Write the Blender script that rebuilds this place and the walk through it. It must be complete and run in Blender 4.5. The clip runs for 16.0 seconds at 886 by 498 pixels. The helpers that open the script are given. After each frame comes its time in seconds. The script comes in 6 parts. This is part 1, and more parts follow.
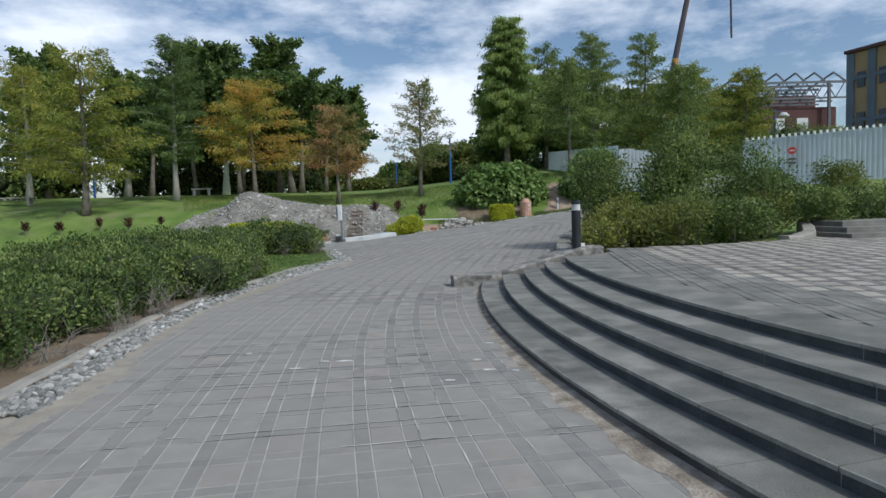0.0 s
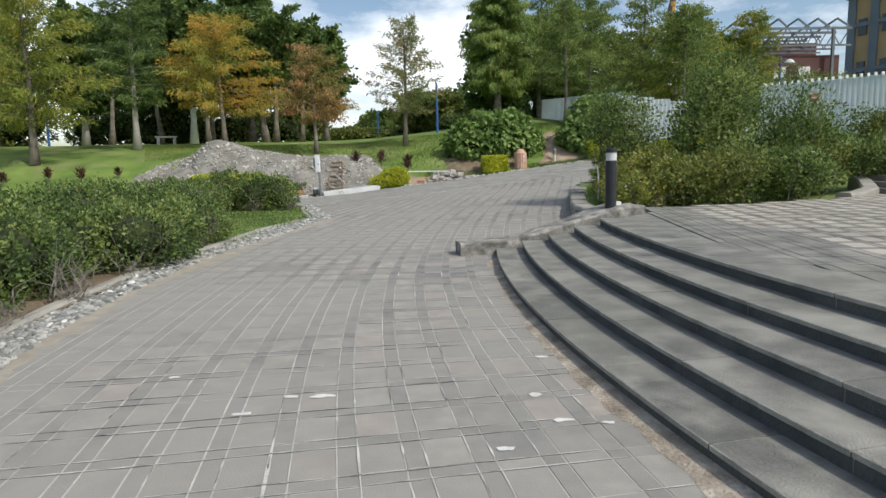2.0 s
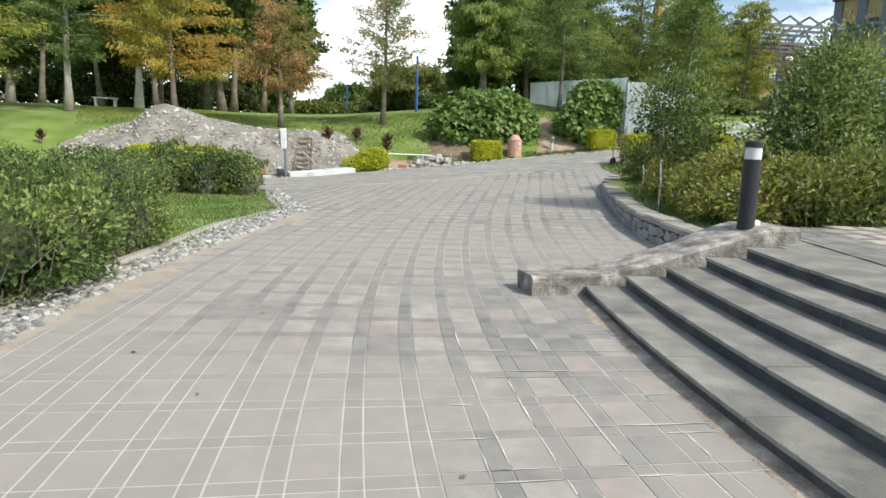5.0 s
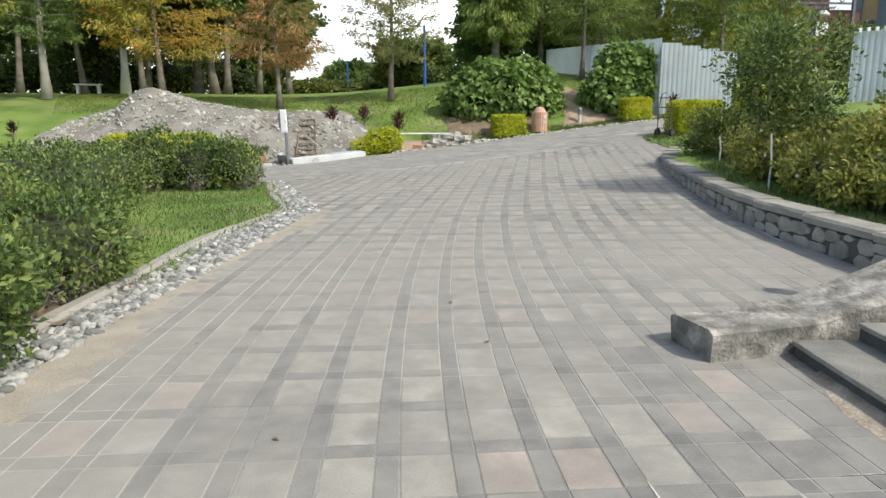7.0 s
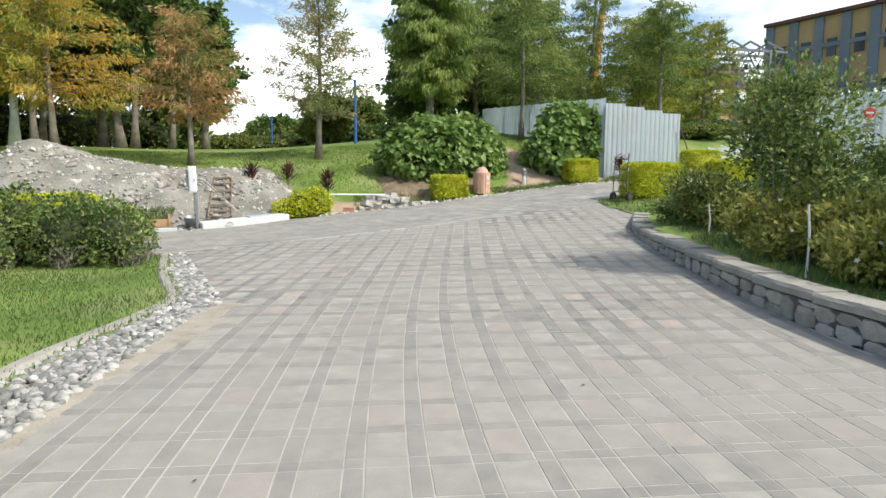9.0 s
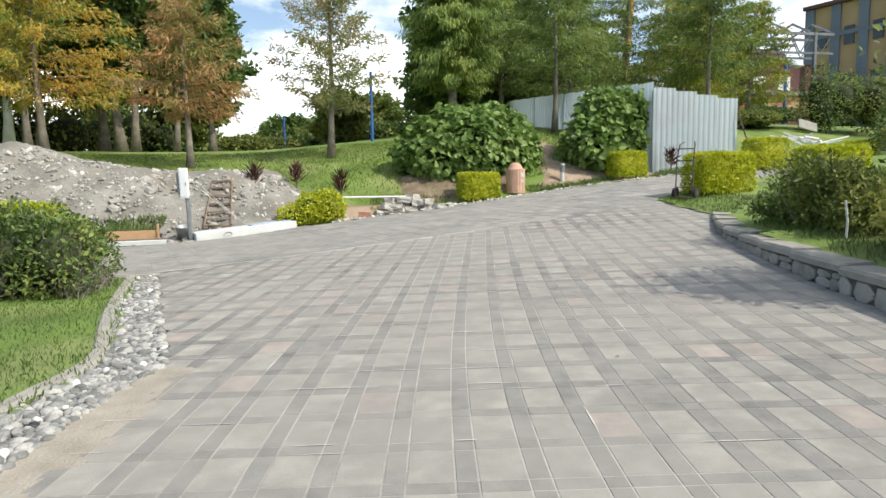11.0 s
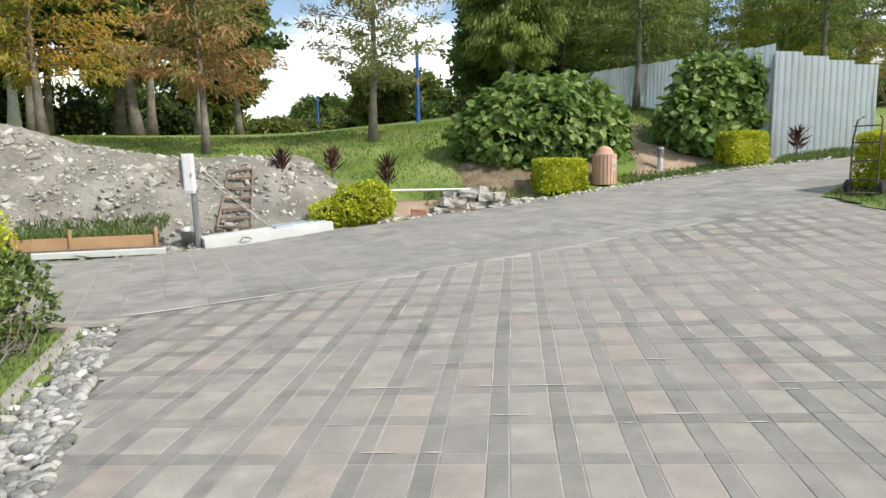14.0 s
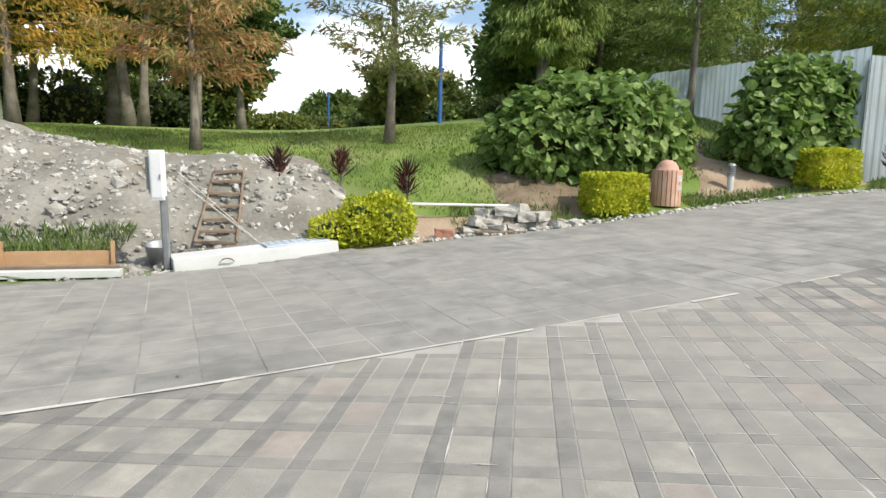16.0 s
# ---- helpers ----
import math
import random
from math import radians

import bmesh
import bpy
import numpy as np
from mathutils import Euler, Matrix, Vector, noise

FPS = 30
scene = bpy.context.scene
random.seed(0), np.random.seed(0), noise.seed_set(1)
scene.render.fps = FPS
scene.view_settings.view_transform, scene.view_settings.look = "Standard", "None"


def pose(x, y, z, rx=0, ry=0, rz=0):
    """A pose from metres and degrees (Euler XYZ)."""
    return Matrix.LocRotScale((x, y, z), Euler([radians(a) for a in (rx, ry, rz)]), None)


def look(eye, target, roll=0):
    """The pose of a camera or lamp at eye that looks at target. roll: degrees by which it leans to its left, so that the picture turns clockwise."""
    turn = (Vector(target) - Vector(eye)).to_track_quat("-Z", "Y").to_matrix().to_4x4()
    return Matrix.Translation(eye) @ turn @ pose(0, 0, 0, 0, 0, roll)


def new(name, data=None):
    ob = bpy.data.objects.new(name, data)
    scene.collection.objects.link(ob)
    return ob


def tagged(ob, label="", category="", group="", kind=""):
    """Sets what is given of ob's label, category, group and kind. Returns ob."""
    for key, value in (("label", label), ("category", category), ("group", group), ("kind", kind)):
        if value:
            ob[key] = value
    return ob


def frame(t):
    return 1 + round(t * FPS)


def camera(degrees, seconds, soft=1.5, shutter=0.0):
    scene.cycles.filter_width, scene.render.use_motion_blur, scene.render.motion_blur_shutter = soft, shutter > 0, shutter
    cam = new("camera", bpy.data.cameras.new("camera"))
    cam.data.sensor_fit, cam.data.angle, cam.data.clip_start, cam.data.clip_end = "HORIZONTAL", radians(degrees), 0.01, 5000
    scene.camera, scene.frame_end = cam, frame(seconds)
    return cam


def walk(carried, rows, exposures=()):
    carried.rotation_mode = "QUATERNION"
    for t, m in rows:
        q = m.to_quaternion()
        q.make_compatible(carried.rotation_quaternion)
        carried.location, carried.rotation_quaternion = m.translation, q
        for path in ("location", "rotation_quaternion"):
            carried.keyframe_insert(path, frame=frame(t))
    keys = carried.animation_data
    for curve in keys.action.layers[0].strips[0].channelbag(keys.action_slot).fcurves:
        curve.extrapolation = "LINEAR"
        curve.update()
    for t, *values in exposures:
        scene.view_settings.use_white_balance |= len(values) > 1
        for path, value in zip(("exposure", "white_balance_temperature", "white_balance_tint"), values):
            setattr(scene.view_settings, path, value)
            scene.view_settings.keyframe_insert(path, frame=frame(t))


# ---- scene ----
cam = camera(69.4, 16.0)
PATH = [
    (0, (0.394, -2.439, 1.519), (0.458, -0.444, 1.386), -1.7),
    (0.5, (0.335, -1.809, 1.53), (0.327, 0.169, 1.232), -0.1),
    (1, (0.231, -1.22, 1.521), (0.315, 0.747, 1.169), -1.1),
    (1.5, (0.223, -0.578, 1.504), (0.267, 1.393, 1.17), -1.9),
    (2, (0.118, 0.018, 1.464), (0.24, 1.994, 1.183), -1.4),
    (2.5, (-0.043, 0.598, 1.475), (-0.008, 2.582, 1.224), -1.2),
    (3, (-0.154, 1.233, 1.486), (-0.158, 3.211, 1.187), 0.6),
    (3.5, (-0.316, 1.886, 1.466), (-0.104, 3.841, 1.099), 1.1),
    (3.7, (-0.386, 2.056, 1.423), (-0.194, 4.024, 1.122), 0.1),
    (5.8, (-0.813, 4.661, 1.461), (-0.515, 6.608, 1.115), 2.7),
    (6, (-0.838, 4.892, 1.436), (-0.567, 6.86, 1.205), 2.4),
    (6.5, (-0.931, 5.504, 1.465), (-0.749, 7.475, 1.179), 0.5),
    (7, (-1.058, 6.116, 1.436), (-0.805, 8.059, 1.034), -0.4),
    (7.5, (-1.06, 6.715, 1.452), (-0.767, 8.672, 1.165), -2.1),
    (8, (-1.101, 7.343, 1.407), (-0.648, 9.258, 1.049), -1.5),
    (8.5, (-1.05, 7.963, 1.45), (-0.646, 9.894, 1.121), -0.1),
    (9, (-0.971, 8.551, 1.474), (-0.49, 10.48, 1.249), 0.3),
    (9.2, (-0.951, 8.767, 1.43), (-0.466, 10.7, 1.261), 0.6),
    (11.3, (-0.604, 11.453, 1.397), (-0.188, 13.396, 1.171), -1.0),
    (11.5, (-0.625, 11.662, 1.384), (-0.139, 13.593, 1.196), -0.9),
    (12, (-0.571, 12.399, 1.386), (-0.134, 14.338, 1.17), -1.3),
    (12.5, (-0.591, 13.011, 1.455), (-0.32, 14.981, 1.244), -2.0),
    (13, (-0.651, 13.638, 1.462), (-0.312, 15.59, 1.19), -0.1),
    (13.5, (-0.609, 14.299, 1.462), (-0.335, 16.262, 1.2), -0.5),
    (14, (-0.718, 14.938, 1.486), (-0.398, 16.894, 1.218), -1.0),
    (14.5, (-0.714, 15.593, 1.455), (-0.432, 17.564, 1.271), 2.6),
    (15, (-0.642, 16.25, 1.453), (-0.255, 18.199, 1.225), 1.7),
    (15.5, (-0.686, 16.896, 1.533), (-0.18, 18.799, 1.183), 0.8),
    (16, (-0.701, 17.541, 1.585), (-0.4, 19.502, 1.328), 1.3),
]
walk(cam, [(t, look(eye, target, roll)) for t, eye, target, roll in PATH],
     [(0, -0.52, 5950, 9), (0.5, -0.4, 6300, 9), (1.0, -0.26, 6400, 9), (1.5, -0.24, 6500, 9), (2.0, -0.12, 6560, 9), (3.0, 0.2, 6600, 9), (3.5, 0.33, 6600, 9), (6, 0.37, 6740, 9), (6.5, 0.02, 6740, 9), (7.0, 0.24, 6740, 9), (7.5, 0.3, 6740, 9), (9, 0.45, 6740, 9), (11.9, 0.32, 6790, 9), (12.5, 0.25, 6790, 9), (16, 0.38, 6790, 9)])

# ---- world and sun ----
SUN_ELEV, SUN_AZ = radians(47), math.atan2(0.76, -0.65)   # azimuth from +y towards +x
world = bpy.data.worlds.new("sky")
scene.world = world
world.use_nodes = True
wn, wl = world.node_tree.nodes, world.node_tree.links
wn.clear()
w_out = wn.new("ShaderNodeOutputWorld")
w_bg = wn.new("ShaderNodeBackground")
w_sky = wn.new("ShaderNodeTexSky")
w_sky.sky_type = "NISHITA"
w_sky.sun_disc = False
w_sky.sun_elevation = SUN_ELEV
w_sky.sun_rotation = SUN_AZ
w_tc = wn.new("ShaderNodeTexCoord")
w_map = wn.new("ShaderNodeMapping")
w_map.inputs["Location"].default_value = (0.35, 0.0, 0.2)
w_map.inputs["Scale"].default_value = (1.0, 1.0, 2.6)
w_noise = wn.new("ShaderNodeTexNoise")
w_noise.inputs["Scale"].default_value = 1.7
w_noise.inputs["Detail"].default_value = 8
w_noise.inputs["Roughness"].default_value = 0.6
w_ramp = wn.new("ShaderNodeValToRGB")
w_ramp.color_ramp.elements[0].position = 0.46
w_ramp.color_ramp.elements[1].position = 0.60
w_mix = wn.new("ShaderNodeMixRGB")
w_mix.inputs["Color2"].default_value = (9.6, 9.9, 10.4, 1)
w_bg.inputs["Strength"].default_value = 0.145
wl.new(w_tc.outputs["Generated"], w_map.inputs["Vector"])
wl.new(w_map.outputs["Vector"], w_noise.inputs["Vector"])
w_sep = wn.new("ShaderNodeSeparateXYZ")
w_add = wn.new("ShaderNodeMath")
w_add.operation = "MULTIPLY_ADD"
w_add.inputs[1].default_value = 0.13
wl.new(w_tc.outputs["Generated"], w_sep.inputs["Vector"])
wl.new(w_sep.outputs["X"], w_add.inputs[0])
wl.new(w_noise.outputs["Fac"], w_add.inputs[2])
wl.new(w_add.outputs[0], w_ramp.inputs["Fac"])
wl.new(w_ramp.outputs["Color"], w_mix.inputs["Fac"])
wl.new(w_sky.outputs["Color"], w_mix.inputs["Color1"])
wl.new(w_mix.outputs["Color"], w_bg.inputs["Color"])
wl.new(w_bg.outputs["Background"], w_out.inputs["Surface"])

sun = new("sun", bpy.data.lights.new("sun", "SUN"))
sun.data.energy = 3.25
sun.data.angle = radians(0.6)
sun.data.color = (1.0, 0.96, 0.88)
to_sun = Vector((math.sin(SUN_AZ) * math.cos(SUN_ELEV), math.cos(SUN_AZ) * math.cos(SUN_ELEV), math.sin(SUN_ELEV)))
sun.matrix_world = look(to_sun * 60, (0, 0, 0))


# ---- materials ----
def ramp_node(nt, stops):
    r = nt.nodes.new("ShaderNodeValToRGB")
    e = r.color_ramp.elements
    while len(e) < len(stops):
        e.new(0.5)
    for el, (p, c) in zip(e, stops):
        el.position, el.color = p, (*c, 1)
    return r


def surface(name, colors, scale=3.0, grain=40.0, rough=0.85, bump=0.3, metal=0.0, island=0.0, objrand=0.0,
            stain=None, stain_scale=0.7, stain_amt=0.5, bump_scale=None, leaf=0.0, mid=0.5, spread=0.25, dust=None, worn=0.0):
    """Noise-driven colour between the given colours, a finer grain, stains at a larger scale, and relief."""
    m = bpy.data.materials.new(name)
    m.use_nodes = True
    nt = m.node_tree
    n, l = nt.nodes, nt.links
    n.clear()
    out = n.new("ShaderNodeOutputMaterial")
    b = n.new("ShaderNodeBsdfPrincipled")
    tc = n.new("ShaderNodeNewGeometry")
    big, fine = n.new("ShaderNodeTexNoise"), n.new("ShaderNodeTexNoise")
    big.inputs["Scale"].default_value, big.inputs["Detail"].default_value = scale, 5
    fine.inputs["Scale"].default_value, fine.inputs["Detail"].default_value = grain, 3
    l.new(tc.outputs["Position"], big.inputs["Vector"])
    l.new(tc.outputs["Position"], fine.inputs["Vector"])
    mx = n.new("ShaderNodeMath")
    mx.operation = "MULTIPLY_ADD"
    mx.inputs[1].default_value = 0.35
    l.new(fine.outputs["Fac"], mx.inputs[0])
    sub = n.new("ShaderNodeMath")
    sub.operation = "MULTIPLY_ADD"
    sub.inputs[1].default_value, sub.inputs[2].default_value = 1.0, -0.175
    l.new(big.outputs["Fac"], sub.inputs[0])
    l.new(sub.outputs[0], mx.inputs[2])
    fac = mx.outputs[0]
    for amount, src in ((island, "i"), (objrand, "o")):
        if amount:
            ad = n.new("ShaderNodeMath")
            ad.operation = "MULTIPLY_ADD"
            ad.inputs[1].default_value = amount
            if src == "i":
                l.new(tc.outputs["Random Per Island"], ad.inputs[0])
            else:
                oi = n.new("ShaderNodeObjectInfo")
                l.new(oi.outputs["Random"], ad.inputs[0])
            l.new(fac, ad.inputs[2])
            sb = n.new("ShaderNodeMath")
            sb.operation = "SUBTRACT"
            sb.inputs[1].default_value = amount / 2
            l.new(ad.outputs[0], sb.inputs[0])
            fac = sb.outputs[0]
    k = len(colors)
    lo, hi = mid - spread, mid + spread
    r = ramp_node(nt, [(lo + (hi - lo) * i / max(1, k - 1), c) for i, c in enumerate(colors)])
    l.new(fac, r.inputs["Fac"])
    col = r.outputs["Color"]
    if stain:
        sn = n.new("ShaderNodeTexNoise")
        sn.inputs["Scale"].default_value, sn.inputs["Detail"].default_value = stain_scale, 6
        l.new(tc.outputs["Position"], sn.inputs["Vector"])
        sr = ramp_node(nt, [(0.5, (0, 0, 0)), (0.68, (stain_amt,) * 3)])
        l.new(sn.outputs["Fac"], sr.inputs["Fac"])
        mc = n.new("ShaderNodeMixRGB")
        mc.inputs["Color2"].default_value = (*stain, 1)
        l.new(sr.outputs["Color"], mc.inputs["Fac"])
        l.new(col, mc.inputs["Color1"])
        col = mc.outputs["Color"]
    if dust:
        dn, dn2 = n.new("ShaderNodeTexNoise"), n.new("ShaderNodeTexNoise")
        dn.inputs["Scale"].default_value, dn.inputs["Detail"].default_value, dn.inputs["Distortion"].default_value = 0.33, 8, 0.6
        dn2.inputs["Scale"].default_value, dn2.inputs["Detail"].default_value = 5.0, 8
        dm = n.new("ShaderNodeMapping")
        dm.inputs["Location"].default_value = (7.3, 2.1, 0)
        l.new(tc.outputs["Position"], dm.inputs["Vector"])
        l.new(dm.outputs["Vector"], dn.inputs["Vector"])
        l.new(tc.outputs["Position"], dn2.inputs["Vector"])
        da = n.new("ShaderNodeMath")
        da.operation = "MULTIPLY_ADD"
        da.inputs[1].default_value = 0.35
        l.new(dn2.outputs["Fac"], da.inputs[0])
        l.new(dn.outputs["Fac"], da.inputs[2])
        dr = ramp_node(nt, [(0.56, (0, 0, 0)), (0.9, (0.8, 0.8, 0.8))])
        dirt = da.outputs[0]
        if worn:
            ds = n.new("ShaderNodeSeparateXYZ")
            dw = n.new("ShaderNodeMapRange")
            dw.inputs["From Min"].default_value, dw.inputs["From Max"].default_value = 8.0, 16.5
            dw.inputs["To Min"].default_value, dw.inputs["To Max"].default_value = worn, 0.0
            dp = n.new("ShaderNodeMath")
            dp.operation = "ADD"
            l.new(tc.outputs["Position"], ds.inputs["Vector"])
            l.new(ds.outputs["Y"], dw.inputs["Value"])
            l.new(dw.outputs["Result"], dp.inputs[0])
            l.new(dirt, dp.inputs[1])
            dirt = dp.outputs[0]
        l.new(dirt, dr.inputs["Fac"])
        dx_ = n.new("ShaderNodeMixRGB")
        dx_.inputs["Color2"].default_value = (*dust, 1)
        l.new(dr.outputs["Color"], dx_.inputs["Fac"])
        l.new(col, dx_.inputs["Color1"])
        col = dx_.outputs["Color"]
    l.new(col, b.inputs["Base Color"])
    b.inputs["Roughness"].default_value, b.inputs["Metallic"].default_value = rough, metal
    if bump:
        bp = n.new("ShaderNodeBump")
        bp.inputs["Strength"].default_value, bp.inputs["Distance"].default_value = bump, 0.02
        if bump_scale:
            bn = n.new("ShaderNodeTexNoise")
            bn.inputs["Scale"].default_value, bn.inputs["Detail"].default_value = bump_scale, 4
            l.new(tc.outputs["Position"], bn.inputs["Vector"])
            l.new(bn.outputs["Fac"], bp.inputs["Height"])
        else:
            l.new(fine.outputs["Fac"], bp.inputs["Height"])
        l.new(bp.outputs["Normal"], b.inputs["Normal"])
    if leaf:
        tr = n.new("ShaderNodeBsdfTranslucent")
        l.new(col, tr.inputs["Color"])
        ms = n.new("ShaderNodeMixShader")
        ms.inputs["Fac"].default_value = leaf
        l.new(b.outputs[0], ms.inputs[1])
        l.new(tr.outputs[0], ms.inputs[2])
        l.new(ms.outputs[0], out.inputs["Surface"])
    else:
        l.new(b.outputs[0], out.inputs["Surface"])
    return m


M = {}
DUST = (0.288, 0.274, 0.244)
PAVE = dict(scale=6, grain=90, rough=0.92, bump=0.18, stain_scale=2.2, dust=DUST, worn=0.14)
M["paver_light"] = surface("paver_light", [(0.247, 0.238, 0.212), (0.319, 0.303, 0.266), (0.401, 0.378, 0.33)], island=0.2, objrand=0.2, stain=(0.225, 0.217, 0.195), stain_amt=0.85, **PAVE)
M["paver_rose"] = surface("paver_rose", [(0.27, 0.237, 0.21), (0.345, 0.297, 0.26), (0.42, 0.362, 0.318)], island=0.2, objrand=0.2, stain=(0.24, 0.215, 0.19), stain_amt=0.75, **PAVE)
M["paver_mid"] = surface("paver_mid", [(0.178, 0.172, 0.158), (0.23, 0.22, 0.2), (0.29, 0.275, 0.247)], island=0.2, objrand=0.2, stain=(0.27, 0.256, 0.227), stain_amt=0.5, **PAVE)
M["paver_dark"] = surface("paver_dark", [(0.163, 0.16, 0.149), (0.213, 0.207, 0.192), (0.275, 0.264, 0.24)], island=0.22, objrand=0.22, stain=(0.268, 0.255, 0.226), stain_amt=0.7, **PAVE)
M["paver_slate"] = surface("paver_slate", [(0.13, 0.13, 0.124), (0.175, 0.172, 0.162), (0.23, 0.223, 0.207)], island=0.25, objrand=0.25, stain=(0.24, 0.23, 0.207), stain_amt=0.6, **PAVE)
M["lime"] = surface("lime", [(0.42, 0.405, 0.37), (0.64, 0.62, 0.58)], 6, 60, 0.9, 0.3)
M["grit"] = surface("grit", [(0.17, 0.14, 0.105), (0.34, 0.285, 0.22), (0.56, 0.5, 0.41)], 5, 50, 0.95, 0.8)
M["paver_plain"] = surface("paver_plain", [(0.18, 0.178, 0.165), (0.248, 0.242, 0.222), (0.335, 0.322, 0.29)], 4, 80, 0.92, 0.35, island=0.2, stain=(0.38, 0.365, 0.33), stain_scale=1.5, stain_amt=0.55, dust=(0.29, 0.277, 0.247))
M["mortar"] = surface("mortar", [(0.14, 0.136, 0.124), (0.215, 0.207, 0.187), (0.33, 0.318, 0.288)], 0.7, 60, 0.95, 0.3, spread=0.2, dust=(0.52, 0.5, 0.455), worn=0.12)
M["sand_joint"] = surface("sand_joint", [(0.27, 0.24, 0.19), (0.40, 0.36, 0.295)], 4, 60, 0.95, 0.5)
M["step_stone"] = surface("step_stone", [(0.11, 0.11, 0.099), (0.182, 0.178, 0.16), (0.28, 0.27, 0.236)], 3.2, 80, 0.88, 0.5, objrand=0.25, stain=(0.36, 0.345, 0.30), stain_scale=2.0, stain_amt=0.65, dust=(0.15, 0.15, 0.125))
# step risers: the shade on their faces is put into this darker stone colour
M["shaded_riser"] = surface("shaded_riser", [(0.05, 0.053, 0.05), (0.085, 0.088, 0.083), (0.13, 0.13, 0.12)], 3, 60, 0.9, 0.5)
M["old_concrete"] = surface("old_concrete", [(0.10, 0.097, 0.085), (0.27, 0.255, 0.225), (0.5, 0.47, 0.42)], 7, 40, 0.92, 0.7, stain=(0.08, 0.08, 0.07), stain_scale=5, stain_amt=0.8)
M["kerb"] = surface("kerb", [(0.25, 0.24, 0.205), (0.38, 0.36, 0.315)], 3, 50, 0.9, 0.5)
M["wall_stone"] = surface("wall_stone", [(0.25, 0.238, 0.205), (0.36, 0.34, 0.30), (0.45, 0.425, 0.38)], 6, 50, 0.92, 0.6, objrand=0.35)
M["wall_joint"] = surface("wall_joint", [(0.075, 0.073, 0.066), (0.14, 0.135, 0.12)], 5, 50, 0.95, 0.5)
M["pebble"] = surface("pebble", [(0.15, 0.155, 0.145), (0.26, 0.26, 0.243), (0.42, 0.41, 0.38)], 9, 60, 0.9, 0.4, island=0.6)
M["white_stone"] = surface("white_stone", [(0.5, 0.49, 0.46), (0.72, 0.71, 0.68)], 6, 60, 0.8, 0.3)
M["soil"] = surface("soil", [(0.12, 0.085, 0.055), (0.2, 0.15, 0.1), (0.28, 0.22, 0.155)], 2.5, 40, 0.95, 0.8)
M["rubble"] = surface("rubble", [(0.135, 0.128, 0.108), (0.215, 0.205, 0.176), (0.31, 0.297, 0.262)], 1.3, 14, 0.95, 1.0, bump_scale=9, stain=(0.2, 0.165, 0.12), stain_scale=0.8, stain_amt=0.5)
M["rubble_stone"] = surface("rubble_stone", [(0.2, 0.193, 0.172), (0.33, 0.317, 0.287), (0.52, 0.5, 0.46)], 4, 40, 0.9, 0.6, island=0.4)
M["grass"] = surface("grass", [(0.07, 0.125, 0.021), (0.132, 0.207, 0.035), (0.21, 0.28, 0.064)], 0.8, 22, 0.9, 0.9, stain=(0.29, 0.27, 0.14), stain_scale=0.6, stain_amt=0.42)
M["blade"] = surface("blade", [(0.062, 0.12, 0.02), (0.10, 0.172, 0.032), (0.21, 0.24, 0.085)], 0.9, 6, 0.7, 0, island=0.4, leaf=0.3)
LEAFY = dict(rough=0.55, bump=0.0, leaf=0.4)
M["hedge_leaf"] = surface("hedge_leaf", [(0.042, 0.076, 0.02), (0.108, 0.178, 0.04), (0.30, 0.36, 0.10)], 1.0, 9, island=0.45, **LEAFY)
M["yellow_leaf"] = surface("yellow_leaf", [(0.30, 0.37, 0.02), (0.50, 0.54, 0.03), (0.66, 0.64, 0.07)], 2.5, 9, island=0.45, **LEAFY)
M["gold_green_leaf"] = surface("gold_green_leaf", [(0.12, 0.16, 0.02), (0.25, 0.27, 0.03), (0.42, 0.40, 0.05)], 1.5, 9, island=0.45, **LEAFY)
M["broad_leaf"] = surface("broad_leaf", [(0.095, 0.17, 0.034), (0.175, 0.285, 0.065), (0.31, 0.42, 0.13)], 1.2, 9, island=0.45, **LEAFY)
M["olive_leaf"] = surface("olive_leaf", [(0.075, 0.115, 0.025), (0.16, 0.205, 0.045), (0.33, 0.33, 0.08)], 0.9, 8, island=0.45, **LEAFY)
M["dark_leaf"] = surface("dark_leaf", [(0.055, 0.1, 0.026), (0.115, 0.185, 0.047), (0.22, 0.3, 0.075)], 0.7, 6, island=0.45, **LEAFY)
M["cypress_leaf"] = surface("cypress_leaf", [(0.13, 0.205, 0.042), (0.24, 0.34, 0.078), (0.4, 0.46, 0.12)], 0.6, 6, island=0.45, **LEAFY)
M["green_cypress_leaf"] = surface("green_cypress_leaf", [(0.09, 0.15, 0.032), (0.17, 0.245, 0.056), (0.3, 0.35, 0.09)], 0.6, 6, island=0.45, **LEAFY)
M["yellowgreen_leaf"] = surface("yellowgreen_leaf", [(0.12, 0.17, 0.028), (0.25, 0.30, 0.045), (0.46, 0.41, 0.07)], 0.6, 5, island=0.45, **LEAFY)
M["autumn_leaf"] = surface("autumn_leaf", [(0.2, 0.27, 0.04), (0.48, 0.38, 0.06), (0.66, 0.36, 0.075)], 0.45, 5, island=0.4, **LEAFY)
M["rust_leaf"] = surface("rust_leaf", [(0.17, 0.23, 0.05), (0.36, 0.26, 0.095), (0.55, 0.28, 0.13)], 0.5, 5, island=0.4, **LEAFY)
M["sparse_leaf"] = surface("sparse_leaf", [(0.17, 0.24, 0.07), (0.28, 0.29, 0.11), (0.46, 0.29, 0.15)], 0.5, 5, island=0.45, **LEAFY)
M["red_leaf"] = surface("red_leaf", [(0.03, 0.016, 0.014), (0.06, 0.026, 0.022), (0.17, 0.07, 0.04)], 2.0, 9, island=0.5, **LEAFY)
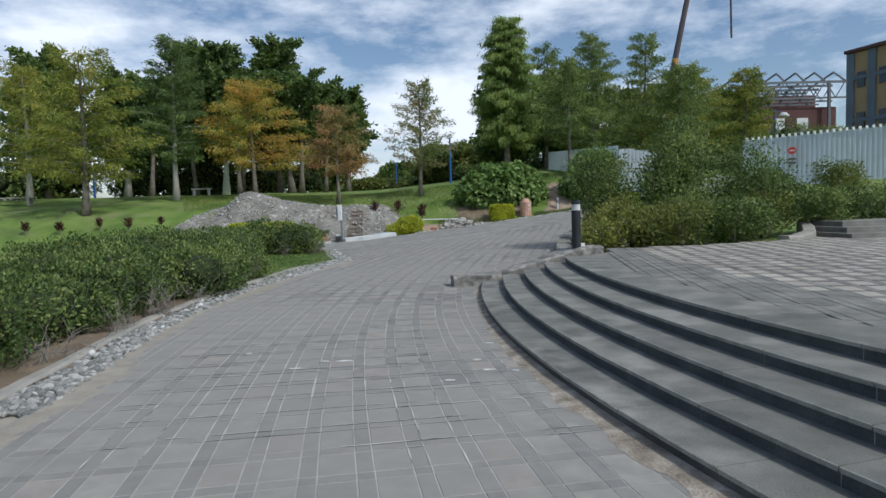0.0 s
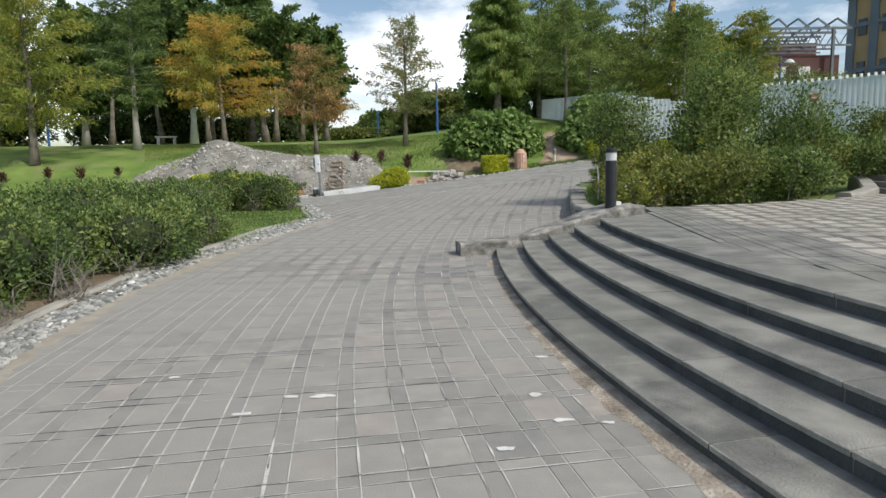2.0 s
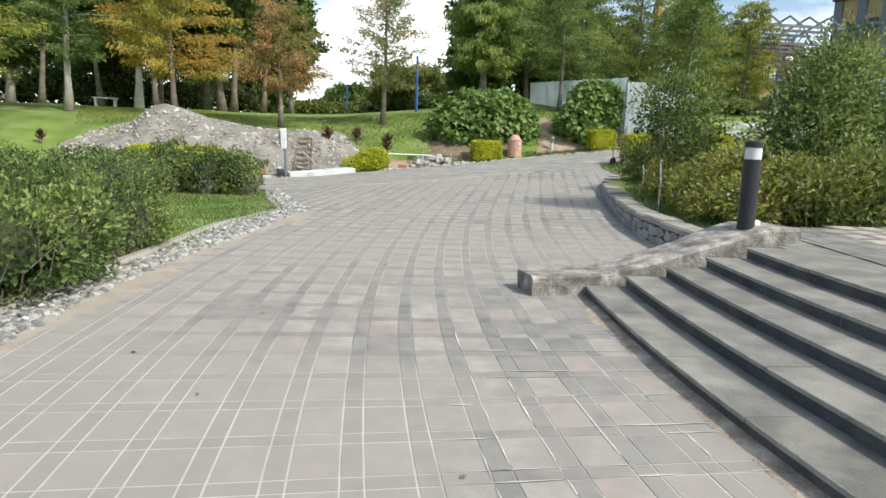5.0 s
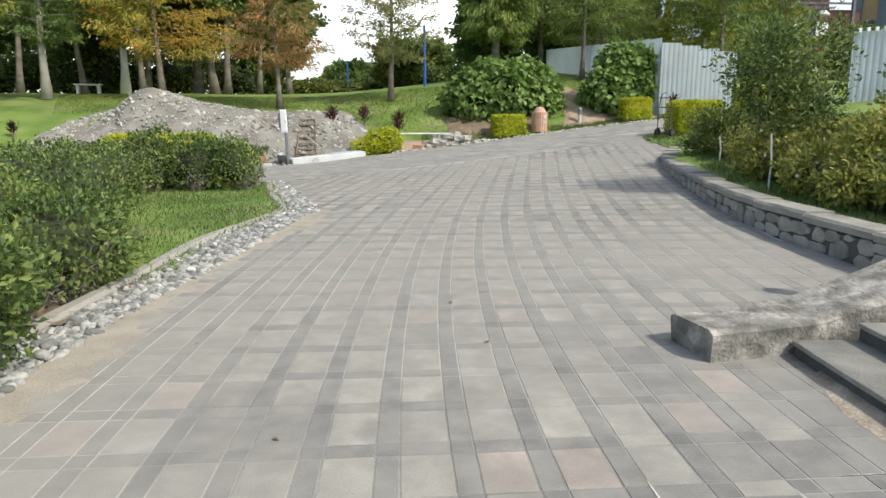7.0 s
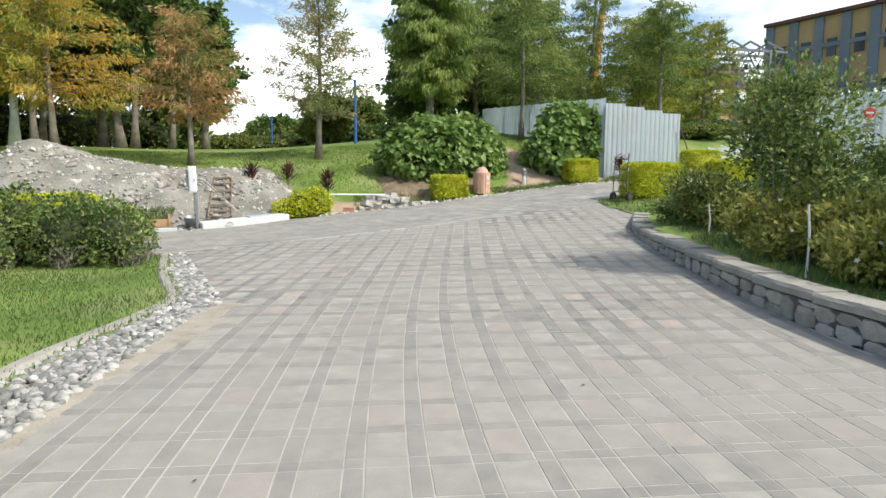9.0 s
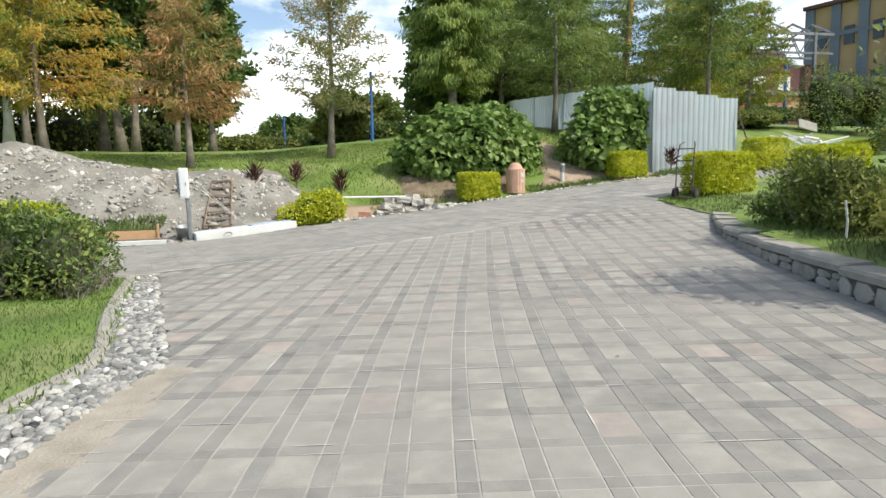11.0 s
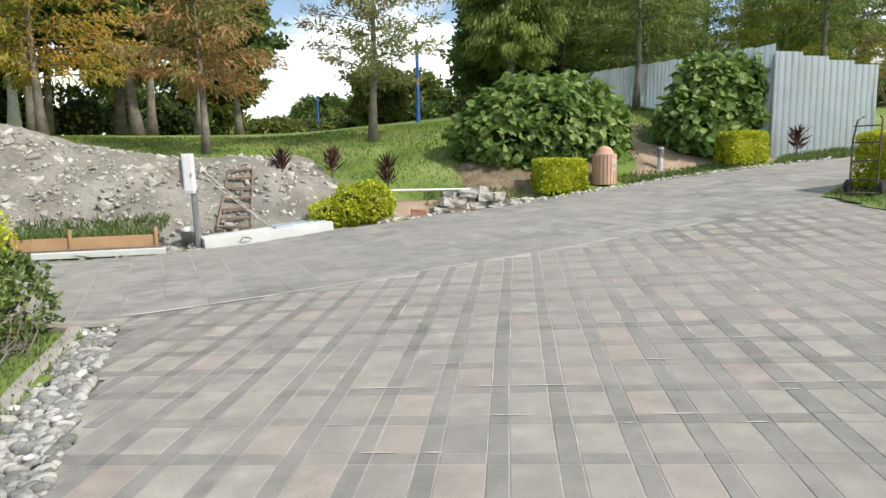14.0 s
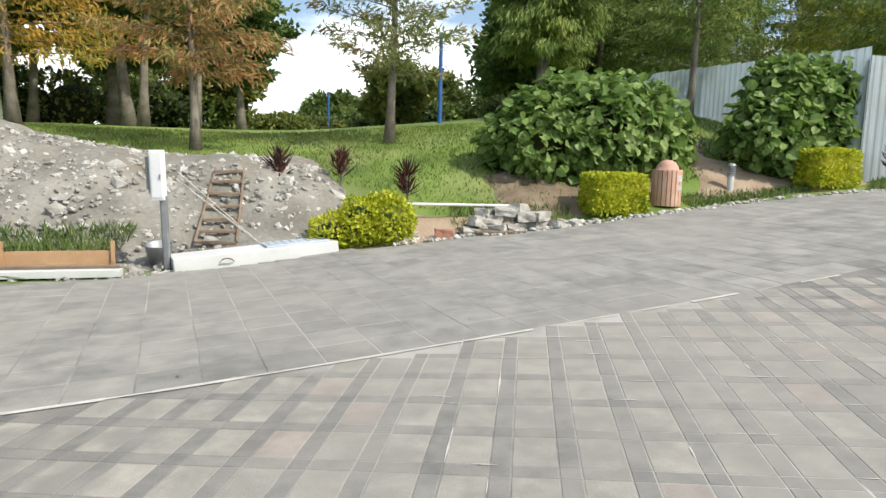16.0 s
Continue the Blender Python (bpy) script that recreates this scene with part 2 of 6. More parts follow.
M["bark"] = surface("bark", [(0.10, 0.085, 0.068), (0.19, 0.165, 0.135), (0.28, 0.25, 0.21)], 3, 25, 0.95, 0.8)
M["pale_bark"] = surface("pale_bark", [(0.3, 0.28, 0.25), (0.44, 0.42, 0.38)], 3, 25, 0.95, 0.6)
M["white_trunk"] = surface("white_trunk", [(0.55, 0.55, 0.52), (0.75, 0.75, 0.72)], 3, 25, 0.9, 0.4)
M["twig"] = surface("twig", [(0.16, 0.13, 0.10), (0.3, 0.26, 0.21)], 6, 40, 0.95, 0.3)
M["grey_twig"] = surface("grey_twig", [(0.14, 0.125, 0.105), (0.27, 0.25, 0.215)], 6, 40, 0.95, 0.3)
M["bank_blade"] = surface("bank_blade", [(0.105, 0.17, 0.028), (0.175, 0.25, 0.044), (0.32, 0.325, 0.10)], 0.7, 9, 0.7, 0, island=0.35, leaf=0.35)
M["step_edge"] = surface("step_edge", [(0.2, 0.195, 0.165), (0.31, 0.295, 0.25), (0.42, 0.4, 0.345)], 6, 60, 0.85, 0.4)
M["flower_leaf"] = surface("flower_leaf", [(0.16, 0.2, 0.042), (0.32, 0.345, 0.075), (0.55, 0.5, 0.13)], 1.4, 9, island=0.5, **LEAFY)
M["petal"] = surface("petal", [(0.62, 0.58, 0.5), (0.8, 0.78, 0.72)], 6, 30, island=0.3, **LEAFY)
# shade inside the foliage, put into a near-black colour for the inner masses
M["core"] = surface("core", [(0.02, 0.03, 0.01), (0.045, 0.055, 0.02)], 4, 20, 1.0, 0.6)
M["black_paint"] = surface("black_paint", [(0.012, 0.013, 0.016), (0.022, 0.024, 0.03)], 6, 60, 0.4, 0.1)
M["band_white"] = surface("band_white", [(0.5, 0.51, 0.5), (0.68, 0.68, 0.66)], 8, 60, 0.5, 0.1)
M["fence"] = surface("fence", [(0.60, 0.67, 0.73), (0.72, 0.78, 0.84)], 0.8, 30, 0.45, 0.05, stain=(0.5, 0.48, 0.45), stain_scale=1.2, stain_amt=0.25)
M["fence_edge"] = surface("fence_edge", [(0.7, 0.72, 0.73), (0.8, 0.81, 0.82)], 2, 30, 0.5, 0.05)
M["bin_slat"] = surface("bin_slat", [(0.5, 0.29, 0.21), (0.64, 0.41, 0.31)], 4, 40, 0.8, 0.3, objrand=0.3)
M["bin_dark"] = surface("bin_dark", [(0.12, 0.07, 0.05), (0.19, 0.11, 0.08)], 4, 40, 0.8, 0.3)
M["white_paint"] = surface("white_paint", [(0.66, 0.67, 0.68), (0.8, 0.8, 0.8)], 2, 30, 0.55, 0.05, stain=(0.5, 0.48, 0.44), stain_scale=2, stain_amt=0.3)
M["grey_metal"] = surface("grey_metal", [(0.24, 0.25, 0.26), (0.36, 0.37, 0.38)], 5, 50, 0.5, 0.1, metal=0.5)
M["fresh_concrete"] = surface("fresh_concrete", [(0.52, 0.53, 0.53), (0.66, 0.67, 0.66)], 2, 40, 0.8, 0.2)
M["slab_blue"] = surface("slab_blue", [(0.40, 0.46, 0.52), (0.5, 0.56, 0.61)], 2, 40, 0.5, 0.1)
M["timber"] = surface("timber", [(0.17, 0.12, 0.085), (0.28, 0.21, 0.15)], 5, 40, 0.9, 0.4)
M["plywood"] = surface("plywood", [(0.38, 0.22, 0.11), (0.5, 0.32, 0.18)], 3, 40, 0.8, 0.2)
M["blue_paint"] = surface("blue_paint", [(0.02, 0.09, 0.30), (0.04, 0.14, 0.42)], 3, 40, 0.5, 0.1)
M["red_brick"] = surface("red_brick", [(0.27, 0.12, 0.08), (0.4, 0.2, 0.14)], 3, 30, 0.9, 0.4)
M["wall_brown"] = surface("wall_brown", [(0.10, 0.045, 0.045), (0.15, 0.07, 0.065)], 0.6, 10, 0.9, 0.2)
M["wall_yellow"] = surface("wall_yellow", [(0.40, 0.27, 0.14), (0.48, 0.33, 0.18)], 0.6, 10, 0.85, 0.2)
M["wall_blue"] = surface("wall_blue", [(0.13, 0.155, 0.2), (0.18, 0.21, 0.26)], 0.6, 10, 0.7, 0.1)
M["steel"] = surface("steel", [(0.13, 0.14, 0.155), (0.2, 0.215, 0.23)], 1, 20, 0.5, 0.1, metal=0.3)
M["glass_dark"] = surface("glass_dark", [(0.02, 0.024, 0.03), (0.04, 0.045, 0.055)], 1, 10, 0.1, 0.0)
M["crane_orange"] = surface("crane_orange", [(0.5, 0.25, 0.03), (0.6, 0.32, 0.05)], 1, 10, 0.5, 0.0)
M["crane_dark"] = surface("crane_dark", [(0.07, 0.055, 0.06), (0.1, 0.08, 0.08)], 1, 10, 0.5, 0.0)
M["rust"] = surface("rust", [(0.07, 0.05, 0.045), (0.14, 0.09, 0.07)], 8, 50, 0.8, 0.3)
M["sign_red"] = surface("sign_red", [(0.5, 0.03, 0.03), (0.55, 0.04, 0.04)], 3, 30, 0.5, 0.0)
M["rubber"] = surface("rubber", [(0.02, 0.02, 0.02), (0.035, 0.035, 0.035)], 3, 30, 0.8, 0.0)
M["bar_grey"] = surface("bar_grey", [(0.1, 0.1, 0.11), (0.16, 0.16, 0.17)], 3, 30, 0.7, 0.0)
M["gravel"] = surface("gravel", [(0.26, 0.24, 0.21), (0.45, 0.43, 0.39), (0.6, 0.58, 0.54)], 5, 40, 0.95, 0.5, island=0.5)
M["tan_soil"] = surface("tan_soil", [(0.24, 0.17, 0.11), (0.36, 0.27, 0.19), (0.44, 0.35, 0.26)], 1.5, 30, 0.95, 0.8)


# ---- helpers for building ----
rng = np.random.default_rng(7)


def link_mesh(name, me, material, parent=None, label=""):
    if not isinstance(material, (list, tuple)):
        material = [material]
    for mt in material:
        me.materials.append(mt)
    ob = new(name, me)
    if parent is not None:
        ob.parent = parent
    if label:
        ob["label"] = label
    return ob


def part(name, bm, material, parent=None, label="", smooth=False):
    me = bpy.data.meshes.new(name)
    bm.to_mesh(me)
    bm.free()
    if smooth:
        me.polygons.foreach_set("use_smooth", [True] * len(me.polygons))
    return link_mesh(name, me, material, parent, label)


def mesh_np(name, verts, faces, mat_index=None, smooth=False):
    """A mesh from numpy arrays; faces: (n, 3) or (n, 4)."""
    verts, faces = np.asarray(verts, np.float32), np.asarray(faces, np.int32)
    me = bpy.data.meshes.new(name)
    k = faces.shape[1]
    me.vertices.add(len(verts))
    me.vertices.foreach_set("co", verts.ravel())
    me.loops.add(len(faces) * k)
    me.loops.foreach_set("vertex_index", faces.ravel())
    me.polygons.add(len(faces))
    me.polygons.foreach_set("loop_start", np.arange(len(faces), dtype=np.int32) * k)
    me.polygons.foreach_set("loop_total", np.full(len(faces), k, np.int32))
    if mat_index is not None:
        me.polygons.foreach_set("material_index", np.asarray(mat_index, np.int32))
    me.polygons.foreach_set("use_smooth", np.full(len(faces), smooth))
    me.update(calc_edges=True)
    me.validate()
    return me


def empty(name, at=(0, 0, 0), rz=0.0):
    ob = new(name)
    ob.matrix_world = pose(*at, 0, 0, rz)
    ob.empty_display_size = 0.2
    return ob


def bm_box(bm, size, at=(0, 0, 0), bevel=0.0, rot=None):
    m = Matrix.Translation(at) @ (rot or Matrix()) @ Matrix.Diagonal((*size, 1))
    g = bmesh.ops.create_cube(bm, size=1, matrix=m)
    if bevel:
        es = {e for v in g["verts"] for e in v.link_edges}
        bmesh.ops.bevel(bm, geom=list(es), offset=bevel, segments=2, affect="EDGES", profile=0.6)
    return g


def bm_tube(bm, p0, p1, r0, r1=None, n=10, caps=True):
    p0, p1 = Vector(p0), Vector(p1)
    d = p1 - p0
    q = d.to_track_quat("Z", "Y").to_matrix().to_4x4()
    m = Matrix.Translation((p0 + p1) / 2) @ q
    return bmesh.ops.create_cone(bm, cap_ends=caps, segments=n, radius1=r0, radius2=r0 if r1 is None else r1, depth=d.length, matrix=m)


def bm_lathe(bm, profile, n=24):
    """Turns (radius, z) pairs about z."""
    rings = []
    for r, z in profile:
        rings.append([bm.verts.new((r * math.cos(2 * math.pi * i / n), r * math.sin(2 * math.pi * i / n), z)) for i in range(n)])
    for a, b in zip(rings, rings[1:]):
        for i in range(n):
            bm.faces.new((a[i], a[(i + 1) % n], b[(i + 1) % n], b[i]))
    bm.faces.new(rings[0][::-1])
    bm.faces.new(rings[-1])


def bm_path(bm, pts, radii, n=8):
    """A bent tapered tube through the points."""
    pts = [Vector(p) for p in pts]
    rings = []
    for i, p in enumerate(pts):
        d = (pts[min(i + 1, len(pts) - 1)] - pts[max(i - 1, 0)]).normalized()
        a = d.orthogonal().normalized() if abs(d.z) < 0.9 else (Vector((1, 0, 0)) - d * d.x).normalized()
        b = d.cross(a)
        rings.append([bm.verts.new(p + (a * math.cos(2 * math.pi * k / n) + b * math.sin(2 * math.pi * k / n)) * radii[i]) for k in range(n)])
    for r0, r1 in zip(rings, rings[1:]):
        for k in range(n):
            bm.faces.new((r0[k], r0[(k + 1) % n], r1[(k + 1) % n], r1[k]))
    bm.faces.new(rings[-1])
    bm.faces.new(rings[0][::-1])


def inside(poly, x, y):
    x, y = np.asarray(x, float), np.asarray(y, float)
    hit = np.zeros(x.shape, bool)
    j = len(poly) - 1
    for i in range(len(poly)):
        (xi, yi), (xj, yj) = poly[i], poly[j]
        c = ((yi > y) != (yj > y)) & (x < (xj - xi) * (y - yi) / (yj - yi + 1e-12) + xi)
        hit ^= c
        j = i
    return hit


def smooth_line(pts, n=8):
    """Catmull-Rom through the points."""
    p = [np.array(q, float) for q in pts]
    p = [2 * p[0] - p[1]] + p + [2 * p[-1] - p[-2]]
    out = []
    for i in range(1, len(p) - 2):
        for k in range(n):
            t = k / n
            out.append(0.5 * (2 * p[i] + (p[i + 1] - p[i - 1]) * t + (2 * p[i - 1] - 5 * p[i] + 4 * p[i + 1] - p[i + 2]) * t * t
                              + (3 * p[i] - p[i - 1] - 3 * p[i + 1] + p[i + 2]) * t ** 3))
    out.append(p[-2])
    return np.array(out)


def sp(v, w):
    return w * np.log1p(np.exp(np.clip(np.asarray(v, float) / w, -30, 30)))


def road_z(x, y):
    return 0.0058 * np.minimum(sp(np.asarray(y, float) - 11, 1.0), 19) * sp(np.minimum(x, 30.0) + 2.8, 0.5)


def bank_edge(x):
    x = np.clip(np.asarray(x, float), -40, 40)
    return np.where(x > 0, 28.4 + 0.2 * x, 28.4 + 0.12 * x)


def ground_z(x, y):
    e = bank_edge(x)
    d = np.maximum(0, y - e)
    return road_z(x, np.minimum(y, e)) + 3.0 * (1 - np.exp(-d / 5.5))


def gz(x, y):
    return float(ground_z(x, y))


# ---- ground ----
def axis(lo, hi, step, far):
    core = list(np.arange(lo, hi + 1e-6, step))
    d, a, b = step, [], []
    while core[0] - (a[-1] if a else 0) < far and len(a) < 22:
        d *= 1.5
        a.append((a[-1] if a else core[0]) - d)
        b.append((b[-1] if b else core[-1]) + d)
    return np.array(a[::-1] + core + b)


ax, ay = axis(-40, 42, 0.6, 1500), axis(-20, 60, 0.6, 1500)
gx, gy = np.meshgrid(ax, ay)
gzz = ground_z(gx, gy) - 0.05 + 0.03 * np.sin(gx * 0.9 + 1.3) * np.sin(gy * 0.7) * (gy > bank_edge(gx) + 1)
idx = np.arange(gx.size).reshape(gx.shape)
gf = np.stack([idx[:-1, :-1], idx[:-1, 1:], idx[1:, 1:], idx[1:, :-1]], -1).reshape(-1, 4)
ground = link_mesh("ground", mesh_np("ground", np.stack([gx, gy, gzz], -1).reshape(-1, 3), gf, smooth=True), M["grass"])
tagged(ground, "green park lawn rising into a grassy bank", "ground", kind="structure")


def patch(name, poly, material, lift, step=0.2, zf=ground_z, label="", category="ground", fade=0.0, lump=0.0):
    """A sheet of ground inside an outline."""
    p = np.array(poly)
    xs = np.arange(p[:, 0].min(), p[:, 0].max() + step, step)
    ys = np.arange(p[:, 1].min(), p[:, 1].max() + step, step)
    bx, by = np.meshgrid(xs, ys)
    keep = inside(poly, (bx[:-1, :-1] + step / 2), (by[:-1, :-1] + step / 2))
    z = zf(bx, by) + lift
    if lump:
        z = z + np.array([[noise.noise((a * 1.7, b * 1.7, 3)) * lump for a, b in zip(ra, rb)] for ra, rb in zip(bx, by)])
    if fade:
        dist = np.full(bx.shape, 9.0)
        for (x0, y0), (x1, y1) in zip(p, np.roll(p, -1, 0)):
            ex, ey = x1 - x0, y1 - y0
            q = np.clip(((bx - x0) * ex + (by - y0) * ey) / (ex * ex + ey * ey + 1e-9), 0, 1)
            dist = np.minimum(dist, np.hypot(bx - x0 - q * ex, by - y0 - q * ey))
        z = z - fade * (1 - np.clip(dist / 0.45, 0, 1)) - np.where(inside(poly, bx, by), 0, fade)
    ii = np.arange(bx.size).reshape(bx.shape)
    f = np.stack([ii[:-1, :-1], ii[:-1, 1:], ii[1:, 1:], ii[1:, :-1]], -1)[keep]
    ob = link_mesh(name, mesh_np(name, np.stack([bx, by, z], -1).reshape(-1, 3), f, smooth=True), material)
    return tagged(ob, label, category, kind="structure")


# ---- the paved walk ----
LEFT_EDGE = smooth_line([(-2.5, -9), (-2.6, 1), (-2.78, 3.7), (-3.03, 6), (-3.08, 7.5), (-2.98, 9.7), (-2.72, 11.4), (-2.45, 12.7), (-1.97, 15.1), (-1.68, 16.15)])
STEP_C, STEP_R, STEP_D, RISE = (24.23, 6.15), 21.43, 0.38, 0.1065
STEP_Z = [0.108 + RISE * k for k in range(5)]


def step_radius(k):
    return STEP_R + STEP_D * (4 - k)


def on_circle(r, y):
    return STEP_C[0] - math.sqrt(r * r - (y - STEP_C[1]) ** 2)


WALL_FOOT = smooth_line([(3.50, 10.2), (3.66, 12.3), (3.78, 13.5), (4.10, 14.9), (4.72, 17.1), (5.65, 19.7), (6.95, 21.9)])
road_poly = [tuple(p) for p in LEFT_EDGE] + [(-2.78, 21.2), (-3.6, 21.4), (-14, 20.5), (-14, 25.4), (-5.1, 26.15), (-3.8, 26.45), (-1.0, 27.75), (2.7, 28.05),
             (4.9, 28.5), (7.5, 28.95), (9.4, 28.85), (11, 28.6), (16, 28.2), (16, 26.5), (9.6, 26.3), (7.4, 24.6), (7.1, 23.2), (6.98, 21.9)]
road_poly += [tuple(p) for p in WALL_FOOT[::-1]] + [(2.9, 10.4), (2.1, 9.7), (1.9, 9.25)]
road_poly += [(on_circle(step_radius(0), y) - 0.02, y) for y in np.arange(9.2, -9.1, -0.6)]
road_bed = patch("road", road_poly, M["mortar"], -0.0024, 0.12, label="mortar bed under the stone-paved park walk", category="path")

LANE_S = np.arange(-14.0, 46.0, 0.05)
LANE_H = np.radians(np.interp(LANE_S, [-9.0, -6.6, -4.3, 0.3, 1.0, 4.5, 8.6, 11.5, 13.0], [-9.0, -7.4, -5.1, 3.3, 4.5, 9.7, 14.8, 15.8, 16.0]))
LANE_X = np.cumsum(np.sin(LANE_H)) * 0.05
LANE_Y = np.cumsum(np.cos(LANE_H)) * 0.05
LANE_K = np.gradient(LANE_H, 0.05)
lane_0 = int(np.argmin(np.abs(LANE_S)))
LANE_X += -0.68 - LANE_X[lane_0]
LANE_Y += 8.06 - LANE_Y[lane_0]


def lane(u, v):
    """From the paving's own rows (u across, v along) to the plan: the lanes follow the bend of the walk. Also the heading and how much a stone shortens at u."""
    a = np.interp(v, LANE_S, LANE_H)
    bx, by = np.interp(v, LANE_S, LANE_X), np.interp(v, LANE_S, LANE_Y)
    return bx + u * np.cos(a), by - u * np.sin(a), a, 1 - u * np.interp(v, LANE_S, LANE_K)


def field_line(x):
    return 22.36 + 0.262 * x


def paver_blocks(cx, cy, ang, hw, hl, mats, gap=0.003, cham=0.003):
    """Bevelled paving stones: eight corners each, five faces."""
    n = len(cx)
    rr = np.random.default_rng(3)
    hw, hl = hw - gap, hl - gap
    sx, sy = np.array([-1, 1, 1, -1]), np.array([-1, -1, 1, 1])
    c, s = np.cos(ang), np.sin(ang)
    rise = np.clip(rr.normal(0, 0.0006, n), -0.0006, 0.0015)
    tilt = np.clip(rr.normal(0, 0.002, (n, 2)), -0.003, 0.003)
    vs = []
    for inset, dz in ((0.0, -0.0042), (cham, 0.0)):
        lx, ly = sx[None] * (hw - inset)[:, None], sy[None] * (hl - inset)[:, None]
        x = cx[:, None] + lx * c[:, None] + ly * s[:, None]
        y = cy[:, None] - lx * s[:, None] + ly * c[:, None]
        z = road_z(x, y) + dz + (rise[:, None] + lx * tilt[:, :1] + ly * tilt[:, 1:])
        vs.append(np.stack([x, y, z], -1))
    v = np.concatenate(vs, 1).reshape(-1, 3)
    base = (np.arange(n) * 8)[:, None, None]
    f = np.array([[4, 5, 6, 7], [0, 1, 5, 4], [1, 2, 6, 5], [2, 3, 7, 6], [3, 0, 4, 7]])[None] + base
    return v, f.reshape(-1, 4), np.repeat(mats, 5)


P_WIDE, P_LONG, P_THIN = 0.224, 0.318, 0.106
PER_U, PER_V = P_WIDE + P_THIN, P_LONG + P_THIN
us, vs_ = np.arange(-30, 60), np.arange(-42, 60)
U, V = np.meshgrid(us * PER_U, vs_ * PER_V)
U, V = U.ravel(), V.ravel()
half_u, half_v = PER_U / 2, PER_V / 2
kinds = [(half_u, 0, P_WIDE, P_LONG, 0), (0, 0, P_THIN, P_LONG, 1), (half_u, half_v, P_WIDE, P_THIN, 2), (0, half_v, P_THIN, P_THIN, 3)]
single = []
bulk = [[], [], [], [], [], []]
prng = np.random.default_rng(5)
for du, dv, w, h, mi in kinds:
    X, Y, A, K = lane(U + du, V + dv)
    ok = inside(road_poly, X, Y) & (Y < field_line(X) - 0.08) & (Y > -8.5)
    X, Y, A, K = X[ok], Y[ok], A[ok], K[ok]
    near = (np.abs(X + 0.3) < 1.15) & (Y > 3.4) & (Y < 7.0)
    chance = prng.random(len(X))
    if mi == 0:
        mats = np.where(chance < 0.05, 2, np.where(chance < 0.17, 4, 0))
    elif mi == 1:
        mats = np.where(chance < 0.06, 2, 1)
    elif mi == 2:
        mats = np.where(chance < 0.1, 0, np.where(chance < 0.3, 1, 2))
    else:
        mats = np.where(chance < 0.3, 1, 3)
    foot = STEP_C[0] - np.sqrt(step_radius(0) ** 2 - np.clip(Y - STEP_C[1], -20, 20) ** 2) - X
    grubby = (foot < 1.0) & (Y > 3.0) & (Y < 9.7) & (mi == 0)
    mats = np.where(grubby & (chance > 0.72), 4, np.where(grubby & (chance > 0.5), 2, np.where(grubby & (chance > 0.38), 3, mats)))
    for x, y, a, k, q in zip(X[near], Y[near], A[near], mats[near], K[near]):
        single.append((x, y, a, w, h * q, k))
    far = ~near
    for lst, arr in zip(bulk, (X[far], Y[far], A[far], np.full(far.sum(), w / 2), h / 2 * K[far], mats[far])):
        lst.append(arr)
PAVER_MATS = [M["paver_light"], M["paver_dark"], M["paver_mid"], M["paver_slate"], M["paver_rose"]]
v, f, mi = paver_blocks(*[np.concatenate(b) for b in bulk])
pavers = link_mesh("paving_stones", mesh_np("paving_stones", v, f, mi), PAVER_MATS, road_bed, "buff paving stones in a tartan grid of darker grey bands")
tagged(pavers, kind="stuff")
# the plain flags of the far side
TB = 0.43
ca, sa = math.cos(math.atan(0.262)), math.sin(math.atan(0.262))
I, J = np.meshgrid(np.arange(-40, 45), np.arange(0, 26))
I, J = I.ravel() * TB + TB / 2, J.ravel() * TB + TB / 2
X, Y = I * ca - J * sa, 22.4 + I * sa + J * ca
ok = inside(road_poly, X, Y)
v, f, mi = paver_blocks(X[ok], Y[ok], np.full(ok.sum(), -math.atan(0.262)), np.full(ok.sum(), TB / 2), np.full(ok.sum(), TB / 2), np.zeros(ok.sum()), gap=0.0055)
flags = link_mesh("flagstones", mesh_np("flagstones", v, f, mi), M["paver_plain"], road_bed, "plain grey square flagstones")
tagged(flags, kind="stuff")
# bright mortar seam between both fields
bm = bmesh.new()
for i in range(26):
    x0 = -2.8 + i * 0.28
    if x0 > 0.5 and i % 5 in (1, 3):
        continue
    w = (0.012 if x0 < 0.5 else 0.004) + 0.035 * abs(noise.noise((x0 * 2.3, 0.4, 0)))
    pts = []
    for x, s in ((x0, -1), (x0 + 0.29, -1), (x0 + 0.29, 1), (x0, 1)):
        y = field_line(x) + 0.0 + s * w
        pts.append(bm.verts.new((x, y, gz(x, y) + 0.006)))
    bm.faces.new(pts)
part("mortar_seam", bm, M["lime"], road_bed, "pale mortar seam between the paving fields")

# ---- the curved steps and the plaza ----
steps = tagged(empty("steps", (1.6, 6, 0)), "five broad curved grey stone steps up to the plaza", "steps", kind="structure")


def adopt(ob, parent):
    ob.parent = parent
    ob.matrix_parent_inverse = Matrix.Translation(parent.matrix_world.translation).inverted()
    return ob


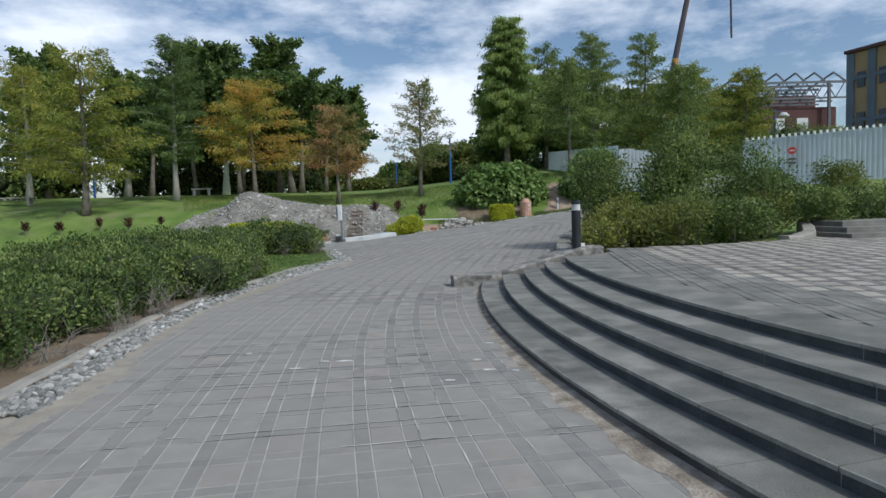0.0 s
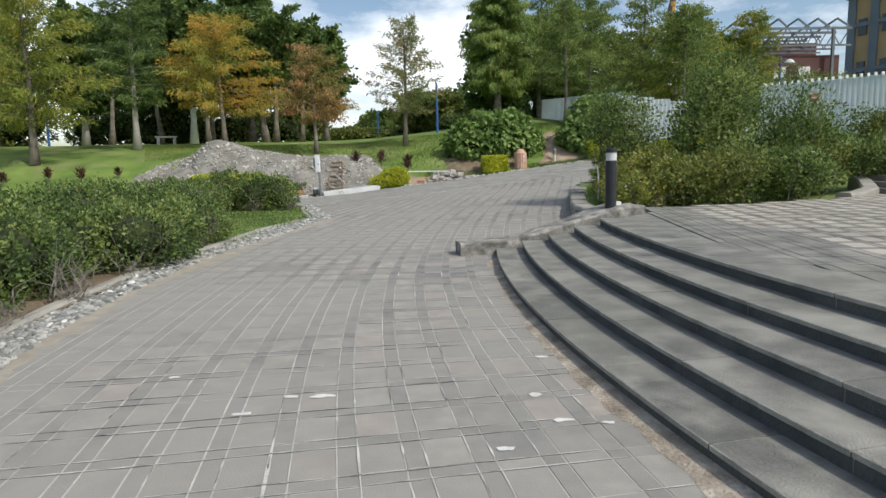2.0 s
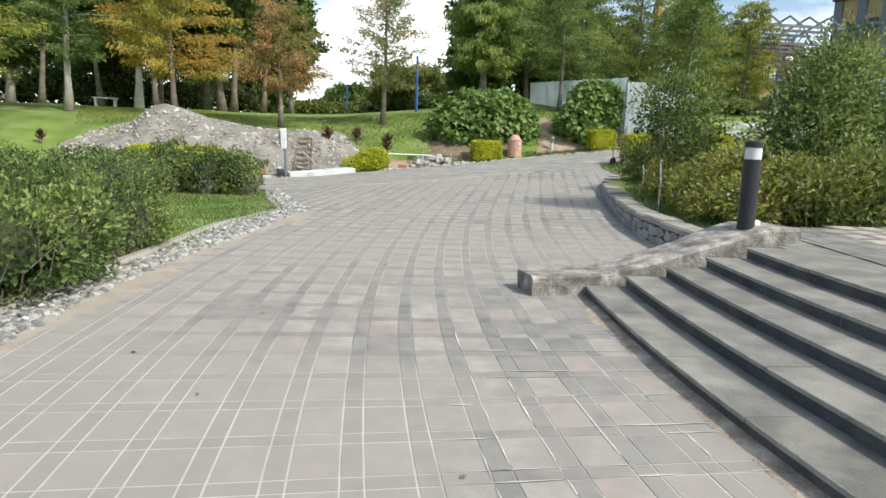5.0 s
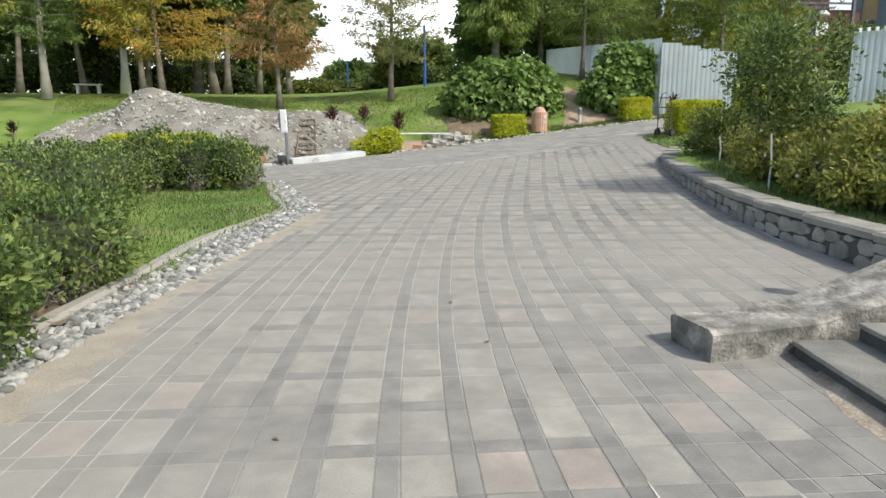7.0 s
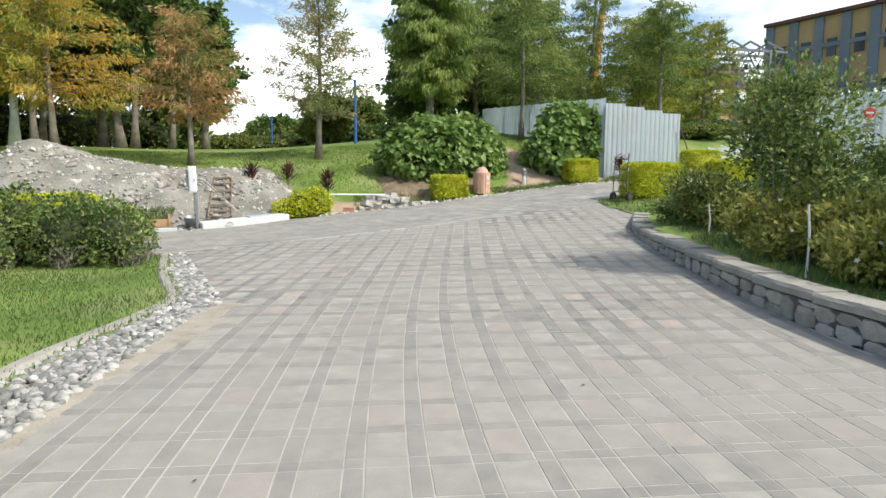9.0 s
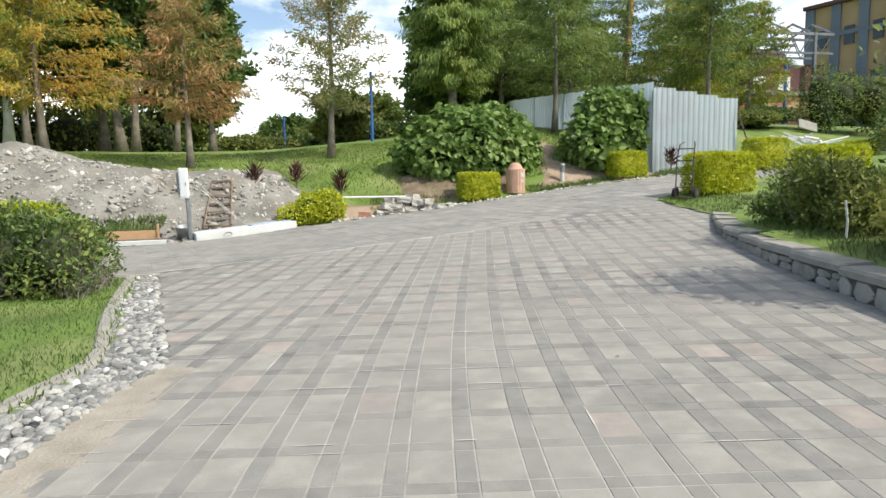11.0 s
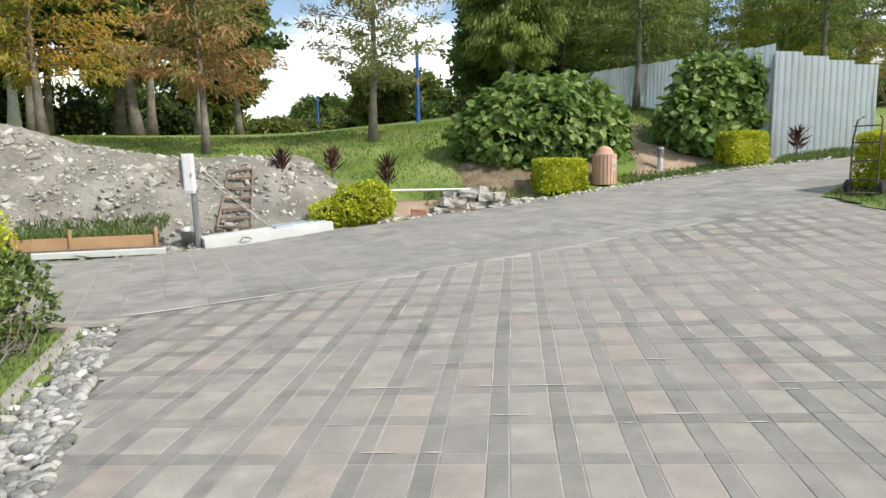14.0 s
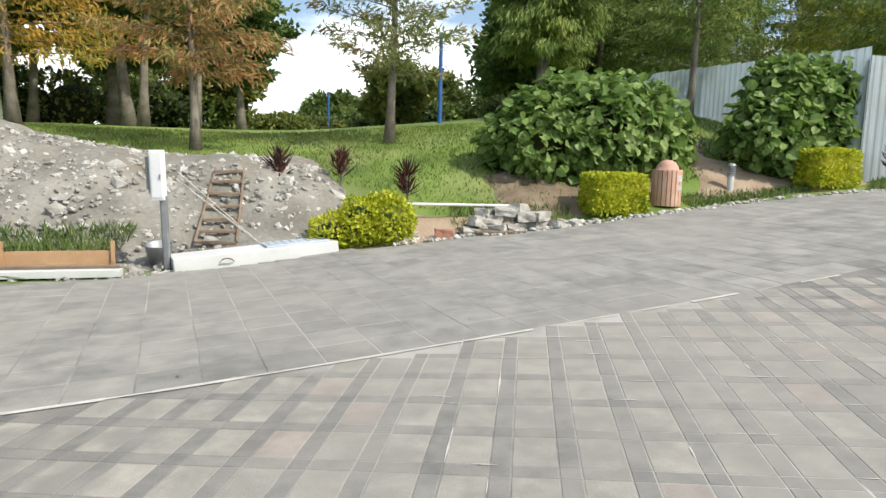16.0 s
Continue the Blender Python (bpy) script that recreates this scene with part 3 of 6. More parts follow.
def arc_slab(r_out, r_in, y0, y1, z0, z1, n, bm, nose=0.0):
    """A curved block between two radii; a nose of the top overhangs the outer side."""
    prof = [(r_out, z0), (r_out, z1 - 0.035), (r_out + nose, z1 - 0.03), (r_out + nose, z1 - 0.004), (r_out + nose - 0.006, z1), (r_in, z1)]
    a0, a1 = math.asin((y0 - STEP_C[1]) / STEP_R), math.asin((y1 - STEP_C[1]) / STEP_R)
    rows = []
    for i in range(n + 1):
        a = a0 + (a1 - a0) * i / n
        rows.append([bm.verts.new((STEP_C[0] - r * math.cos(a), STEP_C[1] + r * math.sin(a), z)) for r, z in prof])
    faces = []
    for p, q in zip(rows, rows[1:]):
        for j in range(len(prof) - 1):
            fc = bm.faces.new((p[j], q[j], q[j + 1], p[j + 1]))
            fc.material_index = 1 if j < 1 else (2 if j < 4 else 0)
            faces.append(fc)
    for row, flip in ((rows[0], False), (rows[-1], True)):
        bm.faces.new(row[::-1] if flip else row)


srng = random.Random(4)
for k in range(5):
    y, i = 9.27, 0
    bm = bmesh.new()
    arc_slab(step_radius(k) - 0.006, step_radius(k + 1) - 0.02 if k < 4 else STEP_R - 0.55, -9.15, 9.25, -0.1 if k == 0 else STEP_Z[k - 1] - 0.03, STEP_Z[k] - 0.006, 60, bm)
    bmesh.ops.recalc_face_normals(bm, faces=bm.faces)
    adopt(part("joint_mortar", bm, M["lime"]), steps)
    while y > -9:
        ln = srng.uniform(0.85, 1.25)
        y2 = max(y - ln, -9.2)
        bm = bmesh.new()
        z1 = STEP_Z[k] + srng.uniform(-0.002, 0.002)
        r_in = step_radius(k + 1) - 0.02 if k < 4 else STEP_R - 0.55
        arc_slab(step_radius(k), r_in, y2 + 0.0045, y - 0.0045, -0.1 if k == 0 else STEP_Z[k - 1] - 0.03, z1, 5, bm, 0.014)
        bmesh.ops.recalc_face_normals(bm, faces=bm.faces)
        adopt(part("tread_stone", bm, [M["step_stone"], M["shaded_riser"], M["step_edge"]]), steps)
        y = y2
# dirt and moss along the foot of the first step
bm = bmesh.new()
rows = []
for i in range(120):
    y = 9.2 - i * 0.15
    x = on_circle(step_radius(0), y)
    w = 0.075 + 0.2 * abs(noise.noise((y * 1.1, 1, 0))) + 0.05 * abs(noise.noise((y * 5, 4, 0))) + (0.06 if y < 5.5 else 0)
    rows.append([bm.verts.new((x + 0.02, y, 0.03)), bm.verts.new((x - w * 0.4, y, 0.014 + gz(x, y))), bm.verts.new((x - w, y, gz(x, y) + 0.001))])
for p, q in zip(rows, rows[1:]):
    for j in range(2):
        bm.faces.new((p[j], p[j + 1], q[j + 1], q[j]))
tagged(part("step_foot_grit", bm, M["grit"], smooth=True), "crumbled sandy grit along the lowest step", "grit", kind="stuff")

PLAZA_Z = STEP_Z[4]
plaza_poly = [(on_circle(STEP_R - 0.5, y), y) for y in np.arange(-9, 9.31, 0.6)] + [(3.4, 9.35), (4.15, 10.05), (4.3, 10.9), (6.1, 11.0), (8.5, 11.75), (9.3, 12.3), (22, 13.5), (22, -9)]
plaza = patch("plaza", plaza_poly, M["step_stone"], 0, 0.15, zf=lambda x, y: np.full(np.shape(x), PLAZA_Z - 0.012), label="flat plaza bedding at the head of the steps", category="plaza")
I, J = np.meshgrid(np.arange(0, 62) * PER_U, np.arange(-46, 26) * PER_V)
I, J = I.ravel(), J.ravel()
a = radians(10)
tiles = [[], [], [], [], []]
plaza_single = []
for du, dv, w, h, mi in kinds:
    X, Y = 3.0 + (I + du) * math.cos(a) + (J + dv) * math.sin(a), 4.0 - (I + du) * math.sin(a) + (J + dv) * math.cos(a)
    ok = inside(plaza_poly, X, Y)
    X, Y = X[ok], Y[ok]
    edge = np.hypot(X - STEP_C[0], Y - STEP_C[1]) > STEP_R - 1.6
    mats = np.where(edge, 1, (2, 1, 0, 1)[mi])
    near = (X > 4.3) & (X < 6.6) & (Y > 5.0) & (Y < 9.0)
    plaza_single += [(x, y, w, h, int(k)) for x, y, k in zip(X[near], Y[near], mats[near])]
    far = ~near
    for lst, arr in zip(tiles, (X[far], Y[far], np.full(far.sum(), w / 2), np.full(far.sum(), h / 2), mats[far])):
        lst.append(arr)
X, Y, tw, th, mats = [np.concatenate(q) for q in tiles]
_v, f, mi = paver_blocks(X, Y, np.full(len(X), a), tw, th, mats)
_v[:, 2] = np.tile(np.array([PLAZA_Z - 0.012] * 4 + [PLAZA_Z] * 4), len(X)) + np.repeat(np.random.default_rng(2).normal(0, 0.001, len(X)), 8)
M["plaza_buff"] = surface("plaza_buff", [(0.285, 0.262, 0.216), (0.372, 0.343, 0.285), (0.46, 0.427, 0.355)], 1.2, 50, 0.9, 0.3, island=0.3, objrand=0.3)
M["plaza_rose"] = surface("plaza_rose", [(0.14, 0.12, 0.11), (0.19, 0.165, 0.15), (0.25, 0.215, 0.195)], 1.2, 50, 0.9, 0.3, island=0.3)
PLAZA_MATS = [M["plaza_rose"], M["step_stone"], M["plaza_buff"]]
tagged(link_mesh("plaza_tiles", mesh_np("plaza_tiles", _v, f, mi), PLAZA_MATS, plaza, "buff and rose checked plaza tiles"), kind="stuff")

# ---- low ramped kerb at the end of the steps ----
def strip_solid(line, width, z_top, z_bot, bm, rough=0.0, side=1):
    """A wall along a line: its width lies to the given side; tops and bottoms are functions of the fraction along it."""
    rows = []
    n = len(line)
    for i, p in enumerate(line):
        d = line[min(i + 1, n - 1)] - line[max(i - 1, 0)]
        nn = np.array([d[1], -d[0]]) / np.hypot(*d) * side
        w = width(i / (n - 1)) if callable(width) else width
        zt, zb = z_top(i / (n - 1)), z_bot(i / (n - 1))
        j = lambda s: rough * noise.noise((p[0] * 3 + s, p[1] * 3, s))
        q = p + nn * w
        rows.append([bm.verts.new((p[0] + j(1), p[1] + j(2), zb)), bm.verts.new((p[0] + j(3), p[1] + j(4), zt - 0.03)), bm.verts.new((*(p + nn * 0.03), zt + j(5))),
                     bm.verts.new((*(q - nn * 0.03), zt + j(6))), bm.verts.new((q[0] + j(7), q[1] + j(8), zt - 0.03)), bm.verts.new((q[0] + j(9), q[1] + j(9), zb))])
    for a_, b_ in zip(rows, rows[1:]):
        for k in range(5):
            bm.faces.new((a_[k], a_[k + 1], b_[k + 1], b_[k]))
    bm.faces.new(rows[0])
    bm.faces.new(rows[-1][::-1])
    bmesh.ops.recalc_face_normals(bm, faces=bm.faces)


ramp_line = smooth_line([(0.92, 9.87), (1.5, 9.93), (2.1, 10.02), (2.7, 10.12), (3.3, 10.24), (3.78, 10.3)], 8)


def kerb_top(s):
    return float(np.interp(0.92 + 2.86 * s, [0.9, 1.7, 2.3, 2.9, 3.3, 4.4], [0.20, 0.22, 0.38, 0.56, 0.66, 0.68]))


bm = bmesh.new()
strip_solid(ramp_line, lambda s: 0.42 + 0.28 * max(0, s - 0.2), kerb_top, lambda s: -0.08, bm, 0.03)
tagged(part("end_kerb", bm, M["old_concrete"]), "weathered concrete kerb ramping up beside the steps", "kerb", kind="structure")
for i in range(3):
    bm = bmesh.new()
    bm_box(bm, (9.0, 1.2, 0.13), (14.4 + 0.15 * i, 12.6 + 0.38 * i, PLAZA_Z + 0.04 + 0.125 * i), 0.012, Matrix.Rotation(radians(6), 4, "Z"))
    tagged(part("upper_step", bm, M["step_stone"]), "worn grey stone step rising from the back of the plaza", "step", kind="structure")
bm = bmesh.new()
strip_solid(np.array([(8.7, 11.75), (9.1, 11.95), (9.6, 12.2), (10.0, 12.9), (10.3, 13.6)]), 0.3, lambda s: PLAZA_Z + 0.08 + 0.4 * max(0, s - 0.3), lambda s: 0.3, bm, 0.015, side=-1)
tagged(part("plaza_kerb", bm, M["kerb"]), "pale concrete kerb beside the upper steps", "kerb", kind="structure")

# ---- stone planter wall ----
def wall_top(s):
    return 0.40 + 0.28 * s ** 1.5


planter_wall = tagged(empty("planter_wall", (4, 14, 0)), "low rubble-stone planter wall with a pale concrete coping", "wall", kind="structure")
wl_n = len(WALL_FOOT)
bm = bmesh.new()
strip_solid(WALL_FOOT, 0.30, lambda s: wall_top(s) - 0.09, lambda s: -0.1, bm, 0.01)
adopt(part("wall_core", bm, M["wall_joint"]), planter_wall)
cum = np.concatenate([[0], np.cumsum(np.hypot(*np.diff(WALL_FOOT, axis=0).T))])


def along(s):
    x = np.interp(s, cum, WALL_FOOT[:, 0])
    y = np.interp(s, cum, WALL_FOOT[:, 1])
    x2, y2 = np.interp(s + 0.05, cum, WALL_FOOT[:, 0]), np.interp(s + 0.05, cum, WALL_FOOT[:, 1])
    x1, y1 = np.interp(s - 0.05, cum, WALL_FOOT[:, 0]), np.interp(s - 0.05, cum, WALL_FOOT[:, 1])
    d = np.array([x2 - x1, y2 - y1])
    return np.array([x, y]), d / np.hypot(*d)


s = 0.0
while s < cum[-1] - 0.3:
    ln = srng.uniform(0.75, 1.1)
    e = min(s + ln, cum[-1])
    bm = bmesh.new()
    seg = np.array([along(s + 0.004 + (e - s - 0.008) * i / 4)[0] for i in range(5)])
    nrm = along((s + e) / 2)[1]
    seg = seg - np.array([nrm[1], -nrm[0]]) * 0.03
    z1 = wall_top((s + e) / 2 / cum[-1]) + srng.uniform(-0.006, 0.006)
    strip_solid(seg, 0.37, lambda q: z1, lambda q: z1 - 0.09, bm, 0.012)
    adopt(part("coping_stone", bm, M["kerb"]), planter_wall)
    s = e
# face stones: uneven five to seven sided blocks
s = 0.02
while s < cum[-1] - 0.5:
    frac = s / cum[-1]
    (px, py), d = along(s)
    z_lo, z_hi = gz(px, py) - 0.02, wall_top(frac) - 0.10
    z = z_lo
    wcol = srng.uniform(0.16, 0.34)
    while z < z_hi - 0.04:
        h = min(srng.uniform(0.10, 0.22), z_hi - z)
        if z_hi - z - h < 0.05:
            h = z_hi - z
        w = wcol + srng.uniform(-0.04, 0.05)
        off = srng.uniform(-0.04, 0.04)
        bm = bmesh.new()
        k = 7
        ring = []
        for i in range(k):
            a = 2 * math.pi * (i + srng.uniform(-0.25, 0.25)) / k
            cx_, cz_ = math.cos(a), math.sin(a)
            q = 1 / max(abs(cx_), abs(cz_)) ** 0.75
            ring.append((off + cx_ * q * w / 2 * 1.0, z + h / 2 + cz_ * q * h / 2 * 1.0))
        nn = np.array([-d[1], d[0]])
        lay = []
        for dep, sc in ((0.02, 1.0), (-0.012, 0.97), (-0.02, 0.86)):
            c0 = off, z + h / 2
            lay.append([bm.verts.new((px + d[0] * (c0[0] + (u - c0[0]) * sc + w / 2) - nn[0] * dep, py + d[1] * (c0[0] + (u - c0[0]) * sc + w / 2) - nn[1] * dep,
                                      c0[1] + (zz - c0[1]) * sc)) for u, zz in ring])
        for r0, r1 in zip(lay, lay[1:]):
            for i in range(k):
                bm.faces.new((r0[i], r0[(i + 1) % k], r1[(i + 1) % k], r1[i]))
        bm.faces.new(lay[-1])
        bmesh.ops.recalc_face_normals(bm, faces=bm.faces)
        adopt(part("wall_stone", bm, M["wall_stone"]), planter_wall)
        z += h
    s += wcol


def bed_z(x, y):
    x, y = np.asarray(x, float), np.asarray(y, float)
    base = 0.34 + 0.28 * np.clip((y - 11) / 11, 0, 1) ** 1.5 + 0.0075 * np.maximum(x - 4.2, 0) * np.maximum(y - 10, 0.5)
    near = np.clip((y - 18.5) / 4.0, 0, 1) * np.clip((11.5 - x) / 3.0, 0, 1)
    return base * (1 - near) + (road_z(x, y) - 0.01) * near


bed_poly = [tuple(p + np.array([0.2, -0.05])) for p in WALL_FOOT] + [(7.1, 22.7), (8.6, 23.0), (12.4, 24.6), (16, 26.4), (34, 26), (34, 12), (22, 13.4), (9.3, 12.3), (8.5, 11.75), (6.1, 11.0), (4.3, 10.9), (3.9, 10.5)]
patch("planter_bed", bed_poly, M["grass"], 0, 0.2, zf=bed_z, label="earth bed with patchy grass behind the planter wall", category="flower bed", lump=0.05)

# ---- pebble gutter on the other side ----
gut_out = smooth_line([(-2.95, -9), (-3.05, 1), (-3.2, 3.7), (-3.42, 6), (-3.46, 7.5), (-3.36, 9.7), (-3.08, 12.0), (-2.86, 13.9), (-2.36, 15.6), (-2.2, 16.5), (-2.45, 17.7), (-2.7, 18.9), (-2.98, 20.7), (-3.05, 21.1)])
gutter_poly = [tuple(p) for p in LEFT_EDGE] + [(-2.80, 21.2)] + [tuple(p) for p in gut_out[::-1]]
patch("gutter", gutter_poly, M["sand_joint"], -0.03, 0.1, label="shallow earth gutter under the pebbles", category="gutter")
bm = bmesh.new()
strip_solid(gut_out, 0.15, lambda s: 0.062, lambda s: -0.08, bm, 0.008, side=-1)
tagged(part("gutter_kerb", bm, M["kerb"]), "narrow concrete edging along the pebble gutter", "kerb", kind="structure")
bm = bmesh.new()
strip_solid(np.array([(-1.7, 16.16), (-2.02, 17.6), (-2.4, 19.4), (-2.79, 21.2)]), 0.13, lambda s: 0.014, lambda s: -0.08, bm, 0.0)
tagged(part("path_edging", bm, M["old_concrete"]), "grey stone edging band along the paving", "kerb", kind="structure")


def pebble_heap(name, poly, n, lo, hi, material, zf, seed, label, category, flat=0.6, pile=0.03, sharp=False):
    r = np.random.default_rng(seed)
    t = (1 + 5 ** 0.5) / 2
    base = bmesh.new()
    bmesh.ops.create_icosphere(base, subdivisions=1 if sharp else 2, radius=1)
    bv = np.array([v_.co[:] for v_ in base.verts])
    bf = np.array([[v_.index for v_ in f_.verts] for f_ in base.faces])
    base.free()
    p = np.array(poly)
    vs, fs, cnt = [], [], 0
    while cnt < n:
        x, y = r.uniform(p[:, 0].min(), p[:, 0].max()), r.uniform(p[:, 1].min(), p[:, 1].max())
        if not inside(poly, x, y):
            continue
        sz = lo + (hi - lo) * r.beta(1.2, 2.2)
        q = bv * np.array([1, r.uniform(0.6, 0.95), r.uniform(flat * 0.7, flat)]) * sz
        q = q * (1 + (0.34 if sharp else 0.18) * np.sin(bv @ r.normal(0, 2.2, 3) + r.uniform(0, 6)))[:, None]
        e = Euler((r.normal(0, 0.35), r.normal(0, 0.35), r.uniform(0, 6.28))).to_matrix()
        q = q @ np.array(e).T
        q = q + [x, y, float(zf(x, y)) + pile + r.uniform(0, pile)]
        vs.append(q)
        fs.append(bf + cnt * len(bv))
        cnt += 1
    me = mesh_np(name, np.concatenate(vs), np.concatenate(fs), smooth=not sharp)
    return tagged(link_mesh(name, me, material), label, category, kind="stuff")


near_gut = [p for p in gutter_poly if p[1] > 2.4]
pebble_heap("pebbles", near_gut, 5600, 0.02, 0.07, M["pebble"], ground_z, 11, "grey and white rounded river pebbles filling the gutter", "pebbles", 0.65, 0.0)
pebble_heap("white_pebbles", near_gut, 40, 0.02, 0.05, M["white_stone"], ground_z, 12, "scattered white pebbles in the gutter", "pebbles", 0.65, 0.022)

# sandy dust washed over the edge of the paving
bm = bmesh.new()
rows = []
dust_line = np.array([(np.interp(y, LEFT_EDGE[:, 1], LEFT_EDGE[:, 0]), y) for y in np.arange(0.0, 16.1, 0.07)])
for px_, py_ in dust_line:
    w = 0.12 + 0.36 * max(0, noise.noise((px_ * 0.7, py_ * 0.45, 4)) + 0.2)
    row = []
    for k in range(9):
        q = k / 8
        x = px_ - 0.03 + q * (w + 0.03)
        z = 0.007 - 0.0085 * q + 0.0075 * q * noise.noise((x * 9, py_ * 9, 2)) + 0.004 * noise.noise((x * 28, py_ * 28, 6))
        row.append(bm.verts.new((x, py_, gz(x, py_) + z)))
    rows.append(row)
for p, q in zip(rows, rows[1:]):
    for j in range(8):
        bm.faces.new((p[j], p[j + 1], q[j + 1], q[j]))
tagged(part("edge_dust", bm, M["sand_joint"], smooth=True), "tan dust drifted along the edge of the paving", "dust", kind="stuff")

# stone edging where the paving meets the hedge
bm = bmesh.new()
strip_solid(np.array([(-2.82, 21.2), (-3.6, 21.42), (-6, 21.25), (-10, 20.85), (-14, 20.5)]), 0.2, lambda s: 0.03, lambda s: -0.1, bm, 0.015)
tagged(part("hedge_edging", bm, M["kerb"]), "pale stone edging between paving and hedge", "kerb", kind="structure")
# white lime streaks in the joints
streak = random.Random(21)
sv, sf = [], []
for i in range(820):
    near_step = i % 3 == 0
    iu = streak.randint(-4, 3) if not near_step else streak.randint(2, 7)
    iv = streak.randint(-15, -8) if not near_step else streak.randint(-16, 0)
    if i % 7 == 4:
        iu, iv = streak.randint(-6, 5), streak.randint(14, 34)
    across = streak.random() < 0.68
    du, dv = streak.choice((P_THIN / 2, -P_THIN / 2)), streak.choice((P_LONG / 2, P_LONG / 2 + P_THIN))
    ln, wd = streak.uniform(0.06, 0.22), streak.uniform(0.003, 0.0075)
    if streak.random() < 0.05 and i % 7 != 4:
        ln, wd = streak.uniform(0.3, 0.5), streak.uniform(0.006, 0.012)
    u0, v0 = iu * PER_U + (streak.uniform(-0.1, 0.1) if across else du), iv * PER_V + (dv if across else streak.uniform(-0.1, 0.1))
    ring = []
    for k in range(6):
        s_ = -1 + 2 * k / 5
        ring.append((s_ * ln, wd * (1 - 0.8 * abs(s_)) * streak.uniform(0.5, 1.4)))
    pts = [(a_, b_) for a_, b_ in ring] + [(a_, -b_ * 0.8) for a_, b_ in ring[::-1]]
    base = len(sv)
    for a_, b_ in pts:
        uu, vv_ = (u0 + a_, v0 + b_) if across else (u0 + b_, v0 + a_)
        px_, py_, _a, _k = lane(np.array(uu), np.array(vv_))
        sv.append((float(px_), float(py_), gz(float(px_), float(py_)) + 0.0045))
    for k in range(5):
        sf.append((base + k, base + k + 1, base + 10 - k, base + 11 - k))
tagged(link_mesh("lime_streaks", mesh_np("lime_streaks", sv, sf), M["lime"], road_bed, "white lime streaks in the joints"), kind="stuff")


# ---- plants ----
def leaf_mesh(name, c, axis_, normal, length, width, fold=0.25, six=False):
    """Leaves as folded rhombs (or rounder six-cornered blades): base c, pointing along axis_, facing normal."""
    n = len(c)
    ax_ = axis_ / (np.linalg.norm(axis_, axis=1, keepdims=True) + 1e-9)
    sd = np.cross(ax_, normal)
    sd /= np.linalg.norm(sd, axis=1, keepdims=True) + 1e-9
    up = np.cross(sd, ax_)
    L, W = length[:, None], width[:, None]
    if six:
        pts = [c, c + ax_ * L * 0.25 + sd * W * 0.5 + up * W * fold, c + ax_ * L * 0.7 + sd * W * 0.42 + up * W * fold * 0.6, c + ax_ * L - up * L * 0.1,
               c + ax_ * L * 0.7 - sd * W * 0.42 + up * W * fold * 0.6, c + ax_ * L * 0.25 - sd * W * 0.5 + up * W * fold]
        v_ = np.stack(pts, 1).reshape(-1, 3)
        f_ = (np.array([[0, 1, 2, 3], [0, 3, 4, 5]])[None] + (np.arange(n) * 6)[:, None, None]).reshape(-1, 4)
        return v_, f_
    pts = [c, c + ax_ * L * 0.5 + sd * W * 0.5 + up * W * fold, c + ax_ * L, c + ax_ * L * 0.5 - sd * W * 0.5 + up * W * fold]
    v_ = np.stack(pts, 1).reshape(-1, 3)
    f_ = (np.array([[0, 1, 2], [0, 2, 3]])[None] + (np.arange(n) * 4)[:, None, None]).reshape(-1, 3)
    return v_, f_


def unit(r, n):
    v_ = r.normal(0, 1, (n, 3))
    return v_ / np.linalg.norm(v_, axis=1, keepdims=True)


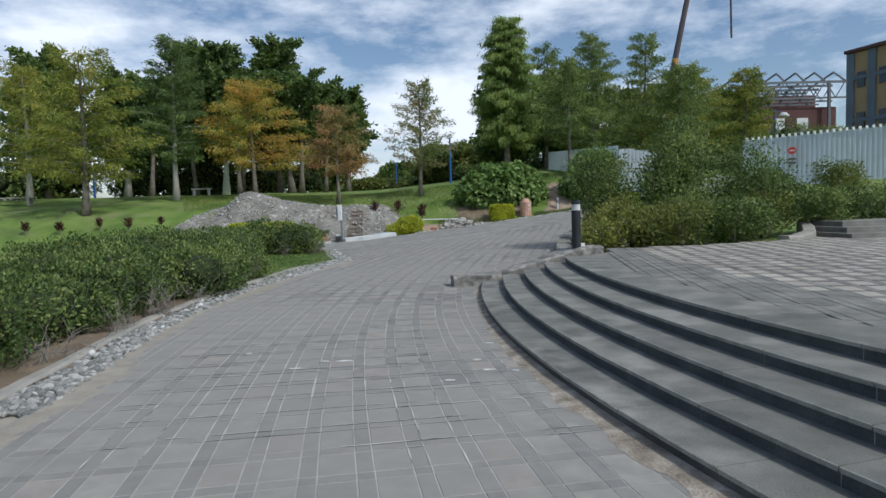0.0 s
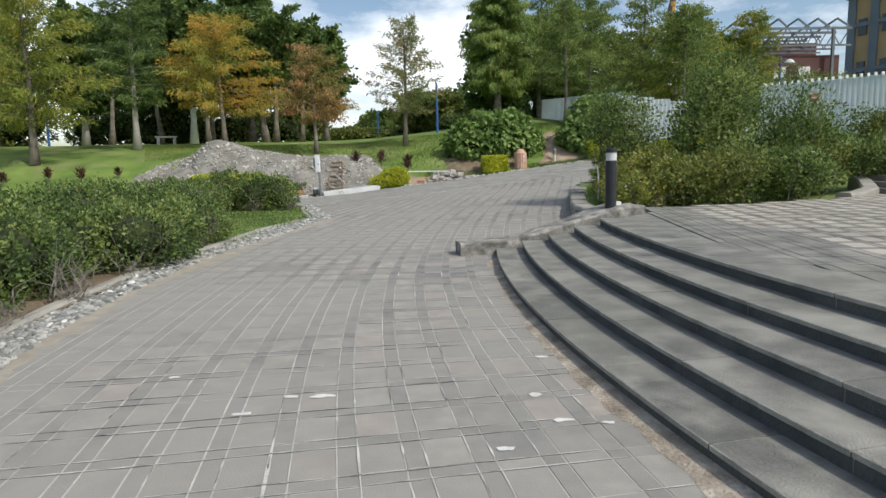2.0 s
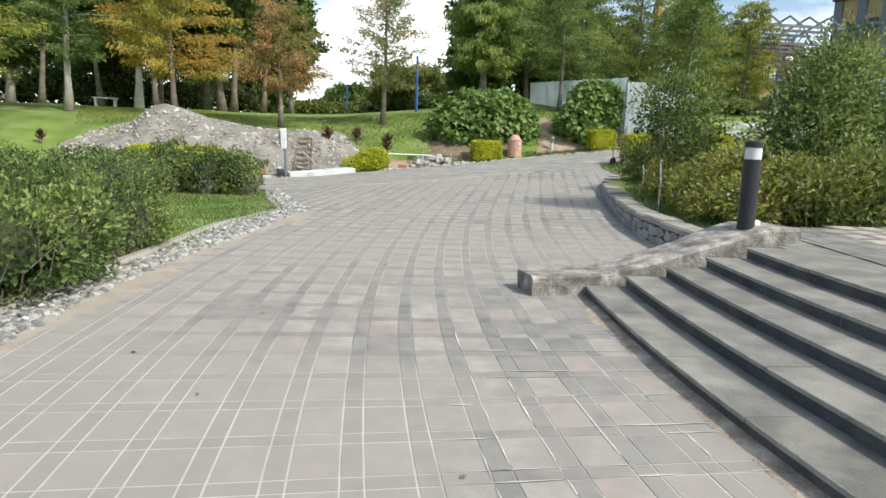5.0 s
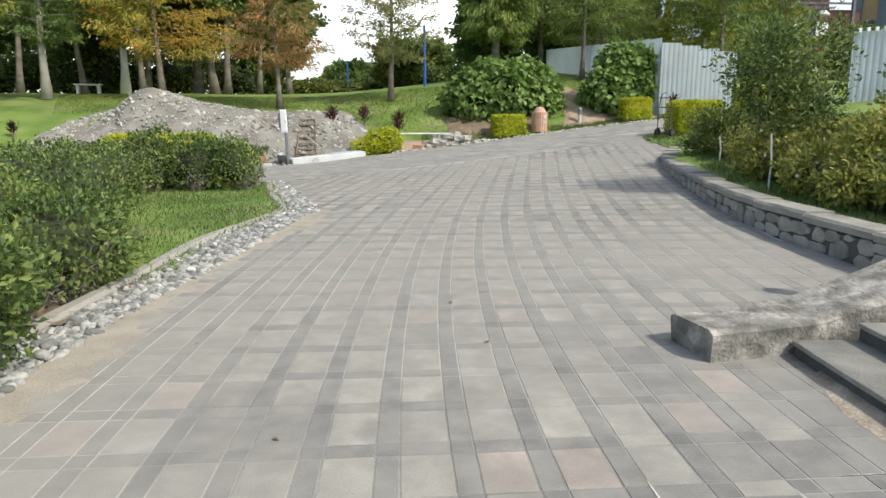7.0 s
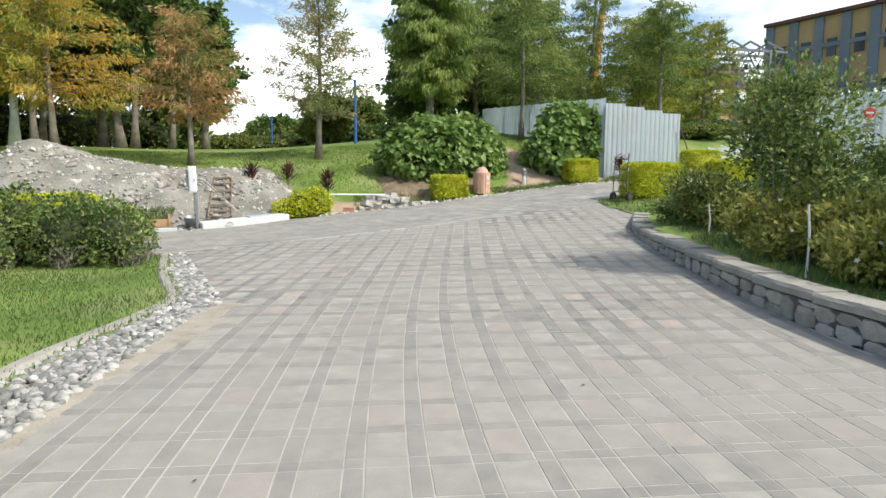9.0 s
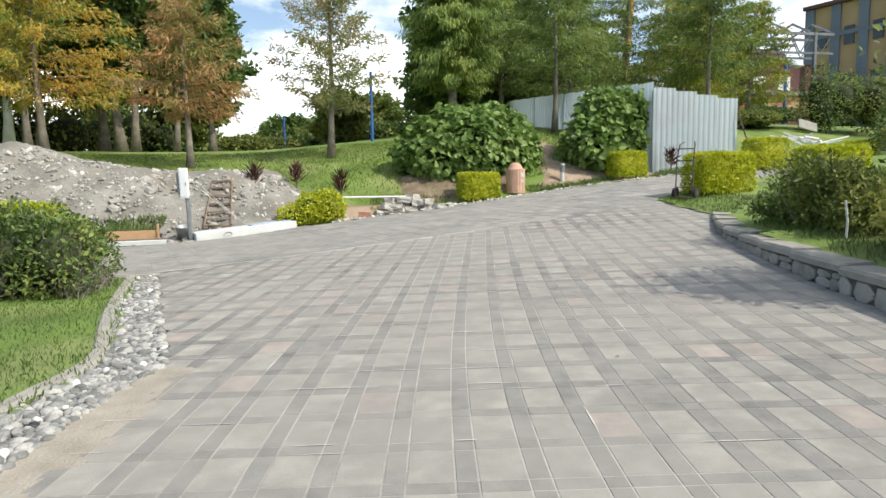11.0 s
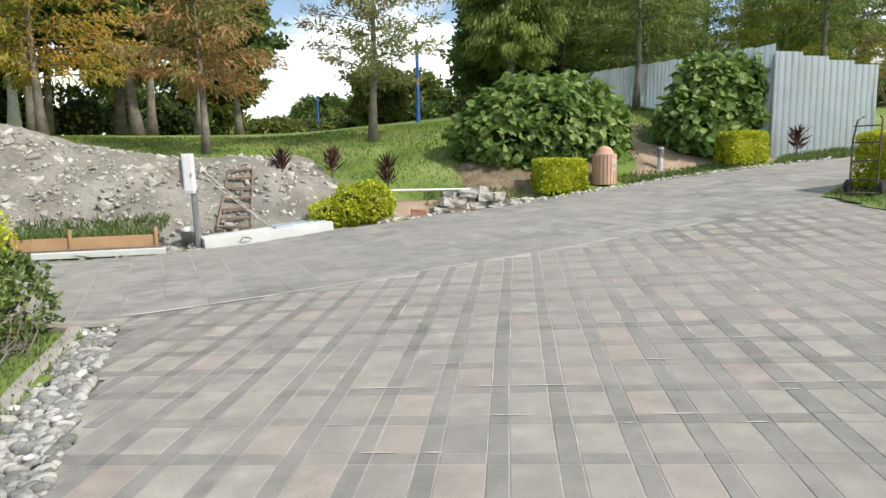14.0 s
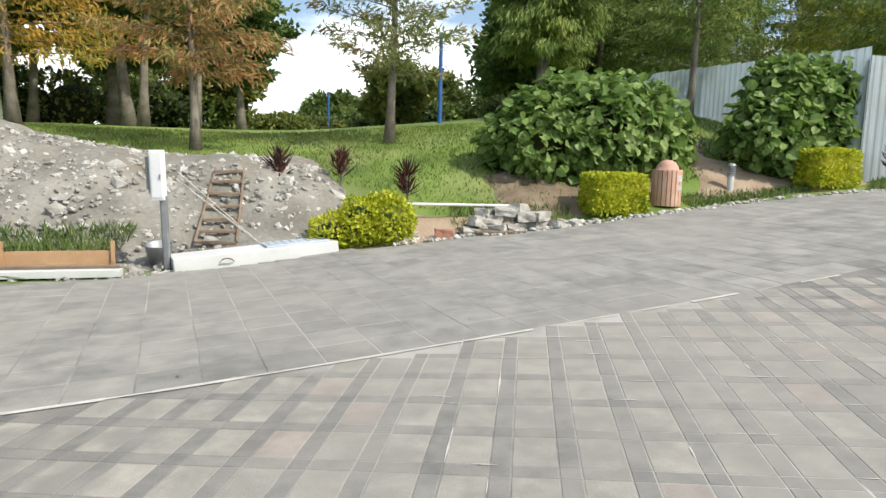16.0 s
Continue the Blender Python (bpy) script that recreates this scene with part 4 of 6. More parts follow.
def limb_tree(name, x, y, h, w, r0, leaf_mat, bark, seed, label, category="tree", start=0.25, limbs=34, per=225, leaf=(0.2, 0.07), droop=0.5,
              top=0.25, spread=0.26, lean=0.0, z=None, trunk_pale=False, shape=1.0, group="park trees", rise_=0.35):
    """A tree: tapered trunk, limbs, and a crown of sprays along them."""
    r = np.random.default_rng(seed)
    z = gz(x, y) - 0.08 if z is None else z
    root = tagged(empty(name, (x, y, z)), label, category, group)
    bm = bmesh.new()
    ph = r.uniform(0, 6.28)
    tp = [Vector((0.08 * h * 0.15 * math.sin(ph + 3 * k / 7) + lean * h * (k / 7), 0.012 * h * math.cos(ph + 4 * k / 7), h * 0.97 * k / 7)) for k in range(8)]
    rad = [r0 * (1.45 if k == 0 else 1.0) * (1 - 0.9 * k / 7) + 0.012 for k in range(8)]
    bm_path(bm, tp, rad, 9)
    part("trunk", bm, bark, root, smooth=True)
    joined = group == ""
    bm = bmesh.new() if joined else None
    cs, axs = [], []
    for i in range(limbs):
        q = start + (1 - start) * (i + r.uniform(0, 1)) / limbs
        k = min(q * 7, 6.99)
        p0 = tp[int(k)].lerp(tp[int(k) + 1], k - int(k))
        a = i * 2.4 + r.uniform(-0.5, 0.5)
        qq = (q - start) / (1 - start)
        prof = (0.55 + 0.45 * math.sin(min(qq / 0.35, 1) * math.pi / 2)) * ((1 - qq) ** shape * (1 - top) + top)
        L = w / 2 * prof * r.uniform(0.7, 1.15)
        d = Vector((math.cos(a), math.sin(a), rise_ + 0.35 * qq)).normalized()
        pts = [p0]
        for s_ in (0.35, 0.7, 1.0):
            pts.append(p0 + d * L * s_ + Vector((0, 0, -droop * 0.28 * L * s_ * s_)))
        rr_ = max(0.014, r0 * 0.30 * (1 - q))
        if not joined:
            bm = bmesh.new()
        bm_path(bm, pts, [rr_, rr_ * 0.75, rr_ * 0.5, rr_ * 0.25], 5)
        if not joined:
            part("limb", bm, bark, root, smooth=True)
        n = int(per * (0.35 + prof))
        t_ = r.beta(1.6, 1.1, n)
        base = np.array(p0) + np.outer(t_ * L, np.array(d))
        base[:, 2] -= droop * 0.28 * L * t_ * t_
        clump = r.integers(0, max(3, n // 14), n)
        off = r.normal(0, spread * (0.35 + 0.6 * L / (w / 2)), (max(3, n // 14), 3)) * [1, 1, 0.4]
        base += off[clump] + r.normal(0, 0.085, (n, 3)) * (w / 6) * [1, 1, 0.8]
        cs.append(base)
        out = base - np.array(p0)
        out /= np.linalg.norm(out, axis=1, keepdims=True) + 1e-6
        axs.append(out * 0.6 + unit(r, n) * 0.7 + np.array([0, 0, -droop]))
    if joined:
        tagged(part("branchwork", bm, bark, root, smooth=True), kind="stuff")
    c = np.concatenate(cs)
    a_ = np.concatenate(axs)
    n = len(c)
    L = leaf[0] * r.uniform(0.6, 1.35, n)
    v_, f_ = leaf_mesh("crown", c, a_, unit(r, n), L, L * leaf[1] / leaf[0] * r.uniform(0.8, 1.3, n))
    tagged(link_mesh("crown", mesh_np("crown", v_, f_), leaf_mat, root), kind="stuff")
    return root


def shrub(name, blobs, n, leaf_mat, seed, label, category="shrub", leaf=(0.06, 0.035), six=False, droop=0.0, z=None, twigs=18, group="", at=None, core=True, fold=0.2, shell=0.82, trim=0.0, inner=None):
    """A shrub: leaves on the skin of several rounded masses, an added inside whose default near-black colour stands in
    for inner shade, and some bare twigs. blobs: x, y, z, rx, ry, rz.
    """
    r = np.random.default_rng(seed)
    B = np.array(blobs, float)
    o = np.array(at if at is not None else (B[:, 0].mean(), B[:, 1].mean(), (B[:, 2] - B[:, 5]).min()))
    root = tagged(empty(name, tuple(o)), label, category, group)
    vol = B[:, 3] * B[:, 4] + B[:, 3] * B[:, 5] + B[:, 4] * B[:, 5]
    pick = r.choice(len(B), int(n * 1.6), p=vol / vol.sum())
    u = unit(r, len(pick))
    if trim:
        u = r.uniform(-1, 1, (len(pick), 3))
        side = r.choice(3, len(pick), p=[0.28, 0.36, 0.36])
        u[np.arange(len(pick)), side] = np.where((r.random(len(pick)) < 0.5) & (side != 2), -1, 1)
        u /= np.maximum(1, np.linalg.norm(np.abs(u) ** 4, axis=1, keepdims=True) ** (1 / 4))
        u[:, 2] = np.clip(u[:, 2], -1, 1)
    bump = 1 + 0.10 * np.sin(u @ np.array([5.1, 2.3, 4.4]) + pick * 1.7) + 0.07 * np.sin(u @ np.array([-7.0, 9.0, 6.0]) + pick)
    if trim:
        bump = 1 + (bump - 1) * 0.25
    rad = r.uniform(shell, 1.03, len(pick)) * bump
    c = B[pick, :3] + u * B[pick, 3:] * rad[:, None]
    keep = np.ones(len(c), bool)
    for k, b in enumerate(B):
        q = (((c - b[:3]) / b[3:]) ** 2).sum(1)
        keep &= (pick == k) | (q > shell ** 2 * 0.8)
    keep &= c[:, 2] > o[2] + 0.02
    c, u = c[keep][:n], u[keep][:n]
    m = len(c)
    a_ = u * 0.7 + unit(r, m) * 0.8 + np.array([0, 0, 0.25 - droop])
    nn = u + unit(r, m) * 0.6 + np.array([0, 0, 0.5])
    L = leaf[0] * r.uniform(0.6, 1.3, m)
    v_, f_ = leaf_mesh("foliage", c - o, a_, nn, L, L * leaf[1] / leaf[0] * r.uniform(0.85, 1.2, m), fold, six)
    tagged(link_mesh("foliage", mesh_np("foliage", v_, f_), leaf_mat, root), kind="stuff")
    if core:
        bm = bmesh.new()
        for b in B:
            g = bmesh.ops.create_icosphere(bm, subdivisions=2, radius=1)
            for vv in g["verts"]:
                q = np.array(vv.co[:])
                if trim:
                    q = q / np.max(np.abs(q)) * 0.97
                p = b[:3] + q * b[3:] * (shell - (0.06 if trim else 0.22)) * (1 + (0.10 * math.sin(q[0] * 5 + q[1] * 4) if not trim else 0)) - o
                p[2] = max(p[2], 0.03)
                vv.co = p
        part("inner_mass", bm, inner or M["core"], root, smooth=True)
    if twigs:
        bm = bmesh.new()
        for _ in range(twigs):
            b = B[r.integers(len(B))]
            d = unit(r, 1)[0]
            d[2] = abs(d[2]) * 0.6 + 0.25
            p0 = np.array([b[0] + d[0] * b[3] * 0.3, b[1] + d[1] * b[4] * 0.3, o[2]]) - o
            p1 = b[:3] + d / np.linalg.norm(d) * b[3:] * r.uniform(0.92, 1.12) - o
            mid_ = (p0 + p1) / 2 + r.normal(0, 0.06, 3)
            bm_path(bm, [p0, mid_, p1], [0.011, 0.008, 0.003], 4)
        tagged(part("twig_tangle", bm, M["twig"], root), kind="stuff")
    return root


def hedge_blobs(poly, seed, h, step=0.62, size=0.62, zf=ground_z, hvar=0.12):
    r = np.random.default_rng(seed)
    p = np.array(poly)
    out = []
    for bx_ in np.arange(p[:, 0].min(), p[:, 0].max(), step):
        for by_ in np.arange(p[:, 1].min(), p[:, 1].max(), step):
            x, y = bx_ + r.uniform(-0.15, 0.15), by_ + r.uniform(-0.15, 0.15)
            if inside(poly, x, y):
                hh = h + r.normal(0, hvar)
                out.append((x, y, float(zf(x, y)) + hh * 0.48, size * r.uniform(0.75, 1.25), size * r.uniform(0.75, 1.25), hh * 0.52))
    return out


# clipped evergreen hedge beside the walk, in planted clumps
HEDGE = "dense evergreen hedge beside the pebble gutter, twiggy at its foot"
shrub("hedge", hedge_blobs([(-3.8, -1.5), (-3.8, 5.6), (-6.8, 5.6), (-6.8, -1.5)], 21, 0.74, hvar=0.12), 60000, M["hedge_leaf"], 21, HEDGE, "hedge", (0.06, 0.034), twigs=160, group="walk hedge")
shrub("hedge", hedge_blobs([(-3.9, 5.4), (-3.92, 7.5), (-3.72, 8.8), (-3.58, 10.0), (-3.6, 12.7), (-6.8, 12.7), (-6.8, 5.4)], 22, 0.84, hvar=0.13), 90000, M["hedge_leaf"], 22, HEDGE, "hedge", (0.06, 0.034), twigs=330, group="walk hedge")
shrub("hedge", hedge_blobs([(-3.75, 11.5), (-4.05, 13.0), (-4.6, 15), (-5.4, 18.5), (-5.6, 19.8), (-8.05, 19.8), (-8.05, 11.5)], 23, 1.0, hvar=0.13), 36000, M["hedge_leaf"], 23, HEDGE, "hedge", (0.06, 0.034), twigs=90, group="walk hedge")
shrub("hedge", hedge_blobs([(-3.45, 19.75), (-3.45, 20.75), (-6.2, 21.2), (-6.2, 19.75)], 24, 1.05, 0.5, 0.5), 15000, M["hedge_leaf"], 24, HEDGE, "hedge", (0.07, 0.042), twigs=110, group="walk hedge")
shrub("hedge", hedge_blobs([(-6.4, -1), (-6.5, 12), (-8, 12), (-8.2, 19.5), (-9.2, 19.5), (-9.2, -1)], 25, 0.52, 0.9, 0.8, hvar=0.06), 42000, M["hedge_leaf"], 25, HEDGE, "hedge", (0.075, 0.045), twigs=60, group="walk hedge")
shrub("low_hedge", hedge_blobs([(-10.0, 21.6), (-10.0, 22.7), (-13.6, 22.9), (-13.6, 21.8)], 26, 0.55, 0.55, 0.5, hvar=0.05), 12000, M["gold_green_leaf"], 26, "low rounded golden-green hedge on the lawn", "hedge", (0.07, 0.045), twigs=10)

# bare grey branches where the hedge has died back at its foot
def bare_branches(x, y, n, spread, h, seed, z=None, label="tangle of bare grey branches at the foot of the hedge"):
    r = np.random.default_rng(seed)
    root = tagged(empty("bare_branches", (x, y, gz(x, y) if z is None else z)), label, "branches", "bare branches")
    bm = bmesh.new()
    for _ in range(n):
        p = np.array([r.normal(-0.12, 0.08), r.normal(0, spread * 0.4), 0.0])
        d = np.array([r.uniform(0.0, 0.5), r.normal(0, 0.7), r.uniform(0.5, 1.2)])
        d /= np.linalg.norm(d)
        L = h * r.uniform(0.4, 0.9)
        bend = r.normal(0, 0.05, (3, 3))
        q1, q2 = p + d * L * 0.35 + bend[0], p + (d + bend[1] * 4) * L * 0.65 + bend[1]
        e = q2 + (d + r.normal(0, 0.6, 3)) * L * 0.3
        bm_path(bm, [p, q1, q2, e], [0.009, 0.007, 0.005, 0.002], 4)
        for _k in range(3):
            b0 = q1 + (q2 - q1) * r.uniform(0.0, 1.0)
            dd = d + r.normal(0, 0.8, 3)
            b1 = b0 + dd * L * 0.14
            bm_path(bm, [b0, b1, b1 + (dd + r.normal(0, 0.9, 3)) * L * 0.14], [0.005, 0.0035, 0.0015], 4)
    tagged(part("twig_tangle", bm, M["grey_twig"], root), kind="stuff")


for i, (x, y, n, w, h) in enumerate([(-3.45, 4.3, 12, 0.5, 0.55), (-3.46, 5.8, 18, 0.5, 0.6), (-3.5, 7.3, 26, 0.45, 0.65), (-3.42, 8.7, 10, 0.4, 0.5), (-3.42, 10.3, 14, 0.4, 0.6), (-3.38, 11.6, 22, 0.4, 0.65), (-3.5, 12.9, 18, 0.3, 0.65), (-3.2, 20.2, 20, 0.4, 0.6), (-3.25, 19.75, 16, 0.4, 0.6), (-4.2, 19.5, 24, 0.6, 0.7), (-5.2, 19.5, 18, 0.5, 0.6)]):
    bare_branches(x, y, n, w, h, 500 + i)

# clipped golden hedges
def box_hedge(x, y, sx, sy, h, rz, n, seed, label, z=None):
    z = gz(x, y) - 0.03 if z is None else z
    b = [(0, 0, h / 2, sx / 2, sy / 2, h / 2)]
    ob = shrub("clipped_hedge", b, n, M["yellow_leaf"], seed, label, "hedge", (0.065, 0.045), twigs=0, group="clipped golden hedges", at=(0, 0, 0), trim=0.35, shell=0.88, inner=M["yellow_leaf"])
    ob.matrix_world = pose(x, y, z, 0, 0, rz)
    return ob


GOLD = "square-clipped golden-green hedge by the paving"
box_hedge(4.38, 29.25, 1.12, 0.75, 0.76, 6, 6000, 31, GOLD + " next to the bin")
z0 = gz(-0.45, 28.3) - 0.05
shrub("clipped_hedge", [(-0.05, 28.4, z0 + 0.46, 0.5, 0.42, 0.42), (-0.5, 28.35, z0 + 0.36, 0.42, 0.42, 0.36), (-0.95, 28.3, z0 + 0.26, 0.36, 0.36, 0.3), (0.05, 28.3, z0 + 0.5, 0.4, 0.36, 0.42), (-0.45, 28.3, z0 + 0.5, 0.36, 0.36, 0.36)], 6000, M["yellow_leaf"], 32,
      "loosely clipped golden hedge beside the stone heap", "hedge", (0.065, 0.045), twigs=50, group="clipped golden hedges", inner=M["hedge_leaf"])
box_hedge(8.95, 24.55, 1.45, 0.85, 0.95, 4, 7500, 33, GOLD + " behind the hand truck")
box_hedge(9.45, 29.9, 1.05, 0.75, 0.78, 8, 5000, 34, GOLD + " under the big-leaved bush")
box_hedge(13.05, 28.1, 1.2, 0.8, 0.93, 6, 4500, 35, GOLD + " past the end of the hoarding")
box_hedge(-5.9, 22.9, 2.6, 0.9, 1.08, 0, 8000, 36, "golden-green hedge behind the evergreen hedge")
box_hedge(9.95, 22.35, 1.3, 0.85, 0.98, 4, 7000, 37, "clipped golden hedge up on the planted bed", z=float(bed_z(9.75, 22.3)) - 0.05)

# big-leaved bushes on the bank
BIG = dict(leaf=(0.215, 0.185), six=True, droop=0.75, fold=0.12, twigs=14, shell=0.7)
z0 = gz(4.4, 30.8)
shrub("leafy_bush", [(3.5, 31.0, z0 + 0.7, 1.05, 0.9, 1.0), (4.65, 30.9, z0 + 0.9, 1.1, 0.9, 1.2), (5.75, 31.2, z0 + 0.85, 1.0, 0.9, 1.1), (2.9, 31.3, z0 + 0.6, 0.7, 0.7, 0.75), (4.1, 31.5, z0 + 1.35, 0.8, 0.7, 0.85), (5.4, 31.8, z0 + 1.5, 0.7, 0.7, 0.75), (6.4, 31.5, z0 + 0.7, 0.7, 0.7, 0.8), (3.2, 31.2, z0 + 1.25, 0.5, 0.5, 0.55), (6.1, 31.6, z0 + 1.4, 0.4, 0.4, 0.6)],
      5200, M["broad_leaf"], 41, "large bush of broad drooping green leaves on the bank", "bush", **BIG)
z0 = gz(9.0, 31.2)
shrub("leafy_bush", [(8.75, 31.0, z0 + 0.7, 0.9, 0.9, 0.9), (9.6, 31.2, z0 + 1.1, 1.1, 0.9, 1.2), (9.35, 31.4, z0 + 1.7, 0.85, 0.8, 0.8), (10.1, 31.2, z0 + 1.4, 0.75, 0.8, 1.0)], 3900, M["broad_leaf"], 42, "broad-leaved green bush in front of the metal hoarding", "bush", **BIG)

# shrubs of the planted bed behind the wall
def bz(x, y):
    return float(bed_z(x, y))


def loose_shrub(x, y, h, w, n, mat, seed, label, leaf=(0.085, 0.04), twigs=14, k=6):
    r = np.random.default_rng(seed)
    z = bz(x, y)
    bl = []
    for i in range(k):
        a, q = r.uniform(0, 6.28), r.uniform(0.1, 0.5)
        hz_ = r.uniform(0.25, 0.8)
        s_ = w * r.uniform(0.22, 0.36)
        bl.append((x + math.cos(a) * q * w * 0.6, y + math.sin(a) * q * w * 0.6, z + h * hz_, s_, s_, min(h * 0.3, h * hz_)))
    root = shrub("shrub", bl, n, mat, seed, label, "shrub", leaf, twigs=twigs, group="bed shrubs", at=(x, y, z), core=False, shell=0.35)
    if mat == M["flower_leaf"]:
        bm = bmesh.new()
        for i in range(int(9 * w)):
            b = bl[r.integers(len(bl))]
            u_ = unit(r, 1)[0]
            u_[2] = abs(u_[2])
            c_ = Vector(b[:3]) + Vector(u_ * np.array(b[3:]) * 1.02) - Vector((x, y, z))
            tilt = Vector(u_).to_track_quat("Z", "Y").to_matrix()
            hub = bm.verts.new(c_)
            rim = [bm.verts.new(c_ + tilt @ Vector((math.cos(k_ * 0.6283) * q_, math.sin(k_ * 0.6283) * q_, 0.012))) for k_, q_ in zip(range(10), [0.03, 0.018] * 5)]
            for k_ in range(10):
                bm.faces.new((hub, rim[k_], rim[(k_ + 1) % 10]))
        tagged(part("flowers", bm, M["petal"], root, "small white blossoms"), kind="stuff")
    return root


loose_shrub(5.6, 15.6, 2.5, 2.3, 8500, M["hedge_leaf"], 51, "tall loose evergreen shrub in the planted bed", k=9)
loose_shrub(6.9, 13.0, 2.8, 2.8, 14000, M["hedge_leaf"], 52, "tall bushy evergreen shrub behind the plaza", k=11)
loose_shrub(8.6, 14.2, 2.7, 2.6, 11000, M["hedge_leaf"], 53, "tall bushy evergreen shrub behind the plaza", k=9)
loose_shrub(6.3, 18.3, 0.95, 1.7, 6000, M["olive_leaf"], 54, "low spreading shrub at the planter wall", k=7)
loose_shrub(5.5, 13.1, 1.15, 1.6, 6000, M["flower_leaf"], 55, "flowering shrub with yellowed leaves behind the bollard", k=8)
loose_shrub(5.3, 12.0, 1.0, 1.3, 4500, M["flower_leaf"], 56, "flowering shrub with yellowed leaves behind the bollard", k=7)
for i, (x, y, h) in enumerate([(5.8, 11.7, 1.1), (6.9, 12.1, 1.15), (8.0, 12.4, 1.1), (9.2, 13.2, 1.15), (10.4, 13.4, 1.1), (11.8, 13.8, 1.2), (13.4, 14.2, 1.2), (15.2, 14.8, 1.3), (7.2, 15.6, 1.0), (6.6, 14.2, 0.95), (9.6, 16.5, 1.3), (11.5, 17, 1.5), (14, 18, 1.6), (7.6, 17.6, 0.8), (6.9, 19.6, 0.65), (17, 16, 1.5), (12.8, 20.6, 1.2), (9.2, 20, 0.6)]):
    loose_shrub(x, y, h, 1.9, 5200, (M["olive_leaf"], M["hedge_leaf"], M["hedge_leaf"])[i % 3], 60 + i, "low mixed shrubs along the back of the plaza", k=8, twigs=8)

for i, (x, y, h) in enumerate([(5.55, 14.7, 0.85), (5.35, 13.4, 0.75), (6.2, 16.9, 0.85), (5.8, 15.7, 0.7), (5.2, 12.4, 0.7), (5.0, 13.8, 0.75), (4.85, 12.9, 0.8), (5.3, 15.2, 0.75), (5.8, 16.5, 0.7), (4.8, 11.9, 0.7)]):
    loose_shrub(x, y, h, 1.15, 3000, M["flower_leaf"], 90 + i, "small yellowing shrub behind the planter wall", k=6, twigs=26)

for i, (x, y, n, h) in enumerate([(4.95, 12.75, 16, 0.75), (5.2, 14.2, 12, 0.6), (4.85, 11.6, 10, 0.6), (5.75, 16.2, 10, 0.6)]):
    bare_branches(x, y, n, 0.25, h, 520 + i, bz(x, y), "bare grey stems of a thinned shrub in the planted bed")

# red cordylines
def cordyline(x, y, h, seed, z=None, tint="red_leaf"):
    r = np.random.default_rng(seed)
    z = gz(x, y) - 0.04 if z is None else z
    root = tagged(empty("cordyline", (x, y, z)), "dark red sword-leaved cordyline on the bank", "plant", "red cordylines")
    bm = bmesh.new()
    bm_path(bm, [(0, 0, 0), (0.02, 0, h * 0.3), (0, 0.02, h * 0.6)], [0.03, 0.025, 0.02], 6)
    part("stem", bm, M["bark"], root)
    n = 90
    u = unit(r, n)
    u[:, 2] = np.abs(u[:, 2]) * 1.3 + 0.45
    c = np.stack([r.normal(0, 0.04, n), r.normal(0, 0.04, n), r.uniform(0.2 * h, 0.65 * h, n)], -1)
    v_, f_ = leaf_mesh("leaves", c, u, unit(r, n), r.uniform(0.3, 0.5, n) * h * 0.9, np.full(n, 0.042))
    link_mesh("leaves", mesh_np("leaves", v_, f_), M[tint], root)


for i, (x, y, h) in enumerate([(-1.95, 30.0, 1.0), (-0.8, 30.4, 0.85), (0.42, 29.5, 0.9), (11.0, 29.9, 0.8), (-18.0, 27.9, 0.75), (-16.5, 28.0, 0.75), (-14.9, 28.5, 0.75), (-13.5, 28.4, 0.85), (-12.2, 29.0, 0.6), (-19.6, 27.5, 0.8), (-21.2, 27.2, 0.8)]):
    cordyline(x, y, h * (1.1 if y > 29.2 else 1.0), 80 + i)

# ---- trees ----
CYP = dict(leaf=(0.21, 0.048), droop=0.6, spread=0.2, rise_=0.15)
limb_tree("cypress_tree", 0.4, 33.8, 6.4, 5.4, 0.11, M["sparse_leaf"], M["bark"], 101, "slim half-bare cypress turning russet on the bank", start=0.26, limbs=48, per=165, leaf=(0.2, 0.042), droop=0.2, rise_=0.2, spread=0.15)
limb_tree("cypress_tree", -4.2, 33.2, 5.4, 5.8, 0.10, M["rust_leaf"], M["bark"], 102, "small cypress with rusty autumn foliage", start=0.33, limbs=36, per=195, **CYP)
limb_tree("cypress_tree", -9.6, 36.6, 6.9, 9.0, 0.14, M["autumn_leaf"], M["bark"], 103, "wide cypress with orange and yellow autumn foliage", start=0.27, limbs=48, per=285, top=0.35, **CYP)
limb_tree("cypress_tree", -16.6, 30.8, 8.2, 9.0, 0.17, M["yellowgreen_leaf"], M["bark"], 104, "large yellow-green cypress on the lawn", start=0.22, limbs=56, per=300, top=0.3, **CYP)
limb_tree("cypress_tree", -13.6, 35.2, 9.4, 6.6, 0.16, M["dark_leaf"], M["pale_bark"], 105, "tall dark green conifer with a pale leaning trunk", start=0.25, limbs=60, per=285, **CYP)
limb_tree("park_tree", -13.2, 43.0, 10.0, 6.5, 0.2, M["dark_leaf"], M["white_trunk"], 106, "tall dark tree with a whitewashed trunk", start=0.25, limbs=56, per=300, leaf=(0.3, 0.15), droop=0.3, top=0.4)
limb_tree("park_tree", -10.0, 46.0, 11.0, 8.0, 0.22, M["dark_leaf"], M["bark"], 107, "tall dense dark green tree", start=0.22, limbs=64, per=330, leaf=(0.3, 0.16), droop=0.3, top=0.4)
limb_tree("park_tree", -16.5, 47.0, 11.0, 8.0, 0.22, M["dark_leaf"], M["bark"], 108, "tall dense dark green tree", start=0.22, limbs=60, per=300, leaf=(0.3, 0.16), droop=0.3, top=0.4)
